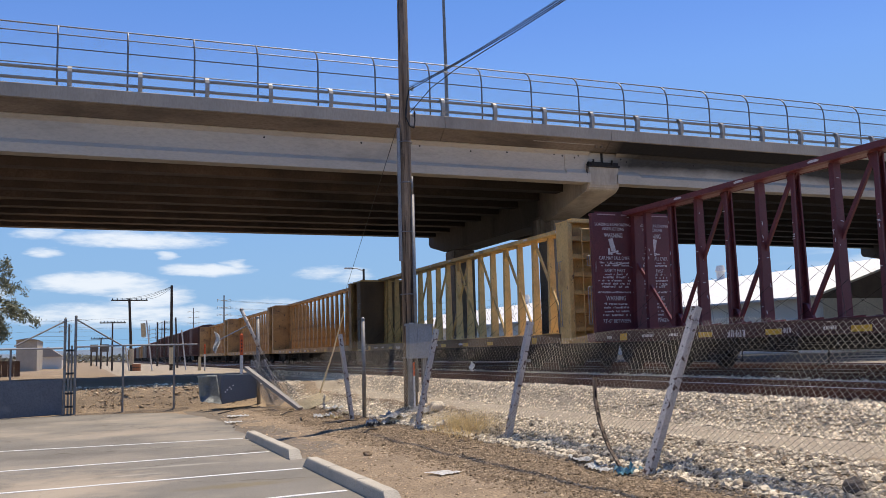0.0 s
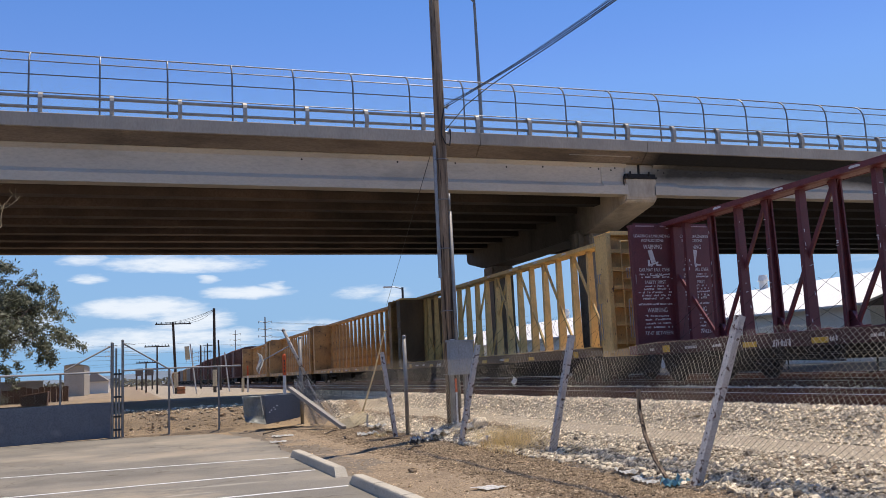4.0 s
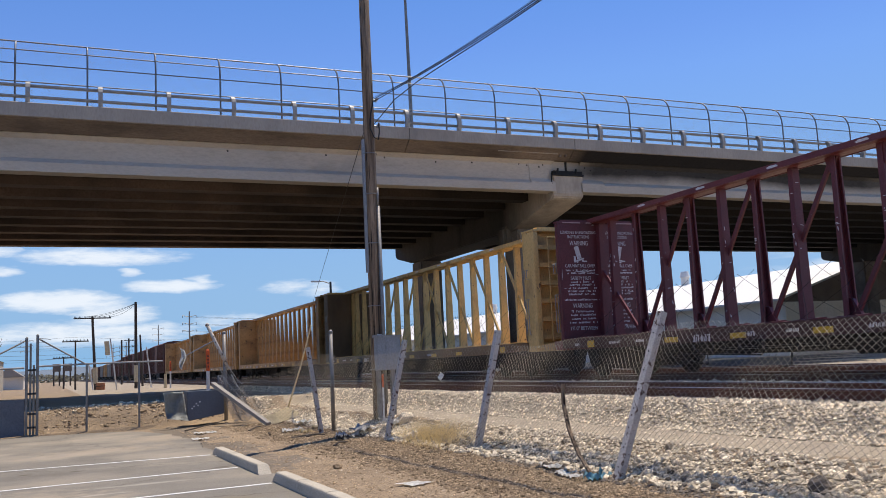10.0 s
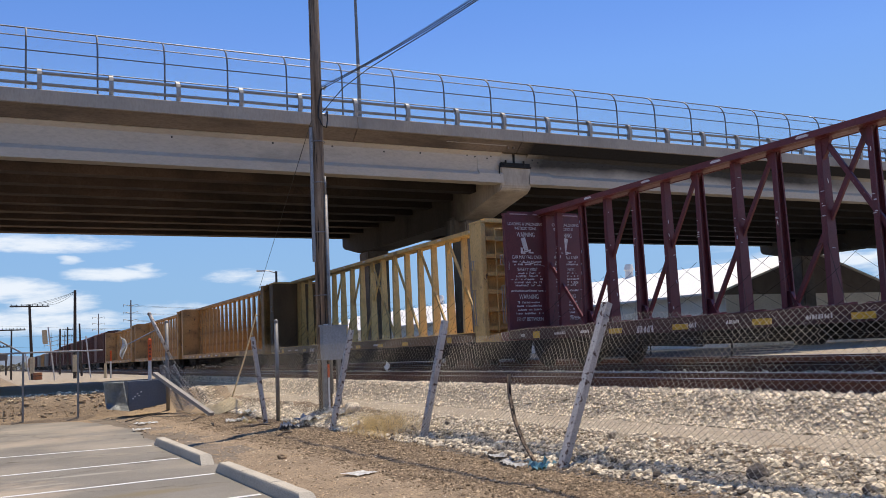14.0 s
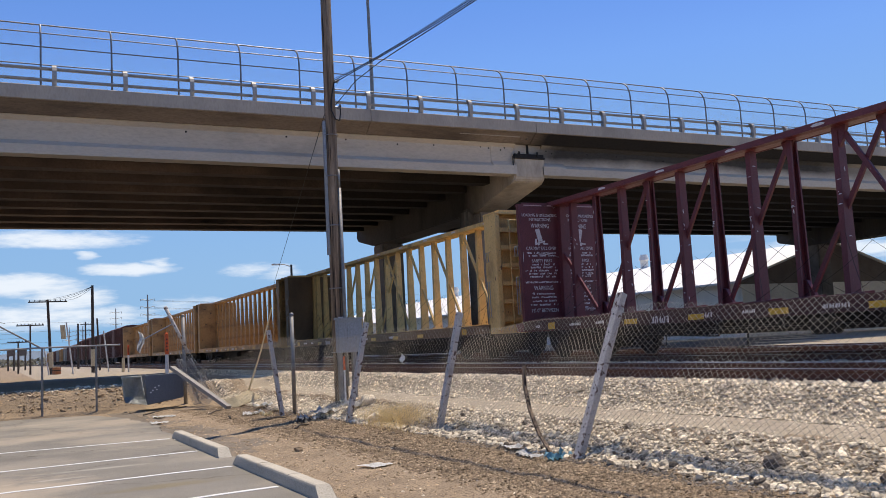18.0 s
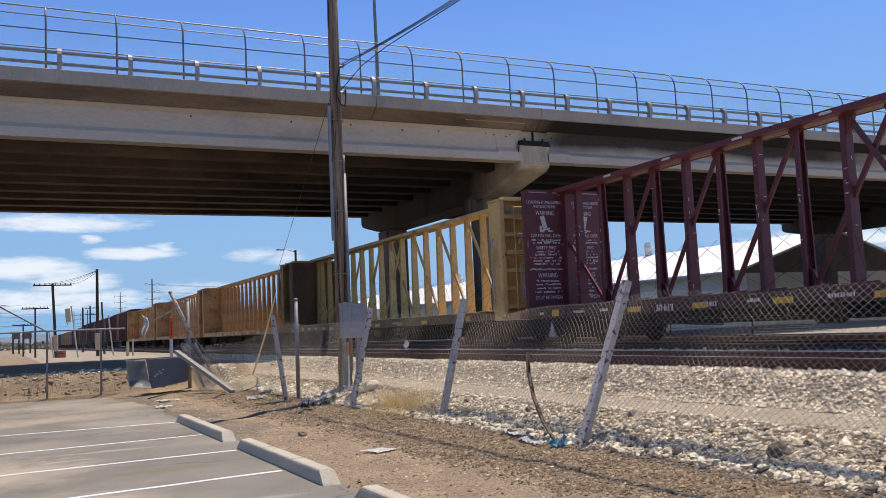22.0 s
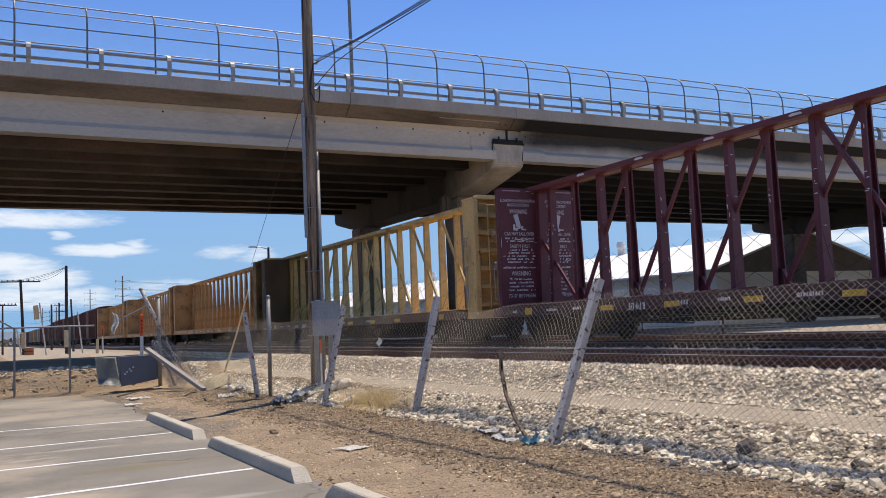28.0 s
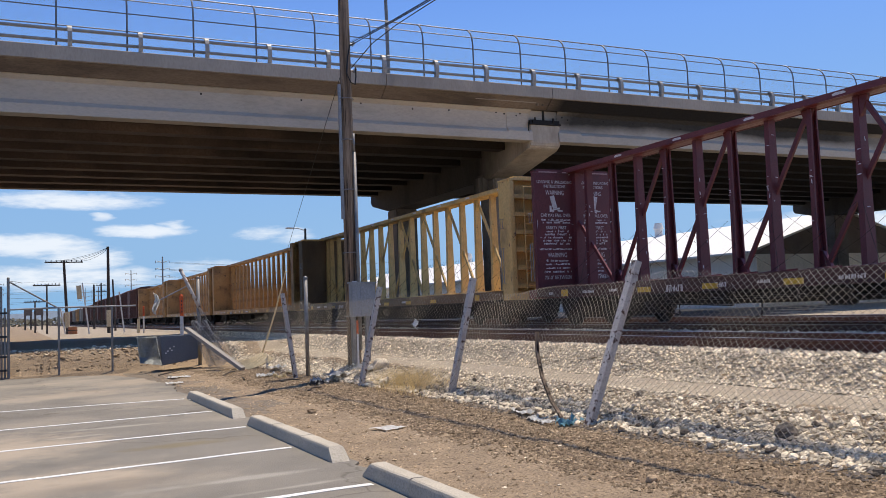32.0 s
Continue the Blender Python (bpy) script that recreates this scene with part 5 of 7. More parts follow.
bulks = [o for o in red_car.children if o.name.startswith("bulkhead")]
face = max(bulks, key=lambda o: max(v.co.y for v in o.data.vertices))
fy = RED_HALF - 0.03 - 0.006
for cx, k in ((-0.73, 1.0), (0.62, 0.95)):
    lettered(face, "LOADING & UNLOADING", cx, 4.2, 0.125, fy, 1.2 * k)
    lettered(face, "INSTRUCTIONS", cx, 4.07, 0.125, fy, 0.74 * k)
    lettered(face, "WARNING", cx, 3.86, 0.19, fy, 0.62 * k)
    lettered(face, "CAR MAY FALL OVER", cx, 3.21, 0.145, fy, 1.03 * k)
    lettered(face, "SAFETY FIRST", cx, 2.85, 0.135, fy, 0.7 * k)
    lettered(face, "WARNING", cx, 2.03, 0.19, fy, 0.66 * k)
    lettered(face, "73'-0\" BETWEEN", cx, 1.39, 0.15, fy, 0.92 * k)
    # tipping-car pictogram
    bm = bmesh.new()
    t = Matrix.Translation((cx + (-0.05 if cx < 0 else 0.03), fy - 0.002, 3.62)) @ Matrix.Rotation(radians(-15 if cx < 0 else 13), 4, "Y")
    box(bm, (-0.075, 0, -0.16), (0.075, 0.006, 0.22), t)
    box(bm, (-0.13, 0, -0.215), (0.15, 0.006, -0.17), t)
    box(bm, (-0.13, 0, -0.25), (-0.06, 0.006, -0.22), t)
    box(bm, (0.06, 0, -0.27), (0.13, 0.006, -0.22), t)
    box(bm, (-0.2, 0, -0.3), (-0.13, 0.006, -0.12), Matrix.Translation((cx, fy - 0.002, 3.66)))
    box(bm, (0.1, 0, -0.29), (0.24, 0.006, -0.25), Matrix.Translation((cx, fy - 0.002, 3.66)))
    part("pictogram", bm, M["letter"], face, "white tipping-car pictogram")
    # lines of small print too worn to read
    rnd = random.Random(int(cx * 100) + 7)
    bm = bmesh.new()
    for z, wide in ((3.1, 0.5), (3.02, 0.45), (2.76, 0.42), (2.67, 0.46), (2.58, 0.5), (2.49, 0.47), (2.4, 0.44), (2.24, 0.6), (1.9, 0.36), (1.8, 0.42), (1.69, 0.4), (1.58, 0.46)):
        x = cx - wide * k
        while x < cx + wide * k:
            w = rnd.uniform(0.02, 0.045)
            h = rnd.uniform(0.045, 0.06)
            if rnd.random() < 0.83:
                if rnd.random() < 0.5:
                    box(bm, (x, fy, z), (x + w * 0.4, fy + 0.005, z + h))
                    box(bm, (x + w * 0.42, fy, z + h * rnd.choice((0.0, 0.38, 0.72))), (x + w, fy + 0.005, z + h * rnd.choice((0.74, 1.0))))
                else:
                    box(bm, (x, fy, z), (x + w, fy + 0.005, z + h * rnd.uniform(0.55, 1)))
                x += w + 0.012
            else:
                x += w + 0.04
    tagged(part("small_print", bm, M["letter"], face, "worn white bars of small print"), kind="stuff")
# scrapes through the paint: thin ragged slivers
rnd = random.Random(5)
for x, z, l, a in ((-0.75, 3.09, 0.42, -4), (-0.62, 3.06, 0.36, 8), (-0.45, 3.1, 0.2, 14), (0.12, 2.38, 0.32, 0), (0.02, 1.98, 0.34, 14), (0.1, 1.95, 0.2, 10), (1.28, 3.1, 0.3, 82), (1.22, 2.02, 0.2, 4), (1.24, 2.3, 0.24, 6), (0.9, 3.05, 0.3, 3), (0.5, 3.05, 0.28, -6), (-1.36, 3.0, 0.3, 86), (0.48, 2.4, 0.22, 48), (0.52, 2.1, 0.2, 60), (0.95, 2.47, 0.28, 5), (-0.88, 2.88, 0.12, 40), (-0.15, 3.0, 0.2, -8), (-0.2, 4.47, 0.1, 0), (0.62, 2.66, 0.14, 70), (1.3, 2.62, 0.2, 62), (-1.1, 1.95, 0.1, 4), (-0.66, 2.8, 0.16, 74), (0.72, 1.5, 0.2, 5), (-1.28, 2.6, 0.1, 10)):
    bm = bmesh.new()
    w = rnd.uniform(0.008, 0.02)
    slab(bm, [(-l / 2, 0), (-l * 0.1, -w), (l * 0.2, -w * 0.3), (l / 2, w * 0.2), (l * 0.25, w), (-l * 0.2, w * 0.6)], 0, 0.005, "y")
    ob = part("paint_scrape", bm, M["letter"], face, "bright scrape through the paint")
    ob.matrix_basis = Matrix.Translation((x, fy - 0.003, z)) @ Matrix.Rotation(radians(-a), 4, "Y")
# sunlight on the top lip of the bulkhead, painted as pale strips
for x, l in ((-0.95, 0.62), (-0.35, 0.2), (0.85, 0.62)):
    bm = bmesh.new()
    box(bm, (x - l / 2, RED_HALF - 0.052, 4.512), (x + l / 2, RED_HALF - 0.043, 4.545))
    part("worn_edge", bm, M["worn"], face, "pale pink strip painted for sunlight on the top edge")
for car, prt in ((red_car, "letter"), (yel_car, "letter")):
    bm = bmesh.new()
    slab(bm, [(0.02, 4.575), (0.3, 4.57), (0.34, 4.6), (0.26, 4.63), (0.06, 4.625), (0.0, 4.6)], -0.32, -0.311, "x")
    mark_me = mesh_of("chord_mark", bm, M[prt])
    for k in range(8):
        again("chord_mark", mark_me, car, pose(0, -9 + k * 2.4, 0))
# white scuffs rubbed into the posts of the maroon car
rnd = random.Random(9)
scuffs = []
for w, h in ((0.04, 0.012), (0.012, 0.05), (0.05, 0.008), (0.012, 0.014)):
    bm = bmesh.new()
    slab(bm, [(-w, -h * 0.2), (-w * 0.3, -h), (w, -h * 0.6), (w * 0.8, h * 0.3), (w * 0.1, h), (-w * 0.7, h * 0.5)], -0.003, 0.003, "y")
    scuffs.append(mesh_of("paint_scuff", bm, M["letter"]))
for k in range(-3, 9):
    y = 1.157 * (k + 0.5)
    opened = k % 2 == 1
    for j in range(5 if opened else 8):
        z = rnd.gauss(3.0, 0.35) if j < 4 else rnd.uniform(1.4, 4.2)
        f = min(1.0, max(0.0, (z - 1.13) / 3.4))
        d = 0.15 - 0.055 * f
        if opened or rnd.random() < 0.45:
            again("paint_scuff", rnd.choice(scuffs), red_car, pose(-d - 0.016, y + rnd.uniform(-0.03, 0.03), z, rnd.uniform(-14, 14), 0, 90))
        else:
            again("paint_scuff", rnd.choice(scuffs), red_car, pose(rnd.uniform(-0.6, 0.6) * d, y - 0.073, z, 0, rnd.uniform(-14, 14), 0))

# ---- leaning chain-link fence along the tracks ----
fence2 = thing("track_fence", "sagging chain-link fence on leaning chipped white posts", "fence", "", (0, 0, 0))


def fence_line(y):
    """Foot and head of the mesh at y: x foot, z foot, x head, z head."""
    head = 1.83 + 0.05 * math.sin(y * 0.9) - 0.5 * step(22.0, 29.6, y) + 0.03 * math.sin(y * 2.3 + 1)
    lean = 0.66 * (1 - step(15.0, 19.5, y)) + 0.05 * math.sin(y * 0.7)
    pull = 0.78 * step(24.0, 29.5, y)
    return 6.42 - pull, 0.02 + 0.04 * math.sin(y) + 0.5 * step(26.0, 29.4, y), 6.44 + lean - pull, head


def fence_mesh(y0, y1, pitch, rise, radius):
    vs, fs = [], []
    ys, yb = [], y0
    while yb < y1:
        ys.append(yb)
        yb += pitch(yb)
    for i, yb in enumerate(ys):
        gap, r = pitch(yb), radius(yb)
        xf, zf, xh, zh = fence_line(yb)
        steps = max(2, int((zh - zf) / rise))
        base = len(vs)
        for j in range(steps + 2):
            odd = (j + i) % 2
            f = min(j / steps, 1.02 + 0.02 * ((i * 7) % 3))
            y = yb + (gap * 1.02 if odd else -0.02 * gap) + 0.02 * math.sin(j * 0.31 + i * 0.05)
            x = xf + (xh - xf) * f + 0.05 * math.sin(y * 2.1 + j * 0.12) * f
            z = zf + (zh - zf) * f
            xo = r * (1 if j % 2 else -1)
            for dx, dy in ((-r, -r), (r, -r), (0, r * 1.3)):
                vs.append((x + xo + dx, y + dy, z))
        for j in range(steps + 1):
            a = base + 3 * j
            for k in range(3):
                k2 = (k + 1) % 3
                fs.append((a + k, a + k2, a + 3 + k2, a + 3 + k))
    return vs, fs


vs, fs = fence_mesh(1.0, 14.0, lambda y: 0.048, 0.037, lambda y: 0.0027)
v2, f2 = fence_mesh(14.0, 29.4, lambda y: 0.055 + 0.085 * step(18.0, 29.4, y), 0.045, lambda y: 0.0019 + 0.0008 * step(20.0, 29.4, y))
fs = fs + [tuple(i + len(vs) for i in f) for f in f2]
vs = vs + v2
net = new("chain_link_mesh", raw_mesh("chain_link_mesh", vs, fs, M["wire"]))
net.parent = fence2
tagged(net, "grey diamond wire mesh with frayed top", kind="stuff")


def angle_post(foot, head, w, mat, label, name="post"):
    """A rolled angle-iron post: two legs at right angles, with bolt holes as small dark studs."""
    bm = bmesh.new()
    p, q = Vector(foot), Vector(head)
    d = (q - p).normalized()
    s = d.cross(Vector((1, 0, 0))).normalized()
    u = s.cross(d)
    for a0, a1, b0, b1 in ((-w / 2, w / 2, -0.006, 0.006), (-w / 2, -w / 2 + 0.012, 0.006, w * 0.7)):
        vs_ = []
        for e in (p - d * 0.1, q):
            vs_ += [bm.verts.new(e + s * a + u * b) for a, b in ((a0, b0), (a1, b0), (a1, b1), (a0, b1))]
        for f in ((0, 1, 2, 3), (7, 6, 5, 4), (0, 4, 5, 1), (1, 5, 6, 2), (2, 6, 7, 3), (3, 7, 4, 0)):
            bm.faces.new([vs_[i] for i in f])
    ob = part(name, bm, mat, fence2, label)
    bm = bmesh.new()
    tube(bm, [-u * 0.012, -u * 0.005], 0.011, 6)
    hole_me = mesh_of("bolt_hole", bm, M["black"])
    n = 9
    for k in range(n):
        again("bolt_hole", hole_me, ob, Matrix.Translation(p + (q - p) * ((k + 0.8) / n)))
    return ob


WHITE_POST = "leaning angle-iron post in chipped white paint"
angle_post((6.28, 9.29, 0.05), (7.16, 9.3, 2.12), 0.115, M["post_paint"], WHITE_POST)
angle_post((6.48, 13.62, 0.05), (7.0, 13.6, 2.1), 0.115, M["post_paint"], WHITE_POST)
angle_post((6.27, 17.4, 0.05), (6.76, 17.4, 2.1), 0.115, M["post_paint"], WHITE_POST)
angle_post((5.9, 20.9, 0.03), (5.65, 21.0, 2.1), 0.115, M["post_paint"], WHITE_POST)
bm = bmesh.new()
tube(bm, [(6.3, 21.1, 0.0), (6.3, 21.1, 2.44)], 0.048, 12)
bmesh.ops.create_uvsphere(bm, u_segments=12, v_segments=6, radius=0.055, matrix=Matrix.Translation((6.3, 21.1, 2.46)))
part("post", bm, M["galv_dull"], fence2, "upright round galvanised post with domed cap", True)
# bowed rusty strip caught in the mesh
bm = bmesh.new()
for sx in (0.0, 0.018):
    tube(bm, [(6.5 + sx, 10.72, 1.22), (6.48 + sx, 10.7, 0.95), (6.42 + sx, 10.5, 0.62), (6.36 + sx, 10.2, 0.32), (6.33 + sx, 9.85, 0.06)], 0.022, 6)
part("bent_strip", bm, M["pole"], fence2, "bowed rusty strip hanging in the mesh")
# tension wire along the foot
bm = bmesh.new()
tube(bm, [(6.37, 1.0 + k * 0.9, 0.08 + 0.03 * math.sin(k * 1.7)) for k in range(31)], 0.004, 5)
part("foot_wire", bm, M["wire"], fence2)

# ---- wooden utility pole with its gear ----
upole = thing("utility_pole", "tall weathered wooden utility pole with grey conduit", "utility pole", "", (7.1, 20.0, 0.1))
bm = bmesh.new()
tube(bm, [(0.02, 0, -0.2), (0.0, 0, 4), (0.01, 0, 8), (0, 0, 13.5)], 0.165, 16, 0.115)
part("shaft", bm, M["pole"], upole, "", True)
bm = bmesh.new()
tube(bm, [(0.13, -0.13, 0.6), (0.12, -0.13, 5.3)], 0.045, 10)
tube(bm, [(0.12, -0.13, 5.3), (0.12, -0.13, 5.75)], 0.028, 8)
part("conduit", bm, M["galv_dull"], upole, "grey metal conduit strapped to the pole", True)
bm = bmesh.new()
box(bm, (-0.2, -0.06, 3.7), (-0.14, 0.02, 6.95))
part("cable_guard", bm, M["galv"], upole, "pale U-shaped cable guard")
for z in (1.4, 2.9, 4.4, 5.6, 6.6):
    bm = bmesh.new()
    tube(bm, [(0.18 * math.cos(a), 0.18 * math.sin(a), z) for a in [k * math.pi / 8 for k in range(17)]], 0.012, 4)
    part("strap", bm, M["galv_dull"], upole)
for x, z in ((0.13, 7.95), (0.15, 7.3)):
    bm = bmesh.new()
    tube(bm, [(x - 0.1, -0.05, z), (x + 0.08, -0.08, z)], 0.02, 6)
    tube(bm, [(x + 0.04, -0.08, z - 0.04), (x + 0.1, -0.08, z + 0.05)], 0.035, 8)
    part("cable_clamp", bm, M["galv"], upole, "pale porcelain and steel clamps")
bm = bmesh.new()
box(bm, (-0.05, -0.19, 2.1), (0.06, -0.17, 2.22))
part("pole_tag", bm, M["white"], upole, "small yellowed pole tag")
bm = bmesh.new()
tube(bm, [(0.1, -0.12, 7.9), (0.02, -0.16, 7.6), (-0.02, -0.17, 7.2), (0.08, -0.17, 6.98), (0.2, -0.12, 6.95), (0.24, -0.1, 7.15), (0.2, -0.2, 7.35)], 0.016, 6)
part("drip_loop", bm, M["cable"], upole, "black drip loop")
# steel guy going up and away
bm = bmesh.new()
tube(bm, [(-0.05, 0.1, 7.3), (5.6, 25.0, 5.4), (18.5, 82.0, 1.0)], 0.009, 5)
part("guy_wire", bm, M["cable"], upole)

drops = thing("service_cables", "bundle of black overhead service cables", "cable", "", (0, 0, 0))
for x0, z0, sag, r in ((7.24, 8.06, 0.0, 0.0095), (7.252, 8.0, 0.03, 0.011), (7.262, 7.45, 0.05, 0.011), (7.237, 8.1, -0.05, 0.005)):
    bm = bmesh.new()
    pts = []
    for k in range(25):
        f = k / 24
        y = 19.9 - f * 34
        zc = 8.06 - 4.3 * f + 6.2 * f * f
        pts.append((x0 + 0.04 * math.sin(9 * f + x0 * 50), y, zc + (z0 - 8.06) * math.exp(-22 * f) - sag * 0.4 * min(1.0, 6 * f)))
    tube(bm, pts, r, 6)
    part("cable", bm, M["cable"], drops)

# ---- meter cabinet on a short stand beside the pole ----
cab = thing("meter_cabinet", "grey steel electrical meter cabinet behind the fence", "electrical box", "", (7.28, 19.8, 0.2))
bm = bmesh.new()
box(bm, (-0.29, -0.13, 1.28), (0.29, 0.13, 2.06))
soften(bm, 0.012, 2)
part("cabinet", bm, M["meter"], cab)
bm = bmesh.new()
slab(bm, [(-0.31, 2.05), (0.31, 2.05), (0.31, 2.08), (-0.31, 2.1)], -0.16, 0.14, "y")
part("lid", bm, M["meter"], cab)
bm = bmesh.new()
box(bm, (-0.08, -0.142, 1.32), (0.26, -0.131, 2.0))
part("door", bm, M["meter"], cab)
for x in (-0.24, 0.1):
    bm = bmesh.new()
    box(bm, (x - 0.04, -0.06, -0.2), (x + 0.04, 0.06, 1.28))
    part("leg", bm, M["galv_dull"], cab)
bm = bmesh.new()
tube(bm, [(0.12, -0.02, -0.1), (0.12, -0.02, 1.28)], 0.05, 8)
part("conduit", bm, M["galv_dull"], cab)

# ---- double gate and the fence beside it ----
GY = 29.65
gate = thing("double_gate", "closed chain-link double gate with tall braced posts", "gate", "", (0, GY, 0))
for x, h in ((-0.63, 2.9), (-0.33, 2.98)):
    bm = bmesh.new()
    tube(bm, [(x, 0, 0), (x, 0, h)], 0.04, 10)
    bmesh.ops.create_uvsphere(bm, u_segments=8, v_segments=5, radius=0.045, matrix=Matrix.Translation((x, 0, h)))
    part("gate_post", bm, M["galv_dull"], gate)
bm = bmesh.new()
tube(bm, [(-0.52, 0.03, 0), (-0.52, 0.03, 2.75)], 0.03, 8)
tube(bm, [(-0.43, 0.03, 0), (-0.43, 0.03, 2.1)], 0.03, 8)
part("leaf_stile", bm, M["galv_dull"], gate)
for z in (0.25, 0.65, 1.25, 1.95):
    bm = bmesh.new()
    box(bm, (-0.66, -0.02, z - 0.03), (-0.3, 0.08, z + 0.03))
    part("hinge", bm, M["black"], gate)
bm = bmesh.new()
tube(bm, [(-0.33, 0, 2.9), (1.03, 0, 2.06)], 0.024, 8)
tube(bm, [(-0.33, 0, 2.9), (-0.1, 0, 2.88), (0.05, -0.02, 2.84)], 0.008, 5)
part("brace", bm, M["galv_dull"], gate)
bm = bmesh.new()
tube(bm, [(-0.63, 0, 2.85), (-1.97, -0.75, 2.1)], 0.024, 8)
part("brace", bm, M["galv_dull"], gate)
bm = bmesh.new()
for k in range(5):
    f = k / 5
    z = 2.25 + 0.13 * k
    tube(bm, [(-0.33, 0, z), (-0.33 + 1.36 * (1 - (z - 2.06) / 0.84), 0, z)], 0.005, 4)
    tube(bm, [(-0.63, 0, z), (-0.63 - 1.34 * (1 - (z - 2.1) / 0.75), -0.75 * (1 - (z - 2.1) / 0.75), z)], 0.005, 4)
part("barbed_wire", bm, M["wire"], gate)
bm = bmesh.new()
tube(bm, [(-0.33, 0, 2.05), (1.03, 0, 2.07), (3.3, 0.1, 2.06)], 0.026, 8)
part("top_rail", bm, M["galv"], gate)
for x, zb in ((1.05, 0.02), (2.58, 0.1)):
    bm = bmesh.new()
    tube(bm, [(x, 0, zb - 0.1), (x, 0, 2.06)], 0.032, 8)
    part("fence_post", bm, M["galv_dull"], gate)
vs, fs = link_mesh(3.5, 2.0, 0.05, 0.05, 0.0018)
again("wire_mesh", raw_mesh("wire_mesh", vs, fs, M["wire"]), gate, Matrix.Translation((-0.33, 0.03, 0.05)))
# left leaf: grey sheet below, mesh above, swung a little towards the lot
lf = Vector((-5.2, -2.25, 0))
d = lf.normalized()
ang = math.degrees(math.atan2(-d.y, -d.x))
leaf = thing("gate_leaf", "chain-link gate leaf with a solid grey lower panel", "gate", "", (-0.68, GY, 0), 180 + ang)
bm = bmesh.new()
box(bm, (0, -0.015, 0.02), (5.6, 0.015, 1.09))
part("panel", bm, M["grey_panel"], leaf, "grey painted sheet-metal panel")
bm = bmesh.new()
tube(bm, [(0, -0.04, 2.02), (5.6, -0.04, 2.0)], 0.03, 8)
part("top_rail", bm, M["galv"], leaf)
for x in (1.5, 3.2, 4.9):
    bm = bmesh.new()
    tube(bm, [(x, -0.06, 0.0), (x, -0.06, 2.02)], 0.032, 8)
    part("leaf_post", bm, M["galv_dull"], leaf)
vs, fs = link_mesh(5.6, 0.95, 0.05, 0.05, 0.0018)
again("wire_mesh", raw_mesh("wire_mesh", vs, fs, M["wire"]), leaf, Matrix.Translation((0, -0.05, 1.06)))

# ---- dented grey bin-like box with a torn sheet hanging from its end ----
bx = thing("steel_box", "grey steel box with a crumpled torn metal sheet", "box", "", (3.88, 28.5, 0.17))
bm = bmesh.new()
slab(bm, [(0, 0.0), (1.12, 0.17), (1.12, 0.9), (0, 0.9)], 0.0, 0.8, "y")
soften(bm, 0.02, 2)
part("body", bm, M["grey_panel"], bx)
bm = bmesh.new()
g = {}
for i in range(15):
    for j in range(15):
        u, v = i / 14, j / 14
        xl, xr = -0.64 - 0.08 * v, -0.13 * v
        lip = max(0.0, 0.22 - v)
        g[i, j] = bm.verts.new((xl + (xr - xl) * u, -0.04 - 0.2 * math.sin(math.pi * (0.15 + 0.8 * u)) - 0.9 * lip + 0.05 * noise.noise((u * 2.6, v * 2.1, 1)) + 0.012 * noise.noise((u * 9, v * 9, 4)), 0.03 + 0.88 * v + 0.1 * (1 - v) * (1 - u)))
for i in range(14):
    for j in range(14):
        bm.faces.new((g[i, j], g[i + 1, j], g[i + 1, j + 1], g[i, j + 1]))
bmesh.ops.solidify(bm, geom=bm.faces[:], thickness=0.006)
part("torn_sheet", bm, M["tin"], bx, "crumpled pale galvanised sheet", True)
for x, z in ((0.18, 0.42), (0.25, 0.5), (0.3, 0.44), (0.12, 0.36), (0.36, 0.55)):
    bm = bmesh.new()
    box(bm, (x, -0.006, z), (x + 0.045, 0.002, z + 0.04))
    part("paint_fleck", bm, M["white"], bx)

# ---- knocked-over corner posts and rags ----
corner = thing("corner_post", "toppled grey fence corner posts with torn mesh", "post", "", (5.2, 29.4, 0.2))
bm = bmesh.new()
tube(bm, [(0.03, 0.1, -0.2), (0.0, 0.1, 2.66)], 0.06, 12)
bmesh.ops.create_uvsphere(bm, u_segments=10, v_segments=6, radius=0.066, matrix=Matrix.Translation((0, 0.1, 2.68)))
part("upright", bm, M["galv_dull"], corner, "grey upright pipe with domed cap", True)
bm = bmesh.new()
tube(bm, [(-0.55, -0.1, 2.92), (0.1, -0.1, 1.5)], 0.055, 12)
bmesh.ops.create_uvsphere(bm, u_segments=10, v_segments=6, radius=0.066, matrix=Matrix.Translation((-0.56, -0.1, 2.94)))
part("leaning_pipe", bm, M["post_paint"], corner, "pale leaning pipe", True)
bm = bmesh.new()
bar(bm, (-0.6, -1.3, 1.07), (0.47, -4.05, -0.1), 0.15, 0.1)
part("fallen_rail", bm, M["block"], corner, "fallen weathered timber rail")
bm = bmesh.new()
tube(bm, [(-0.3, 0.0, 2.46), (-1.32, 0.1, 1.94)], 0.02, 8)
part("loose_rail", bm, M["galv"], corner)
vs, fs = link_mesh(1.1, 1.5, 0.04, 0.045, 0.0065)
vs = [(x * (0.35 + 0.4 * (1 - z / 1.5)) + 0.06 * math.sin(z * 4) - 0.28 + 0.3 * (1 - z / 1.5), y + 0.2 * math.sin(x * 16 + z * 3) - 0.5 - 1.8 * (1 - z / 1.5), z + 0.1) for x, y, z in vs]
again("torn_mesh", raw_mesh("torn_mesh", vs, fs, M["galv"]), corner, None, "torn curtain of wire mesh")
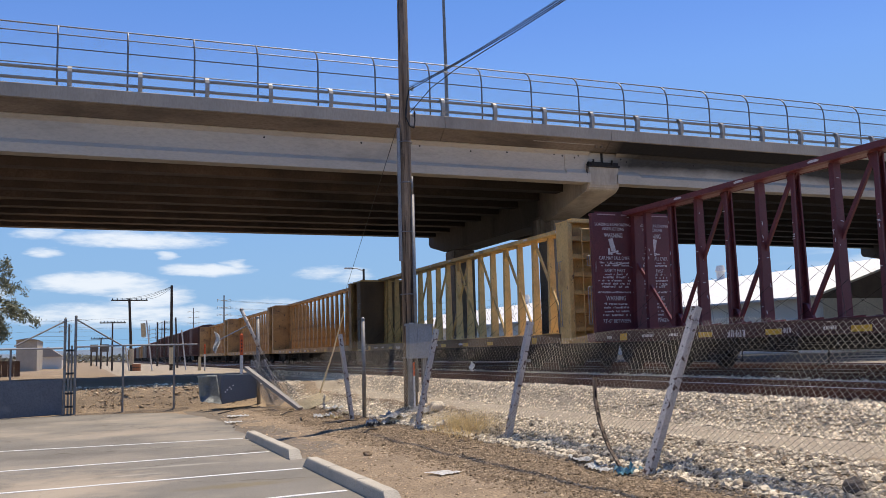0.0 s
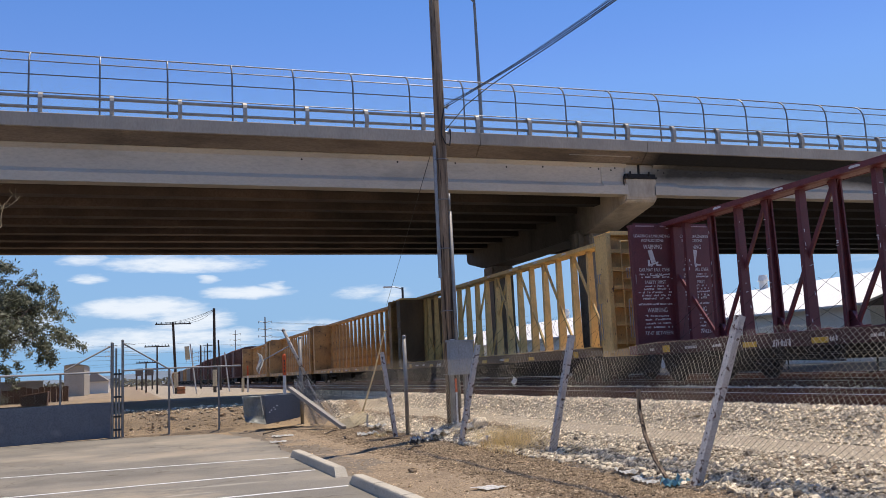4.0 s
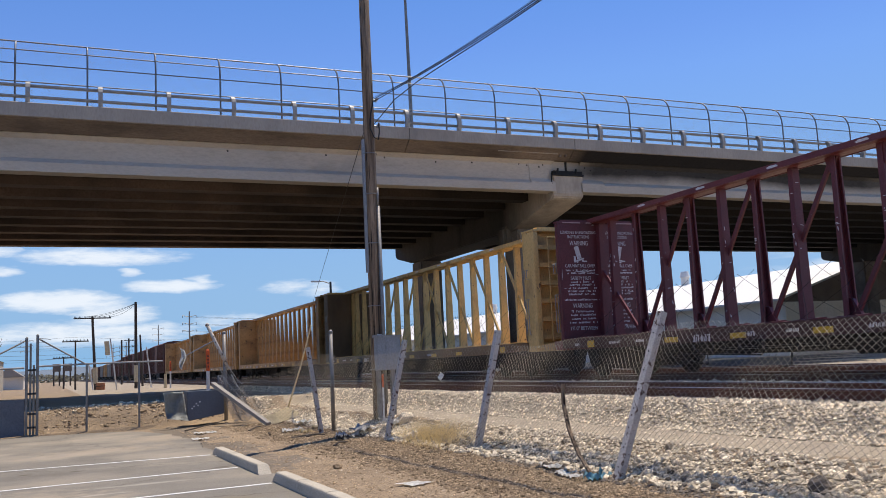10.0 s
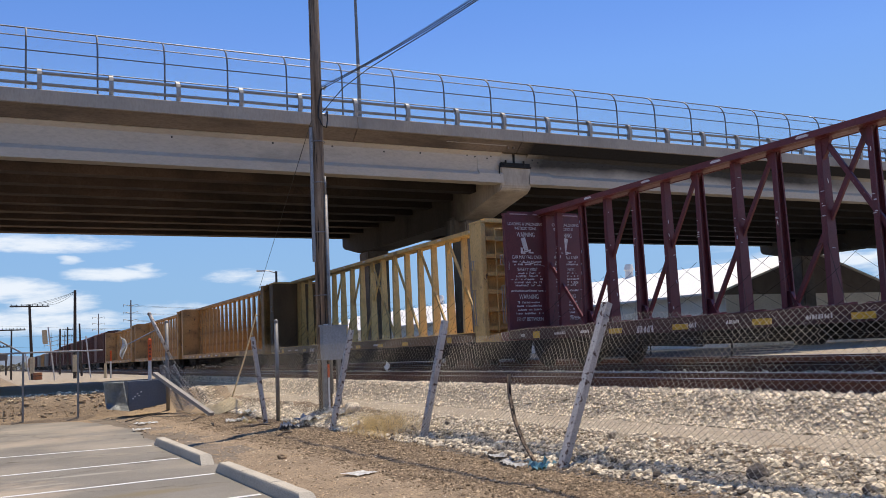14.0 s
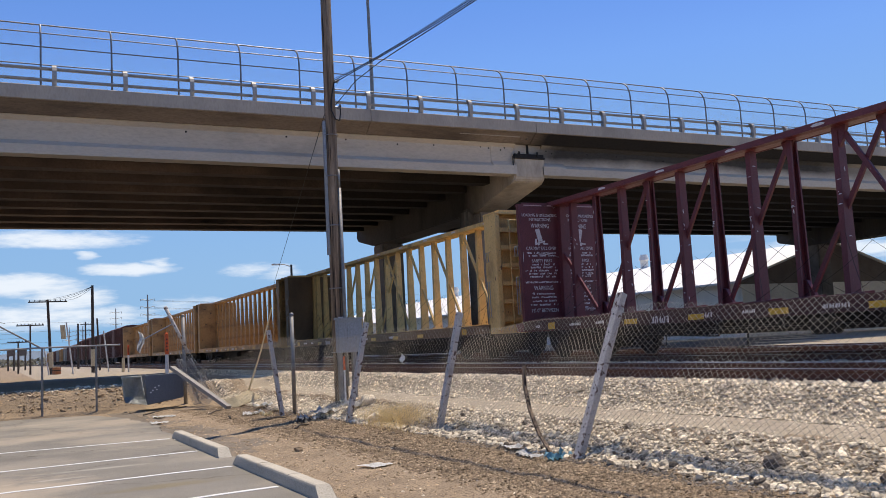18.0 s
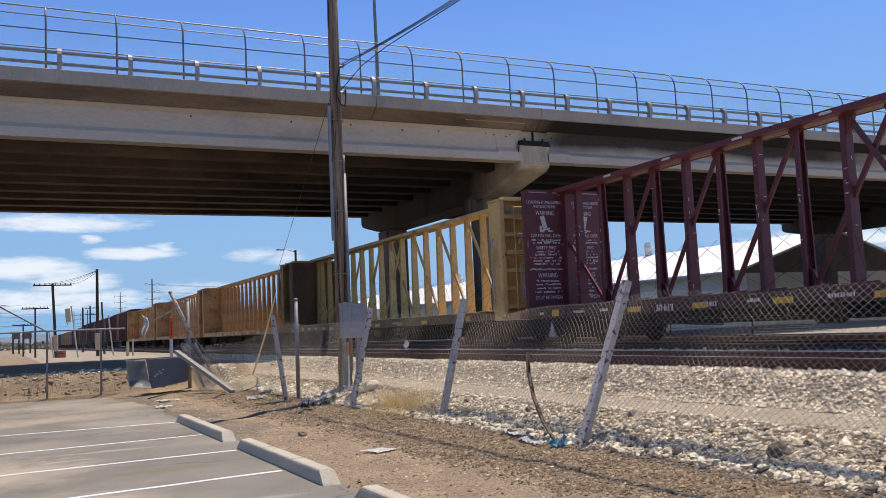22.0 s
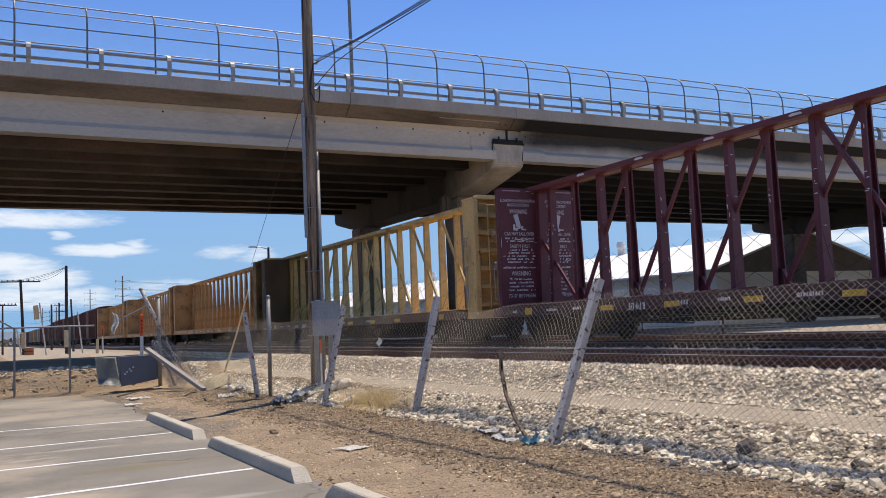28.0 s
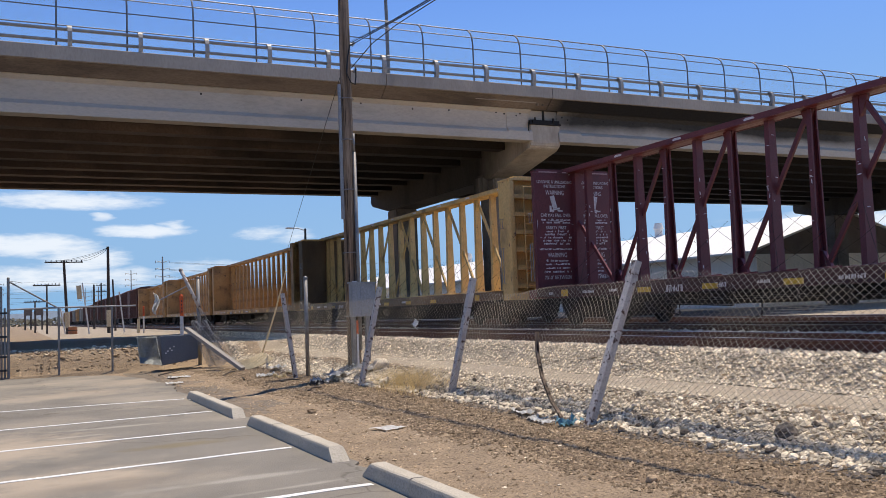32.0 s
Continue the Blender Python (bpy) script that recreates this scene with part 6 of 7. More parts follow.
# a bunched length of mesh that slid down the leaning pipe: wires crossing in two directions over a twisted strip
bm = bmesh.new()
for way in (-1, 1):
    for i in range(34):
        pts = []
        for k in range(15):
            v = k / 14
            u = (i / 34 + way * 0.75 * v) % 1.0
            if k and abs(u - last) > 0.5:
                if len(pts) > 1:
                    tube(bm, pts, 0.0035, 3)
                pts = []
            last = u
            fold = 0.12 * math.sin(u * 13 + v * 3)
            left, right = -0.42 + 0.42 * v ** 1.3, 0.06 + 0.66 * v
            pts.append((left + (right - left) * u, -1.0 + fold - 0.35 * v, 1.28 - 1.42 * v + 0.1 * u * v + 0.05 * math.sin(u * 9)))
        if len(pts) > 1:
            tube(bm, pts, 0.0035, 3)
part("bunched_mesh", bm, M["galv"], corner, "bunched dull wire mesh hanging to the ground")
bm = bmesh.new()
g = {}
for i in range(5):
    for j in range(9):
        u, v = i / 4, j / 8
        g[i, j] = bm.verts.new((-1.42 + 0.17 * u * (1 - 0.5 * v) + 0.06 * math.sin(5 * v), 0.0 - 0.3 * v + 0.09 * math.sin(8 * u + 3 * v), 2.26 - 0.62 * v - 0.1 * u))
for i in range(4):
    for j in range(8):
        bm.faces.new((g[i, j], g[i + 1, j], g[i + 1, j + 1], g[i, j + 1]))
bmesh.ops.solidify(bm, geom=bm.faces[:], thickness=0.01)
part("rag", bm, M["paper"], corner, "pale rag tied to the rail")


def marker(x, y, z, h, label):
    ob = thing("marker_post", label, "marker post", "marker posts", (x, y, z))
    bm = bmesh.new()
    tube(bm, [(0, 0, -0.1), (0, 0, h * 0.62)], 0.055, 12)
    part("stem", bm, M["white"], ob)
    bm = bmesh.new()
    tube(bm, [(0, 0, h * 0.62), (0, 0, h * 0.97)], 0.062, 12)
    tube(bm, [(0, 0, h * 0.97), (0, 0, h)], 0.062, 12, 0.03)
    part("sleeve", bm, M["orange"], ob, "bright orange warning sleeve")
    for k in range(4):
        bm = bmesh.new()
        box(bm, (-0.02, -0.068, h * (0.68 + 0.06 * k)), (0.02, -0.06, h * (0.71 + 0.06 * k)))
        part("print", bm, M["black"], ob)


marker(4.8, 30.3, 0.5, 1.9, "white marker post with an orange sleeve")
marker(7.75, 65.2, 0.72, 1.85, "white marker post with an orange sleeve")
stub = thing("wooden_stub", "short weathered wooden stub beside the track", "post", "", (7.54, 66.5, 0.7))
bm = bmesh.new()
tube(bm, [(0, 0, -0.1), (0.02, 0, 1.0)], 0.11, 10, 0.1)
part("stem", bm, M["card"], stub)


stick = thing("leaning_stick", "long thin weathered stick leaning behind the fence", "stick", "", (7.0, 28.4, 0.35))
bm = bmesh.new()
tube(bm, [(0, 0.1, 0), (0.02, -1.5, 1.25), (0, -3.0, 2.5)], 0.03, 8, 0.022)
part("shaft", bm, M["card"], stick)
pink = thing("survey_stake", "thin faded red and white stake by the pole", "stake", "", (6.85, 19.0, 0.15))
bm = bmesh.new()
box(bm, (-0.02, -0.012, -0.1), (0.02, 0.012, 0.95))
part("stem", bm, M["white"], pink)
bm = bmesh.new()
box(bm, (-0.022, -0.014, 0.95), (0.022, 0.014, 1.25))
part("tip", bm, M["orange"], pink)
bm = bmesh.new()
g = {}
for i in range(4):
    for j in range(6):
        u, v = i / 3, j / 5
        g[i, j] = bm.verts.new((6.44 + 0.04 * math.sin(7 * v), 14.75 + 0.16 * u - 0.1 * v, 1.42 - 0.22 * v + 0.05 * u))
for i in range(3):
    for j in range(5):
        bm.faces.new((g[i, j], g[i + 1, j], g[i + 1, j + 1], g[i, j + 1]))
bmesh.ops.solidify(bm, geom=bm.faces[:], thickness=0.006)
solid("rag", bm, M["paper"], "scrap of white rag caught in the wire mesh", "rag")

# ---- far utility poles ----
def far_pole(x, y, z, h, arms, lean=0.0, r=0.14, label="dark wooden utility pole beside the tracks"):
    ob = thing("utility_pole", label, "utility pole", "poles down the line", (x, y, z))
    bm = bmesh.new()
    tube(bm, [(0, 0, -0.3), (lean * 0.5, 0, h * 0.5), (lean, 0, h)], r, 10, r * 0.75)
    part("shaft", bm, M["bark"], ob)
    for az, aw in arms:
        bm = bmesh.new()
        f = az / h
        box(bm, (lean * f - aw / 2, -0.14, az - 0.045), (lean * f + aw / 2, -0.02, az + 0.045))
        arm = part("cross_arm", bm, M["bark"], ob)
        bm = bmesh.new()
        n = 8
        tube(bm, [(0, -0.08, az + 0.045), (0, -0.08, az + 0.16)], 0.035, 6)
        knob = mesh_of("insulator", bm, M["black"])
        for k in range(n):
            again("insulator", knob, arm, pose(lean * f - aw / 2 + 0.1 + (aw - 0.2) * k / (n - 1), 0, 0))
    return ob


far_pole(3.3, 75.0, 0.7, 5.75, [(5.6, 2.75)], -0.25, 0.125)
far_pole(2.0, 82.0, 0.7, 4.2, [(4.1, 2.1)], 0.0, 0.085)
far_pole(1.3, 98.0, 0.7, 3.2, [(3.1, 2.0)], 0.0, 0.09)
far_pole(5.95, 71.0, 0.7, 6.5, [], 0.0, 0.13)
far_pole(7.6, 84.0, 0.7, 4.6, [], -0.2, 0.1)
far_pole(8.2, 118.0, 0.7, 5.5, [], 0.0, 0.14)
far_pole(11.5, 150.0, 0.7, 7.0, [(6.6, 1.6), (5.6, 1.6)], 0.0, 0.15)


def steel_pole(x, y, h, r=0.3):
    ob = thing("transmission_pole", "tall grey steel transmission pole with davit arms", "utility pole", "transmission poles", (x, y, 0.5))
    bm = bmesh.new()
    tube(bm, [(0, 0, 0), (0, 0, h)], r, 10, r * 0.6)
    part("shaft", bm, M["galv_dull"], ob)
    for k in range(3):
        z = h - 1.6 - k * h * 0.11
        bm = bmesh.new()
        for s in (-1, 1):
            tube(bm, [(0, 0, z), (s * 1.9, 0, z + 0.45)], 0.1, 6, 0.05)
            tube(bm, [(s * 1.9, 0, z + 0.45), (s * 1.9, 0, z - 0.2)], 0.06, 6)
        part("davit_arm", bm, M["galv_dull"], ob)
    return ob


steel_pole(36.2, 260.0, 18.7)
steel_pole(35.2, 330.0, 18.9, 0.25)
steel_pole(22.2, 300.0, 12.1, 0.2)
steel_pole(18.3, 300.0, 11.8, 0.15)
steel_pole(-7.0, 330.0, 16.0, 0.25)
lines = thing("power_lines", "thin power lines strung across the horizon", "cable", "", (0, 0, 0))
for k in range(3):
    bm = bmesh.new()
    z = 17.6 - k * 2.05
    for s in (-1, 1):
        pts = []
        for (xa, ya), (xb, yb) in (((36.2, 260), (120, 262)),):
            seg = [(xa + (xb - xa) * f + s * 1.9, ya + (yb - ya) * f, z + 0.05 - 6 * f * (1 - f)) for f in [i / 12 for i in range(13)]]
            tube(bm, seg, 0.035, 4)
    part("line", bm, M["galv_dull"], lines)
for dz in (0.0, 1.4, 2.6):
    bm = bmesh.new()
    tube(bm, [(-60 + 13 * i, 230 + 3 * i, 7.0 + dz * 2.0 - 1.2 * math.sin(math.pi * (i % 5) / 5)) for i in range(9)], 0.025, 4)
    part("line", bm, M["galv_dull"], lines)
for s in (-1, -0.4, 0.3, 1):
    bm = bmesh.new()
    pts = [(3.05 + s * 1.25 + (5.95 - 3.05 - s * 1.2) * f, 75 - 4 * f, 6.4 + 0.7 * f - 1.0 * f * (1 - f)) for f in [i / 8 for i in range(9)]]
    tube(bm, pts, 0.012, 4)
    part("line", bm, M["cable"], lines)

# signal post with a long yellow-grey board
sig = thing("trackside_sign", "leaning white post with a narrow yellowed board", "sign", "", (4.5, 69.5, 0.7))
bm = bmesh.new()
tube(bm, [(0, 0, -0.1), (-0.45, 0, 3.75)], 0.05, 8)
part("post", bm, M["white"], sig)
bm = bmesh.new()
box(bm, (-0.62, -0.09, 2.6), (-0.28, -0.05, 3.6), Matrix.Rotation(radians(-4), 4, "Y"))
part("board", bm, M["card"], sig)
# white stake and cone by the poles
for x, y, h in ((7.0, 71.5, 3.1), (3.0, 74.0, 2.0)):
    ob = thing("white_stake", "thin leaning white stake beside the track", "stake", "", (x, y, 0.7))
    bm = bmesh.new()
    tube(bm, [(0.1, 0, -0.1), (-0.25, 0, h)], 0.05, 8)
    part("stem", bm, M["white"], ob)
drum = thing("barrel", "low orange-brown barrel at the foot of a pole", "barrel", "", (3.6, 73.9, 0.68))
bm = bmesh.new()
tube(bm, [(0, 0, 0), (0, 0, 0.1), (0, 0, 0.5), (0, 0, 0.58)], 0.32, 14)
part("drum", bm, M["rust_orange"], drum)
bm = bmesh.new()
tube(bm, [(0, 0, 0.3), (0, 0, 0.36)], 0.335, 14)
part("hoop", bm, M["tie"], drum)
for x, y in ((3.27, 74.97), (5.95, 70.97)):
    ob = thing("pole_guard", "yellowed plastic guard strapped round a pole foot", "pole guard", "", (x, y, 0.7))
    bm = bmesh.new()
    tube(bm, [(0, 0, 0.5), (0, 0, 1.75)], 0.165, 12)
    part("sleeve", bm, M["card"], ob)
# billboards far down the line
for x, y, z, w, h in ((1.0, 150, 2.9, 1.15, 1.15), (2.5, 150, 2.9, 1.3, 1.15)):
    ob = thing("billboard", "small dark billboard seen from behind on posts", "billboard", "", (x, y, 0.6))
    bm = bmesh.new()
    box(bm, (-w / 2, -0.1, z - h / 2), (w / 2, 0.1, z + h / 2))
    part("panel", bm, M["shade_wall"], ob)
    for s in (-1, 1):
        bm = bmesh.new()
        tube(bm, [(s * w * 0.35, 0.2, 0), (s * w * 0.35, 0.2, z + h / 2)], 0.12, 8)
        part("post", bm, M["bark"], ob)

# street lamp past the train
sl = thing("street_lamp", "dark street lamp with a short arm beyond the train", "street lamp", "", (27.0, 90.0, 0.6))
bm = bmesh.new()
tube(bm, [(0, 0, 0), (0, 0, 9.9)], 0.15, 8, 0.12)
part("mast", bm, M["black"], sl)
bm = bmesh.new()
tube(bm, [(0, 0, 9.7), (-0.8, 0, 9.95), (-1.2, 0, 9.95)], 0.05, 6)
part("arm", bm, M["galv"], sl)
bm = bmesh.new()
box(bm, (-2.1, -0.18, 9.86), (-1.15, 0.18, 10.02))
soften(bm, 0.05, 2)
part("lamp_head", bm, M["white"], sl)

# ---- long white-roofed shed beyond the train ----
shed = thing("warehouse", "long cream warehouse with a bright white gabled roof", "building", "", (54.0, 0, 0.6))
GYN, GYF, EAVE, RIDGE, HALF = 54.4, 162.0, 4.78, 7.97, 10.6
bm = bmesh.new()
box(bm, (0, GYN, 0), (0.3, GYF, EAVE))
wall = part("wall", bm, M["stucco"], shed, "cream stucco side wall")
# gable: roof overhang's shade put into a darker colour than the wall
bm = bmesh.new()
slab(bm, [(0, 4.43), (2 * HALF, 4.43), (2 * HALF, EAVE), (HALF, RIDGE), (0, EAVE)], GYN - 0.25, GYN + 0.05, "y")
part("gable_board", bm, M["shade_wall"], shed, "boarded gable, its shade painted dark brown")
bm = bmesh.new()
box(bm, (0, GYN - 0.2, 0), (2 * HALF, GYN + 0.05, 4.428))
part("end_wall", bm, M["stucco"], shed, "cream end wall")
bm = bmesh.new()
slab(bm, [(-0.9, EAVE - 0.28), (HALF, RIDGE + 0.03), (HALF, RIDGE + 0.2), (-0.9, EAVE - 0.1)], GYN - 0.42, GYF, "y")
slab(bm, [(2 * HALF + 0.9, EAVE - 0.28), (2 * HALF + 0.9, EAVE - 0.1), (HALF, RIDGE + 0.2), (HALF, RIDGE + 0.03)], GYN - 0.42, GYF, "y")
part("roof", bm, M["roof"], shed, "white metal roof")
for k in range(9):
    y = GYN + 4 + k * 10
    bm = bmesh.new()
    box(bm, (-0.06, y - 1.6, 0.1), (-0.003, y + 1.6, 3.0))
    part("loading_door", bm, M["roof"], shed, "pale roll-up door")
for y in (79.2, 126.0):
    bm = bmesh.new()
    tube(bm, [(HALF, y, 7.8), (HALF, y, 8.95)], 0.44, 14)
    tube(bm, [(HALF, y, 8.95), (HALF, y, 9.1), (HALF, y, 9.38), (HALF, y, 9.6)], 0.6, 16, 0.4)
    part("roof_vent", bm, M["roof"], shed, "round turbine roof vent")
# ---- houses and walls beyond the gate ----
def house(x, y, w, d, h, rh, wallm, label):
    ob = thing("house", label, "house", "", (x, y, 0.5))
    bm = bmesh.new()
    box(bm, (-w / 2, -d / 2, 0), (w / 2, d / 2, h))
    wl_ = part("wall", bm, wallm, ob)
    bm = bmesh.new()
    slab(bm, [(-w / 2 - 0.12, h), (w / 2 + 0.12, h), (0, h + rh)], -d / 2 - 0.3, d / 2 + 0.3, "y")
    part("roof", bm, M["block"], ob)
    for s in (-1, 1) if w > 5 else ():
        bm = bmesh.new()
        box(bm, (s * w / 4 - 0.35, -d / 2 - 0.03, h * 0.35), (s * w / 4 + 0.35, -d / 2 + 0.02, h * 0.75))
        part("window", bm, M["glass"], ob)
    return ob


house(-5.6, 104, 1.9, 12, 3.3, 0.2, M["kerb"], "narrow pale grey shed with a flat gable")
house(-4.5, 125, 3.2, 10, 1.7, 1.2, M["stucco"], "low tan house with a pitched roof")
bin_ = thing("waste_bin", "red-brown steel bin standing on the soil", "bin", "", (-4.95, 52.4, 0.68))
bm = bmesh.new()
slab(bm, [(-0.62, 0), (0.62, 0), (0.68, 0.78), (-0.68, 0.6)], -0.5, 0.5, "y")
soften(bm, 0.02)
part("body", bm, M["plank"], bin_)
for x in (-0.36, 0.0, 0.36):
    bm = bmesh.new()
    box(bm, (x - 0.03, -0.55, 0.03), (x + 0.03, -0.5, 0.58))
    part("rib", bm, M["plank"], bin_)
yard_wall = thing("yard_wall", "tan earth-coloured block wall behind the tree", "wall", "", (0, 68, 0.5))
bm = bmesh.new()
box(bm, (-24, 0, 0), (-5.9, 0.2, 1.6))
part("wall_face", bm, M["block"], yard_wall)
bm = bmesh.new()
box(bm, (-24.05, -0.03, 1.602), (-5.85, 0.23, 1.68))
part("coping", bm, M["kerb"], yard_wall)
wallob = thing("board_fence", "weathered brown board fence behind the yard", "fence", "", (0, 63.5, 0.65))
bm = bmesh.new()
box(bm, (0, -0.1, 0), (0.34, 0.02, 1.1))
plank_me = mesh_of("plank", bm, M["plank"])
for k in range(24):
    again("plank", plank_me, wallob, pose(-12.6 + k * 0.36, 0, random.uniform(-0.16, 0.02)))

# ---- feathery tree behind the overpass ----
def tree(x, y, z, lengths, radius, n_leaf, seed, label, leaf_size=0.08):
    rnd = random.Random(seed)
    ob = thing("tree", label, "tree", "", (x, y, z))
    bm = bmesh.new()
    tips = []
    deep = len(lengths) - 1

    def grow(p, d, r, depth):
        ln = lengths[depth] * rnd.uniform(0.75, 1.25)
        pts, q, dd = [p], p.copy(), d.copy()
        for _ in range(4):
            droop = -0.14 if depth >= deep - 1 else 0.04
            dd = (dd + Vector((rnd.uniform(-0.24, 0.24), rnd.uniform(-0.24, 0.24), rnd.uniform(-0.12, 0.12) + droop))).normalized()
            q = q + dd * ln / 4
            pts.append(q.copy())
        tube(bm, pts, r, 8 if depth < 2 else 4, r * 0.6, False)
        if depth == deep:
            tips.extend(pts[1:])
            return
        for k in range(5 if depth == 0 else 4):
            a = rnd.uniform(0, 2 * math.pi) if depth else k * 1.257 + 0.4
            side = Vector((math.cos(a), math.sin(a), rnd.uniform(-0.55, 0.6)))
            grow(pts[4] if depth == 0 else pts[rnd.choice((2, 3, 4, 4))], (dd * 0.75 + side * 0.9).normalized(), r * 0.52, depth + 1)

    grow(Vector((0, 0, -0.2)), Vector((0.22, 0, 1)), radius, 0)
    part("trunk", bm, M["bark"], ob, "", True)
    vs, fs = [], []
    sprays = rnd.sample(tips, int(len(tips) * 0.62))
    for _ in range(n_leaf):
        c = rnd.choice(sprays) + Vector((rnd.gauss(0, 0.15), rnd.gauss(0, 0.15), rnd.gauss(-0.08, 0.17)))
        a = Vector((rnd.gauss(0, 1), rnd.gauss(0, 1), rnd.gauss(-0.5, 0.9))).normalized()
        b = a.orthogonal().normalized()
        s = leaf_size * rnd.uniform(0.6, 1.4)
        i = len(vs)
        vs += [tuple(c - a * s), tuple(c + b * s * 0.36), tuple(c + a * s), tuple(c - b * s * 0.36)]
        fs.append((i, i + 1, i + 2, i + 3))
    cr = new("crown", raw_mesh("crown", vs, fs, M["leaf"]))
    cr.parent = ob
    cr["kind"] = "stuff"
    return ob


tree(-10.5, 64.0, 0.6, (3.1, 3.5, 2.8, 2.0, 1.25), 0.24, 32000, 11, "feathery olive-green tree beyond the gate", 0.115)
tree(-12.5, 70.0, 0.6, (3.0, 2.8, 2.3, 1.8, 1.2), 0.22, 24000, 8, "feathery olive-green tree beyond the gate", 0.115)


# grey-green scrub behind the gate leaf
def shrub(x, y, r, seed):
    rnd = random.Random(seed)
    ob = thing("shrub", "low dusty grey-green shrub behind the gate", "shrub", "shrubs behind the gate", (x, y, 0.55))
    bm = bmesh.new()
    vs, fs = [], []
    for k in range(26):
        a, e = rnd.uniform(0, 6.283), rnd.uniform(0.5, 1.4)
        tip = Vector((math.cos(a) * math.cos(e), math.sin(a) * math.cos(e), math.sin(e) * 0.9)) * r * rnd.uniform(0.7, 1.15)
        tube(bm, [(0, 0, -0.05), tuple(tip * 0.5 + Vector((0, 0, 0.1))), tuple(tip)], 0.02, 4, 0.006)
        for j in range(90):
            c = tip * rnd.uniform(0.35, 1.05) + Vector((rnd.gauss(0, 0.12), rnd.gauss(0, 0.12), rnd.gauss(0, 0.1)))
            d = Vector((rnd.gauss(0, 1), rnd.gauss(0, 1), rnd.gauss(0, 1))).normalized()
            b = d.orthogonal().normalized()
            i = len(vs)
            vs += [tuple(c - d * 0.06), tuple(c + b * 0.025), tuple(c + d * 0.06), tuple(c - b * 0.025)]
            fs.append((i, i + 1, i + 2, i + 3))
    part("stem", bm, M["bark"], ob)
    cr = new("foliage", raw_mesh("foliage", vs, fs, M["scrub"]))
    cr.parent = ob
    cr["kind"] = "stuff"


for k, (x, y, r) in enumerate(((-8.2, 62, 1.1), (-9.6, 63, 1.2), (-11.5, 66, 1.4), (-13.5, 65, 1.5))):
    shrub(x, y, r, 30 + k)


# bare twiggy tree standing just outside the lot
def bare_tree(x, y, z, h, seed, label):
    rnd = random.Random(seed)
    ob = thing("bare_tree", label, "tree", "", (x, y, z))
    bm = bmesh.new()

    def grow(p, d, ln, r, depth):
        pts, q, dd = [p], p.copy(), d.copy()
        for _ in range(4):
            dd = (dd + Vector((rnd.uniform(-0.3, 0.3), rnd.uniform(-0.3, 0.3), rnd.uniform(-0.12, 0.12)))).normalized()
            q = q + dd * ln / 4
            pts.append(q.copy())
        tube(bm, pts, r, 6, r * 0.6, False)
        if depth < 5:
            for k in range(2 if depth else 5):
                a = rnd.uniform(0, 2 * math.pi)
                side = Vector((math.cos(a), math.sin(a), rnd.uniform(-0.3, 0.5)))
                grow(pts[rnd.choice((2, 3, 4))], (dd * 0.6 + side * 0.8).normalized(), ln * rnd.uniform(0.55, 0.72), r * 0.5, depth + 1)

    grow(Vector((0, 0, -0.2)), Vector((0.05, 0, 1)), h * 0.55, 0.09, 0)
    part("trunk", bm, M["card"], ob, "pale leafless branches", True)


bare_tree(-5.0, 24.0, 0.0, 8.5, 3, "pale leafless tree at the edge of the lot")


# ---- distance: a low line of trees and sheds, and hazy hills ----
rnd = random.Random(44)
vs, fs = [], []
for k in range(5200):
    cx = rnd.uniform(-260, 40)
    cy = 420 + 30 * rnd.random()
    top = 3.2 + 2.2 * noise.noise((cx * 0.06, 0, 2)) + 1.2 * noise.noise((cx * 0.3, 0, 5))
    c = Vector((cx, cy, 0.4 + max(0.5, top) * rnd.random() ** 0.7))
    d = Vector((rnd.gauss(0, 1), rnd.gauss(0, 1), rnd.gauss(0, 1))).normalized()
    b = d.orthogonal().normalized()
    i = len(vs)
    vs += [tuple(c - d * 0.9), tuple(c + b * 0.6), tuple(c + d * 0.9), tuple(c - b * 0.6)]
    fs.append((i, i + 1, i + 2, i + 3))
tagged(new("far_trees", raw_mesh("far_trees", vs, fs, M["far_scrub"])), "low dusty line of trees on the horizon", "trees", "", "stuff")
bm = bmesh.new()
n = 70
low, high, back = [], [], []
for k in range(n + 1):
    x = -1400 + 2400 * k / n
    h = 14 + 30 * max(0.0, noise.noise((x * 0.0028, 3, 0)) + 0.35) + 8 * noise.noise((x * 0.012, 1, 0))
    low.append(bm.verts.new((x, 2040, -2)))
    high.append(bm.verts.new((x, 2100, max(6.0, h))))
    back.append(bm.verts.new((x, 2190, -2)))
for k in range(n):
    bm.faces.new((low[k], low[k + 1], high[k + 1], high[k]))
    bm.faces.new((high[k], high[k + 1], back[k + 1], back[k]))
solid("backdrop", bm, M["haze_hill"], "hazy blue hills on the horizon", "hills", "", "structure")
# ---- loose stone, gravel and litter ----
def rock_points(rnd, bumps=0.4):
    t = (1 + 5 ** 0.5) / 2
    pts = [(-1, t, 0), (1, t, 0), (-1, -t, 0), (1, -t, 0), (0, -1, t), (0, 1, t), (0, -1, -t), (0, 1, -t), (t, 0, -1), (t, 0, 1), (-t, 0, -1), (-t, 0, 1)]
    return [Vector(p).normalized() * rnd.uniform(1 - bumps, 1 + bumps) for p in pts]


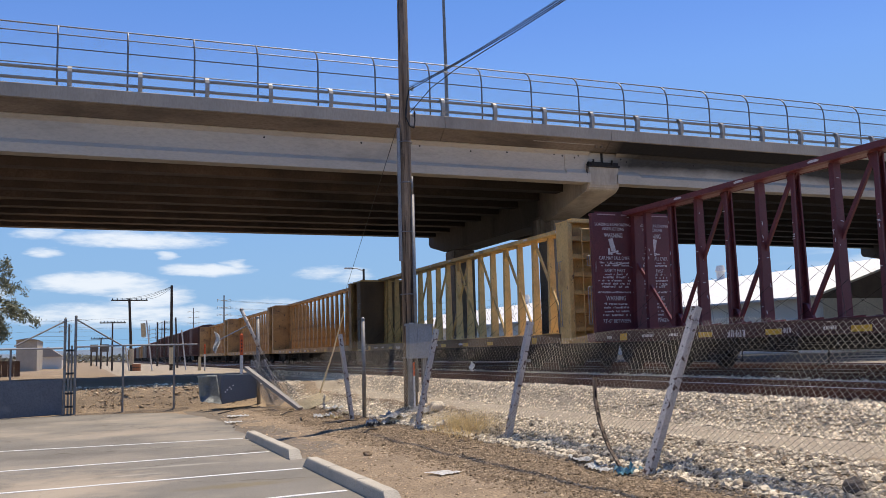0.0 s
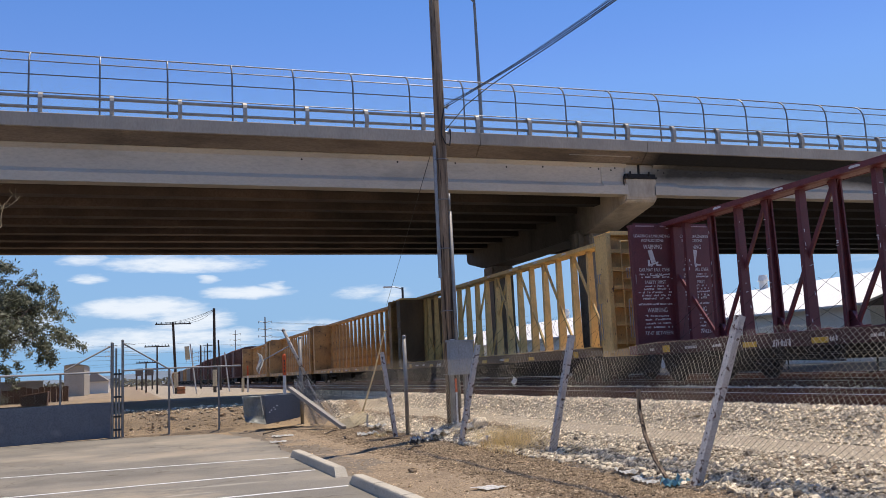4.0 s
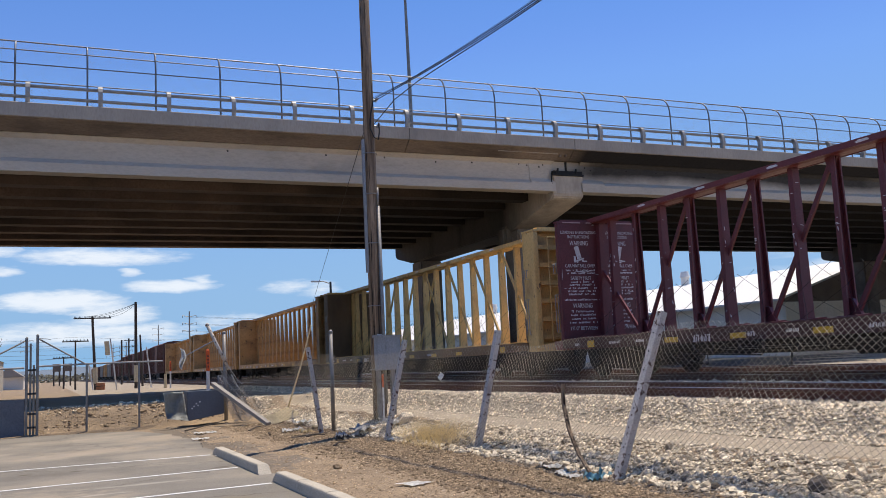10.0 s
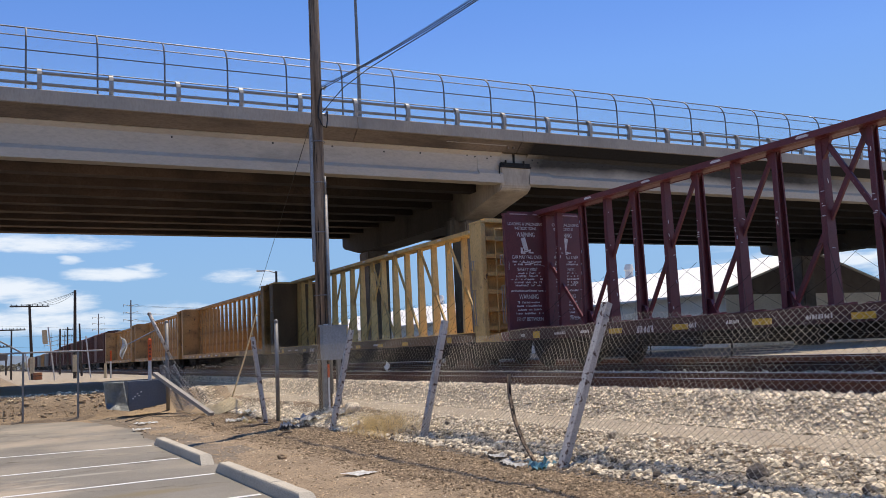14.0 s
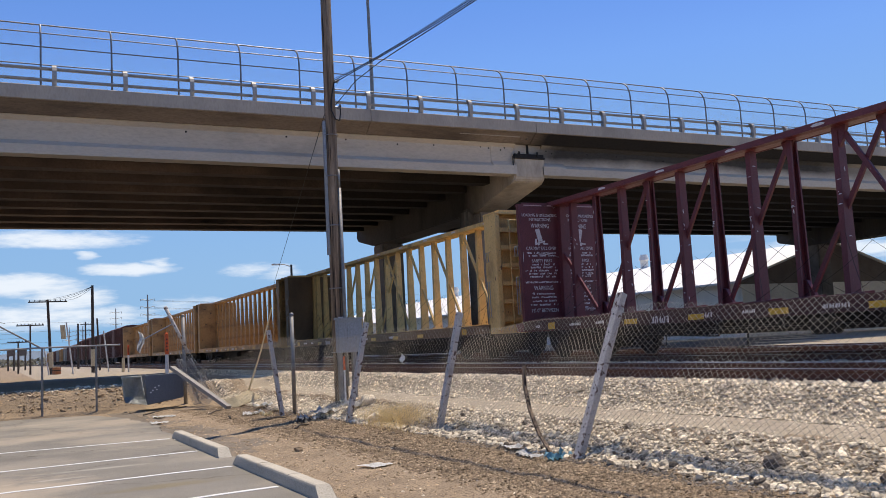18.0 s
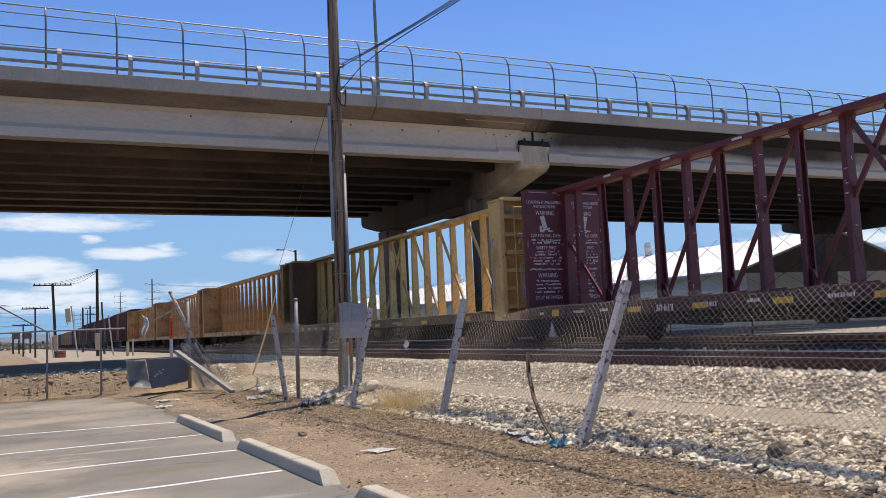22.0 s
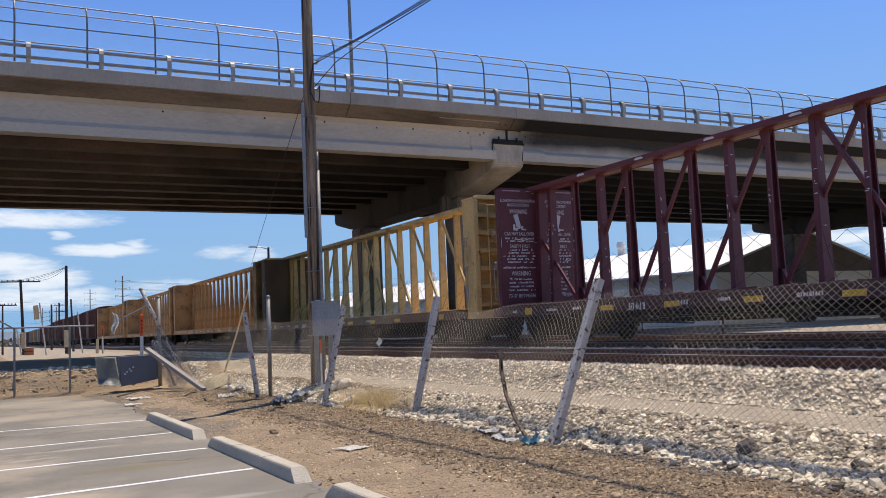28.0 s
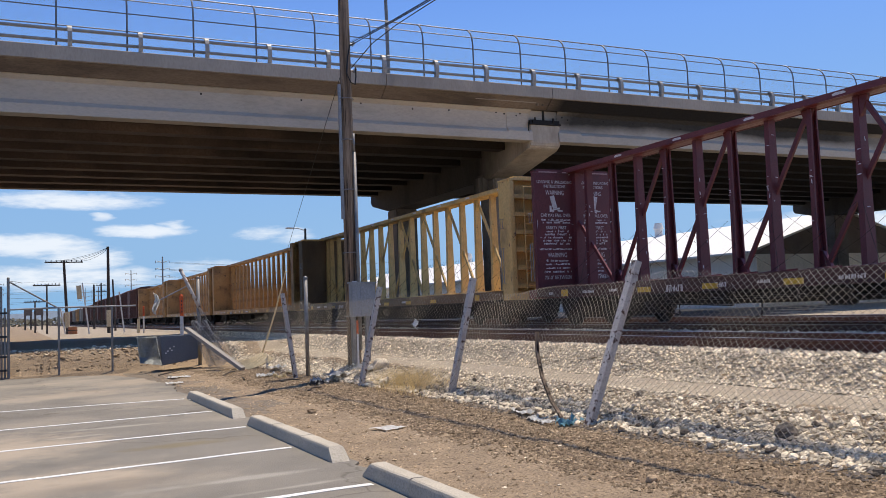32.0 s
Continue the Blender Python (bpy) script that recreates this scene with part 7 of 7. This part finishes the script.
ICO = [(0, 11, 5), (0, 5, 1), (0, 1, 7), (0, 7, 10), (0, 10, 11), (1, 5, 9), (5, 11, 4), (11, 10, 2), (10, 7, 6), (7, 1, 8), (3, 9, 4), (3, 4, 2), (3, 2, 6), (3, 6, 8), (3, 8, 9), (4, 9, 5), (2, 4, 11), (6, 2, 10), (8, 6, 7), (9, 8, 1)]


OCT_P = [(1, 0, 0), (0, 1, 0), (-1, 0, 0), (0, -1, 0), (0, 0, 1), (0, 0, -1)]
OCT = [(0, 1, 4), (1, 2, 4), (2, 3, 4), (3, 0, 4), (1, 0, 5), (2, 1, 5), (3, 2, 5), (0, 3, 5)]


def scatter(name, count, where, size, mat, label, seed, flat=0.65, sink=0.3, tiny=False):
    """Many loose stones in one mesh; where(rnd) gives x, y and size() a radius."""
    rnd = random.Random(seed)
    shapes = [np.array([tuple(v) for v in rock_points(rnd)]) for _ in range(10)]
    allv, allf = [], []
    tri = np.array(OCT if tiny else ICO)
    if tiny:
        shapes = [np.array(OCT_P, float) * [[rnd.uniform(0.7, 1.3)] for _ in OCT_P] for _ in range(10)]
    nv = len(shapes[0])
    for k in range(count):
        x, y = where(rnd)
        r = size(rnd)
        a = rnd.uniform(0, 6.283)
        c, s = math.cos(a), math.sin(a)
        sh = shapes[k % 10] * (r * rnd.uniform(0.75, 1.3), r * rnd.uniform(0.75, 1.3), r * flat)
        z = height(x, y) + r * flat * (1 - sink) - 0.01
        allv.append(np.stack([sh[:, 0] * c - sh[:, 1] * s + x, sh[:, 0] * s + sh[:, 1] * c + y, sh[:, 2] + z], 1))
        allf.append(tri + nv * k)
    me = bpy.data.meshes.new(name)
    v, f = np.concatenate(allv), np.concatenate(allf)
    me.from_pydata(v.tolist(), [], f.tolist())
    me.materials.append(mat)
    return tagged(new(name, me), label, "stones", "", "stuff")


def island_vary(mat, amount):
    """Tone that changes from stone to stone in a joined mesh."""
    nt = mat.node_tree
    b = nt.nodes["Principled BSDF"]
    src = b.inputs["Base Color"].links[0].from_socket
    ge, mr, hs = nt.nodes.new("ShaderNodeNewGeometry"), nt.nodes.new("ShaderNodeMapRange"), nt.nodes.new("ShaderNodeHueSaturation")
    mr.inputs["To Min"].default_value, mr.inputs["To Max"].default_value = 1 - amount, 1 + amount
    nt.links.new(ge.outputs["Random Per Island"], mr.inputs["Value"])
    nt.links.new(mr.outputs[0], hs.inputs["Value"])
    nt.links.new(src, hs.inputs["Color"])
    nt.links.new(hs.outputs["Color"], b.inputs["Base Color"])


for k in ("stone", "stone_dark", "pebble"):
    island_vary(M[k], 0.55 if k == "pebble" else 0.5)
def bank_at(r):
    y = 2.5 + 29 * r.random() ** 1.2
    return 6.3 + min(0.95, abs(r.gauss(0, 0.45 - 0.2 * step(14.0, 20.0, y)))) + 0.1 * r.random(), y


def ballast_at(r):
    """Stones shouldering the near rail; further on the strip thins out into sand."""
    y = 3 + 42 * r.random() ** 1.3
    return 9.15 - 1.03 * r.random() ** (1.0 + 1.6 * step(11.0, 19.0, y)), y


def log_size(mean, spread, lo, hi):
    return lambda r: min(hi, max(lo, r.lognormvariate(mean, spread)))


scatter("bank_stones", 16000, bank_at, log_size(-3.9, 0.42, 0.012, 0.06), M["stone"], "pale jagged stones heaped along the fence", 1)
scatter("bank_chips", 34000, bank_at, log_size(-4.1, 0.4, 0.008, 0.04), M["stone"], "pale stone chips between the larger stones", 31, 0.7, 0.1, True)
scatter("dark_bank_stones", 7000, lambda r: (6.15 + abs(r.gauss(0, 0.3)), 2.5 + 10 * r.random()), log_size(-4.2, 0.4, 0.008, 0.04), M["stone_dark"], "dark grey stones mixed into the bank", 2, 0.7, 0.2, True)
scatter("ballast", 50000, ballast_at, log_size(-3.95, 0.34, 0.012, 0.05), M["stone"], "pale crushed-stone ballast beside the rail", 3, 0.8, 0.1, True)
scatter("shoulder_chips", 9000, lambda r: (7.2 + 1.1 * r.random(), 3 + 30 * r.random() ** 1.3), log_size(-4.5, 0.4, 0.006, 0.03), M["stone"], "scattered pale chips on the dusty shoulder", 33, 0.6, 0.3, True)
scatter("track_ballast", 20000, lambda r: (r.uniform(9.1, 18.0), 4 + 46 * r.random() ** 1.2), log_size(-3.4, 0.3, 0.02, 0.065), M["stone"], "pale ballast between the rails", 4, 0.7, 0.2, True)
scatter("gravel", 66000, lambda r: (4.5 + 1.95 * r.random() ** 0.7, 2.5 + 24 * r.random() ** 1.4), log_size(-4.4, 0.35, 0.006, 0.028), M["pebble"], "brown gravel packed over the soil by the fence", 5, 0.7, 0.1, True)
scatter("fine_gravel", 26000, lambda r: (r.uniform(3.35, 5.2), 2.5 + 27 * r.random() ** 1.5), log_size(-4.8, 0.45, 0.004, 0.024), M["pebble"], "brown gravel strewn over the sandy soil", 25, 0.65, 0.2, True)
scatter("pale_gravel", 9000, lambda r: (3.35 + 3.1 * r.random() ** 0.6, 2.5 + 27 * r.random() ** 1.5), log_size(-4.9, 0.45, 0.004, 0.022), M["stone"], "pale gravel flecks over the soil", 15, 0.65, 0.3, True)
scatter("yard_rubble", 3800, lambda r: (r.uniform(-0.3, 6.0), r.uniform(29.75, 32.0)), lambda r: min(0.07, max(0.01, r.lognormvariate(-4.1, 0.5))), M["pebble"], "brown rubble behind the gate", 6)
scatter("yard_pale_rubble", 900, lambda r: (r.uniform(-0.3, 6.5), r.uniform(30.5, 32.3)), lambda r: min(0.09, max(0.012, r.lognormvariate(-3.7, 0.5))), M["stone"], "pale rubble behind the gate", 7)


def boulder(x, y, r, mat, label, seed):
    bm = bmesh.new()
    bmesh.ops.create_icosphere(bm, subdivisions=3, radius=1)
    for v in bm.verts:
        n = noise.noise(v.co * 1.3 + Vector((seed, 0, 0))) * 0.35 + noise.noise(v.co * 4 + Vector((0, seed, 0))) * 0.1
        v.co = v.co * (1 + n)
        v.co = Vector((v.co.x * r, v.co.y * r * 0.85, v.co.z * r * 0.7))
    return solid("boulder", bm, mat, label, "rock", "", "", False, pose(x, y, height(x, y) + r * 0.35, 0, 0, seed * 40))


boulder(6.72, 6.5, 0.12, M["stone_dark"], "rounded dark grey boulder in the stone bank", 1)
boulder(4.2, 13.9, 0.085, M["pebble"], "tan rock lying on the soil", 2)
boulder(4.95, 6.35, 0.06, M["pebble"], "small brown rock lying on the soil", 3)
boulder(6.5, 16.4, 0.14, M["stone"], "pale rock at the fence foot", 4)
boulder(7.0, 18.0, 0.2, M["stone"], "pale rock at the fence foot", 5)


def litter(x, y, w, d, mat, label, seed, rz=0, hgt=0.03, z=None):
    """A crumpled flat scrap with a curled edge."""
    bm = bmesh.new()
    g = {}
    for i in range(9):
        for j in range(7):
            u, v = i / 8 - 0.5, j / 6 - 0.5
            k = 1 + 0.25 * noise.noise((u * 3 + seed, v * 3, 0))
            g[i, j] = bm.verts.new((u * w * k, v * d * k, 0.012 + hgt * abs(noise.noise((u * 4, v * 4 + seed, 2))) * 1.6))
    for i in range(8):
        for j in range(6):
            bm.faces.new((g[i, j], g[i + 1, j], g[i + 1, j + 1], g[i, j + 1]))
    bmesh.ops.solidify(bm, geom=bm.faces[:], thickness=0.004)
    return solid("litter", bm, mat, label, "litter", "", "", False, pose(x, y, height(x, y) if z is None else z, 0, 0, rz))


litter(4.4, 11.15, 0.34, 0.34, M["paper"], "scrap of white paper lying on the soil", 1, 20, 0.015)
litter(3.82, 24.7, 0.5, 0.4, M["paper"], "scrap of white paper lying near the box", 2, 10, 0.05)
litter(3.37, 22.5, 0.46, 0.35, M["paper"], "scrap of white paper lying near the box", 3, 5, 0.04)
litter(3.12, 17.8, 0.3, 0.25, M["paper"], "scrap of white paper lying at the lot edge", 17, 15, 0.03, 0.0)
litter(6.25, 9.6, 0.3, 0.22, M["blue_litter"], "pale blue plastic bag at the fence foot", 4, 0, 0.12)
litter(6.35, 10.9, 0.5, 0.25, M["paper"], "white wrapper at the fence foot", 5, 80, 0.05)
litter(6.2, 10.2, 0.6, 0.2, M["paper"], "white wrapper at the fence foot", 6, 80, 0.05)
litter(6.6, 19.2, 0.9, 0.7, M["bag"], "crumpled grey plastic sheeting at the fence foot", 7, 20, 0.13)
litter(6.9, 18.3, 0.7, 0.7, M["bag"], "crumpled grey plastic sheeting at the fence foot", 8, 60, 0.12)
bm = bmesh.new()
g = {}
for i in range(9):
    for j in range(6):
        u, v = i / 8 - 0.5, j / 5 - 0.5
        g[i, j] = bm.verts.new((u * 1.1 * (1 - 0.25 * v), v * 0.55 + 0.1 * u, 0.08 * abs(u) + 0.03 * noise.noise((u * 3, v * 3, 5))))
for i in range(8):
    for j in range(5):
        bm.faces.new((g[i, j], g[i + 1, j], g[i + 1, j + 1], g[i, j + 1]))
bmesh.ops.solidify(bm, geom=bm.faces[:], thickness=0.008)
solid("cardboard_sheet", bm, M["card"], "bent sheet of pale cardboard propped on the stones", "cardboard", "", "", False, pose(6.15, 26.2, height(6.15, 26.2) + 0.16, 24, -14, 12))
litter(6.4, 24.0, 0.6, 0.5, M["paper"], "torn white wrapper among the stones", 10, 0, 0.1)
litter(6.3, 22.6, 0.5, 0.3, M["card"], "dirty cardboard scrap among the stones", 11, 70, 0.07)
litter(6.75, 13.0, 0.5, 0.3, M["card"], "flattened carton at the fence foot", 12, 70, 0.05)

litter(5.55, 22.1, 0.5, 0.25, M["paper"], "torn white wrapper among the debris", 13, 15, 0.12)
litter(5.7, 21.5, 0.35, 0.25, M["card"], "crushed brown carton among the debris", 14, 50, 0.14)
litter(5.95, 18.9, 0.6, 0.35, M["bag"], "crumpled white plastic bag among the debris", 15, 35, 0.12)
litter(5.8, 18.5, 0.45, 0.25, M["black"], "scrap of black plastic among the debris", 16, 10, 0.1)
for x, y, ln, a in ((4.25, 27.1, 2.9, 57), (5.35, 17.5, 0.8, 55), (5.2, 24.6, 1.6, 62), (5.6, 20.2, 0.5, 20), (4.9, 21.8, 0.4, 80)):
    bm = bmesh.new()
    tube(bm, [(-ln / 2, 0, 0.02), (0, 0.03, 0.06), (ln / 2, -0.02, 0.03)], 0.022, 6, 0.014)
    solid("stick", bm, M["bark"], "dark broken stick lying on the soil", "stick", "sticks by the fence", "", False, pose(x, y, height(x, y), 0, 0, a))

tuft = thing("dry_grass", "tuft of dry straw-coloured grass at the fence", "grass", "", (6.75, 15.2, 0.15), 0, "stuff")
rnd = random.Random(3)
vs, fs = [], []
for k in range(3200):
    cx, cy = rnd.gauss(0, 0.24), rnd.gauss(0.2, 0.7)
    h = rnd.uniform(0.12, 0.45)
    a, b = rnd.uniform(-0.7, 0.7), rnd.uniform(-0.7, 0.7)
    i = len(vs)
    w = 0.004
    vs += [(cx - w, cy - w, -0.1), (cx + w, cy + w, -0.1), (cx + a * h, cy + b * h, h)]
    fs.append((i, i + 1, i + 2))
gob = new("blades", raw_mesh("blades", vs, fs, M["grass"]))
gob.parent = tuft


# the larger stones of the bank, one by one
bank = thing("stone_bank", "bank of larger pale stones below the fence", "stones", "", (0, 0, 0), 0, "structure")
rnd = random.Random(21)
stone_mes = []
for k in range(8):
    bm = bmesh.new()
    pts = [bm.verts.new(p) for p in rock_points(rnd, 0.38)]
    for f in ICO:
        bm.faces.new([pts[i] for i in f])
    stone_mes.append(mesh_of("stone", bm, M["stone"] if k < 6 else M["stone_dark"]))
for k in range(280):
    y = 4.0 + 12.0 * rnd.random()
    x = 6.3 + abs(rnd.gauss(0, 0.4))
    r = rnd.uniform(0.03, 0.062)
    again("stone", stone_mes[k % 8], bank, Matrix.Translation((x, y, height(x, y) + r * 0.3)) @ Euler((rnd.uniform(-0.5, 0.5), rnd.uniform(-0.5, 0.5), rnd.uniform(0, 6))).to_matrix().to_4x4() @ Matrix.Diagonal((r * rnd.uniform(0.8, 1.3), r, r * 0.7, 1)))

# ---- traffic on the overpass ----
def vehicle(name, label, paint, pickup=False):
    car = thing(name, label, "car", "", (-40, 36.5, ZT + 0.38))
    bm = bmesh.new()
    slab(bm, [(-2.3, 0.35), (2.3, 0.35), (2.35, 0.7), (2.1, 0.88), (1.0, 0.98), (-2.2, 1.0), (-2.35, 0.75)], -0.88, 0.88, "y")
    soften(bm, 0.06, 2)
    part("body", bm, paint, car)
    top = [(-2.0, 0.99), (-1.3, 1.42), (0.75, 1.46), (1.6, 0.99)] if name == "hatchback" else [(-2.0, 0.99), (-1.45, 1.5), (0.2, 1.54), (1.15, 0.99)] if not pickup else [(-0.75, 0.95), (-0.6, 1.4), (0.45, 1.43), (1.25, 0.95)]
    bm = bmesh.new()
    slab(bm, top, -0.74, 0.74, "y")
    soften(bm, 0.07, 2)
    cabin = part("cabin", bm, M["glass"], car, "dark glass cabin")
    bm = bmesh.new()
    slab(bm, [(top[1][0] - 0.05, top[1][1] - 0.05), (top[2][0] + 0.05, top[2][1] - 0.05), (top[2][0], top[2][1] + 0.03), (top[1][0], top[1][1] + 0.03)], -0.72, 0.72, "y")
    if name == "hatchback":
        slab(bm, [(top[1][0] - 0.1, top[1][1] - 0.1), (top[2][0] + 0.12, top[2][1] - 0.1), (top[2][0] + 0.05, top[2][1] + 0.02), (top[1][0] - 0.05, top[1][1] + 0.02)], -0.755, 0.755, "y")
    # the pickup's pale roof paints a sun highlight into the colour
    part("roof", bm, M["alum"] if pickup else paint, cabin)
    for k, (a, b) in enumerate(((top[0], top[1]), (top[3], top[2]))):
        for s in (-1, 1):
            bm = bmesh.new()
            bar(bm, (a[0], s * 0.745, a[1]), (b[0], s * 0.745, b[1]), 0.05, 0.12)
            # the sedan's pillars are white to paint in glare from its screens
            part("pillar", bm, M["white"] if name == "sedan" else M["car_dark"], cabin, "pillar painted white for the screen glint" if name == "sedan" else "")
    # white pads stand in for sun glints on the sloping screens
    if name == "sedan":
        for x0, x1 in ((-1.55, -1.1), (-0.15, 0.3)):
            bm = bmesh.new()
            slab(bm, [(x0, 1.5), (x1, 1.52), (x1 - 0.03, 1.585), (x0 + 0.03, 1.575)], -0.73, 0.73, "y")
            soften(bm, 0.02)
            part("roof_trim", bm, M["white"], cabin, "white strip painted for the screen glint at the end of the roof")
    if pickup:
        bm = bmesh.new()
        box(bm, (-2.25, -0.8, 0.99), (-0.8, 0.8, 1.3))
        soften(bm, 0.04)
        part("bed_cover", bm, M["car_dark"], car)
    bm = bmesh.new()
    n = 16
    tube(bm, [(0, -0.1, 0), (0, 0.1, 0)], 0.34, n)
    w_me = mesh_of("wheel", bm, M["black"])
    for x in (-1.45, 1.4):
        for y in (-0.8, 0.8):
            again("wheel", w_me, car, Matrix.Translation((x, y, 0.34)))
    return car


sedan = vehicle("sedan", "dark sedan with white painted window glints crossing the overpass", M["car_dark"])
hatchback = vehicle("hatchback", "white hatchback crossing the overpass", M["white"])
pickup = vehicle("pickup_truck", "charcoal pickup truck crossing the overpass", M["car_silver"], True)


def motions():
    zc, yl = ZT + 0.38, 36.5
    walk(sedan, [(0.0, pose(-110.0, yl, zc)), (5.5, pose(-1.35, yl, zc)), (6.0, pose(8.7, yl, zc)), (7.0, pose(28.7, yl, zc)), (10.6, pose(99.7, yl, zc)), (32.0, pose(172.0, yl, zc))])
    walk(hatchback, [(0.0, pose(-118.0, yl, zc)), (6.5, pose(-11.4, yl, zc)), (7.5, pose(7.9, yl, zc)), (9.0, pose(36.85, yl, zc)), (12.0, pose(88.0, yl, zc)), (32.0, pose(164.0, yl, zc))])
    walk(pickup, [(0.0, pose(-130.0, yl, zc)), (7.5, pose(-60.0, yl, zc)), (10.5, pose(-0.3, yl, zc)), (11.0, pose(9.7, yl, zc)), (12.5, pose(39.5, yl, zc)), (14.5, pose(79.0, yl, zc)), (32.0, pose(156.0, yl, zc))])


motions()
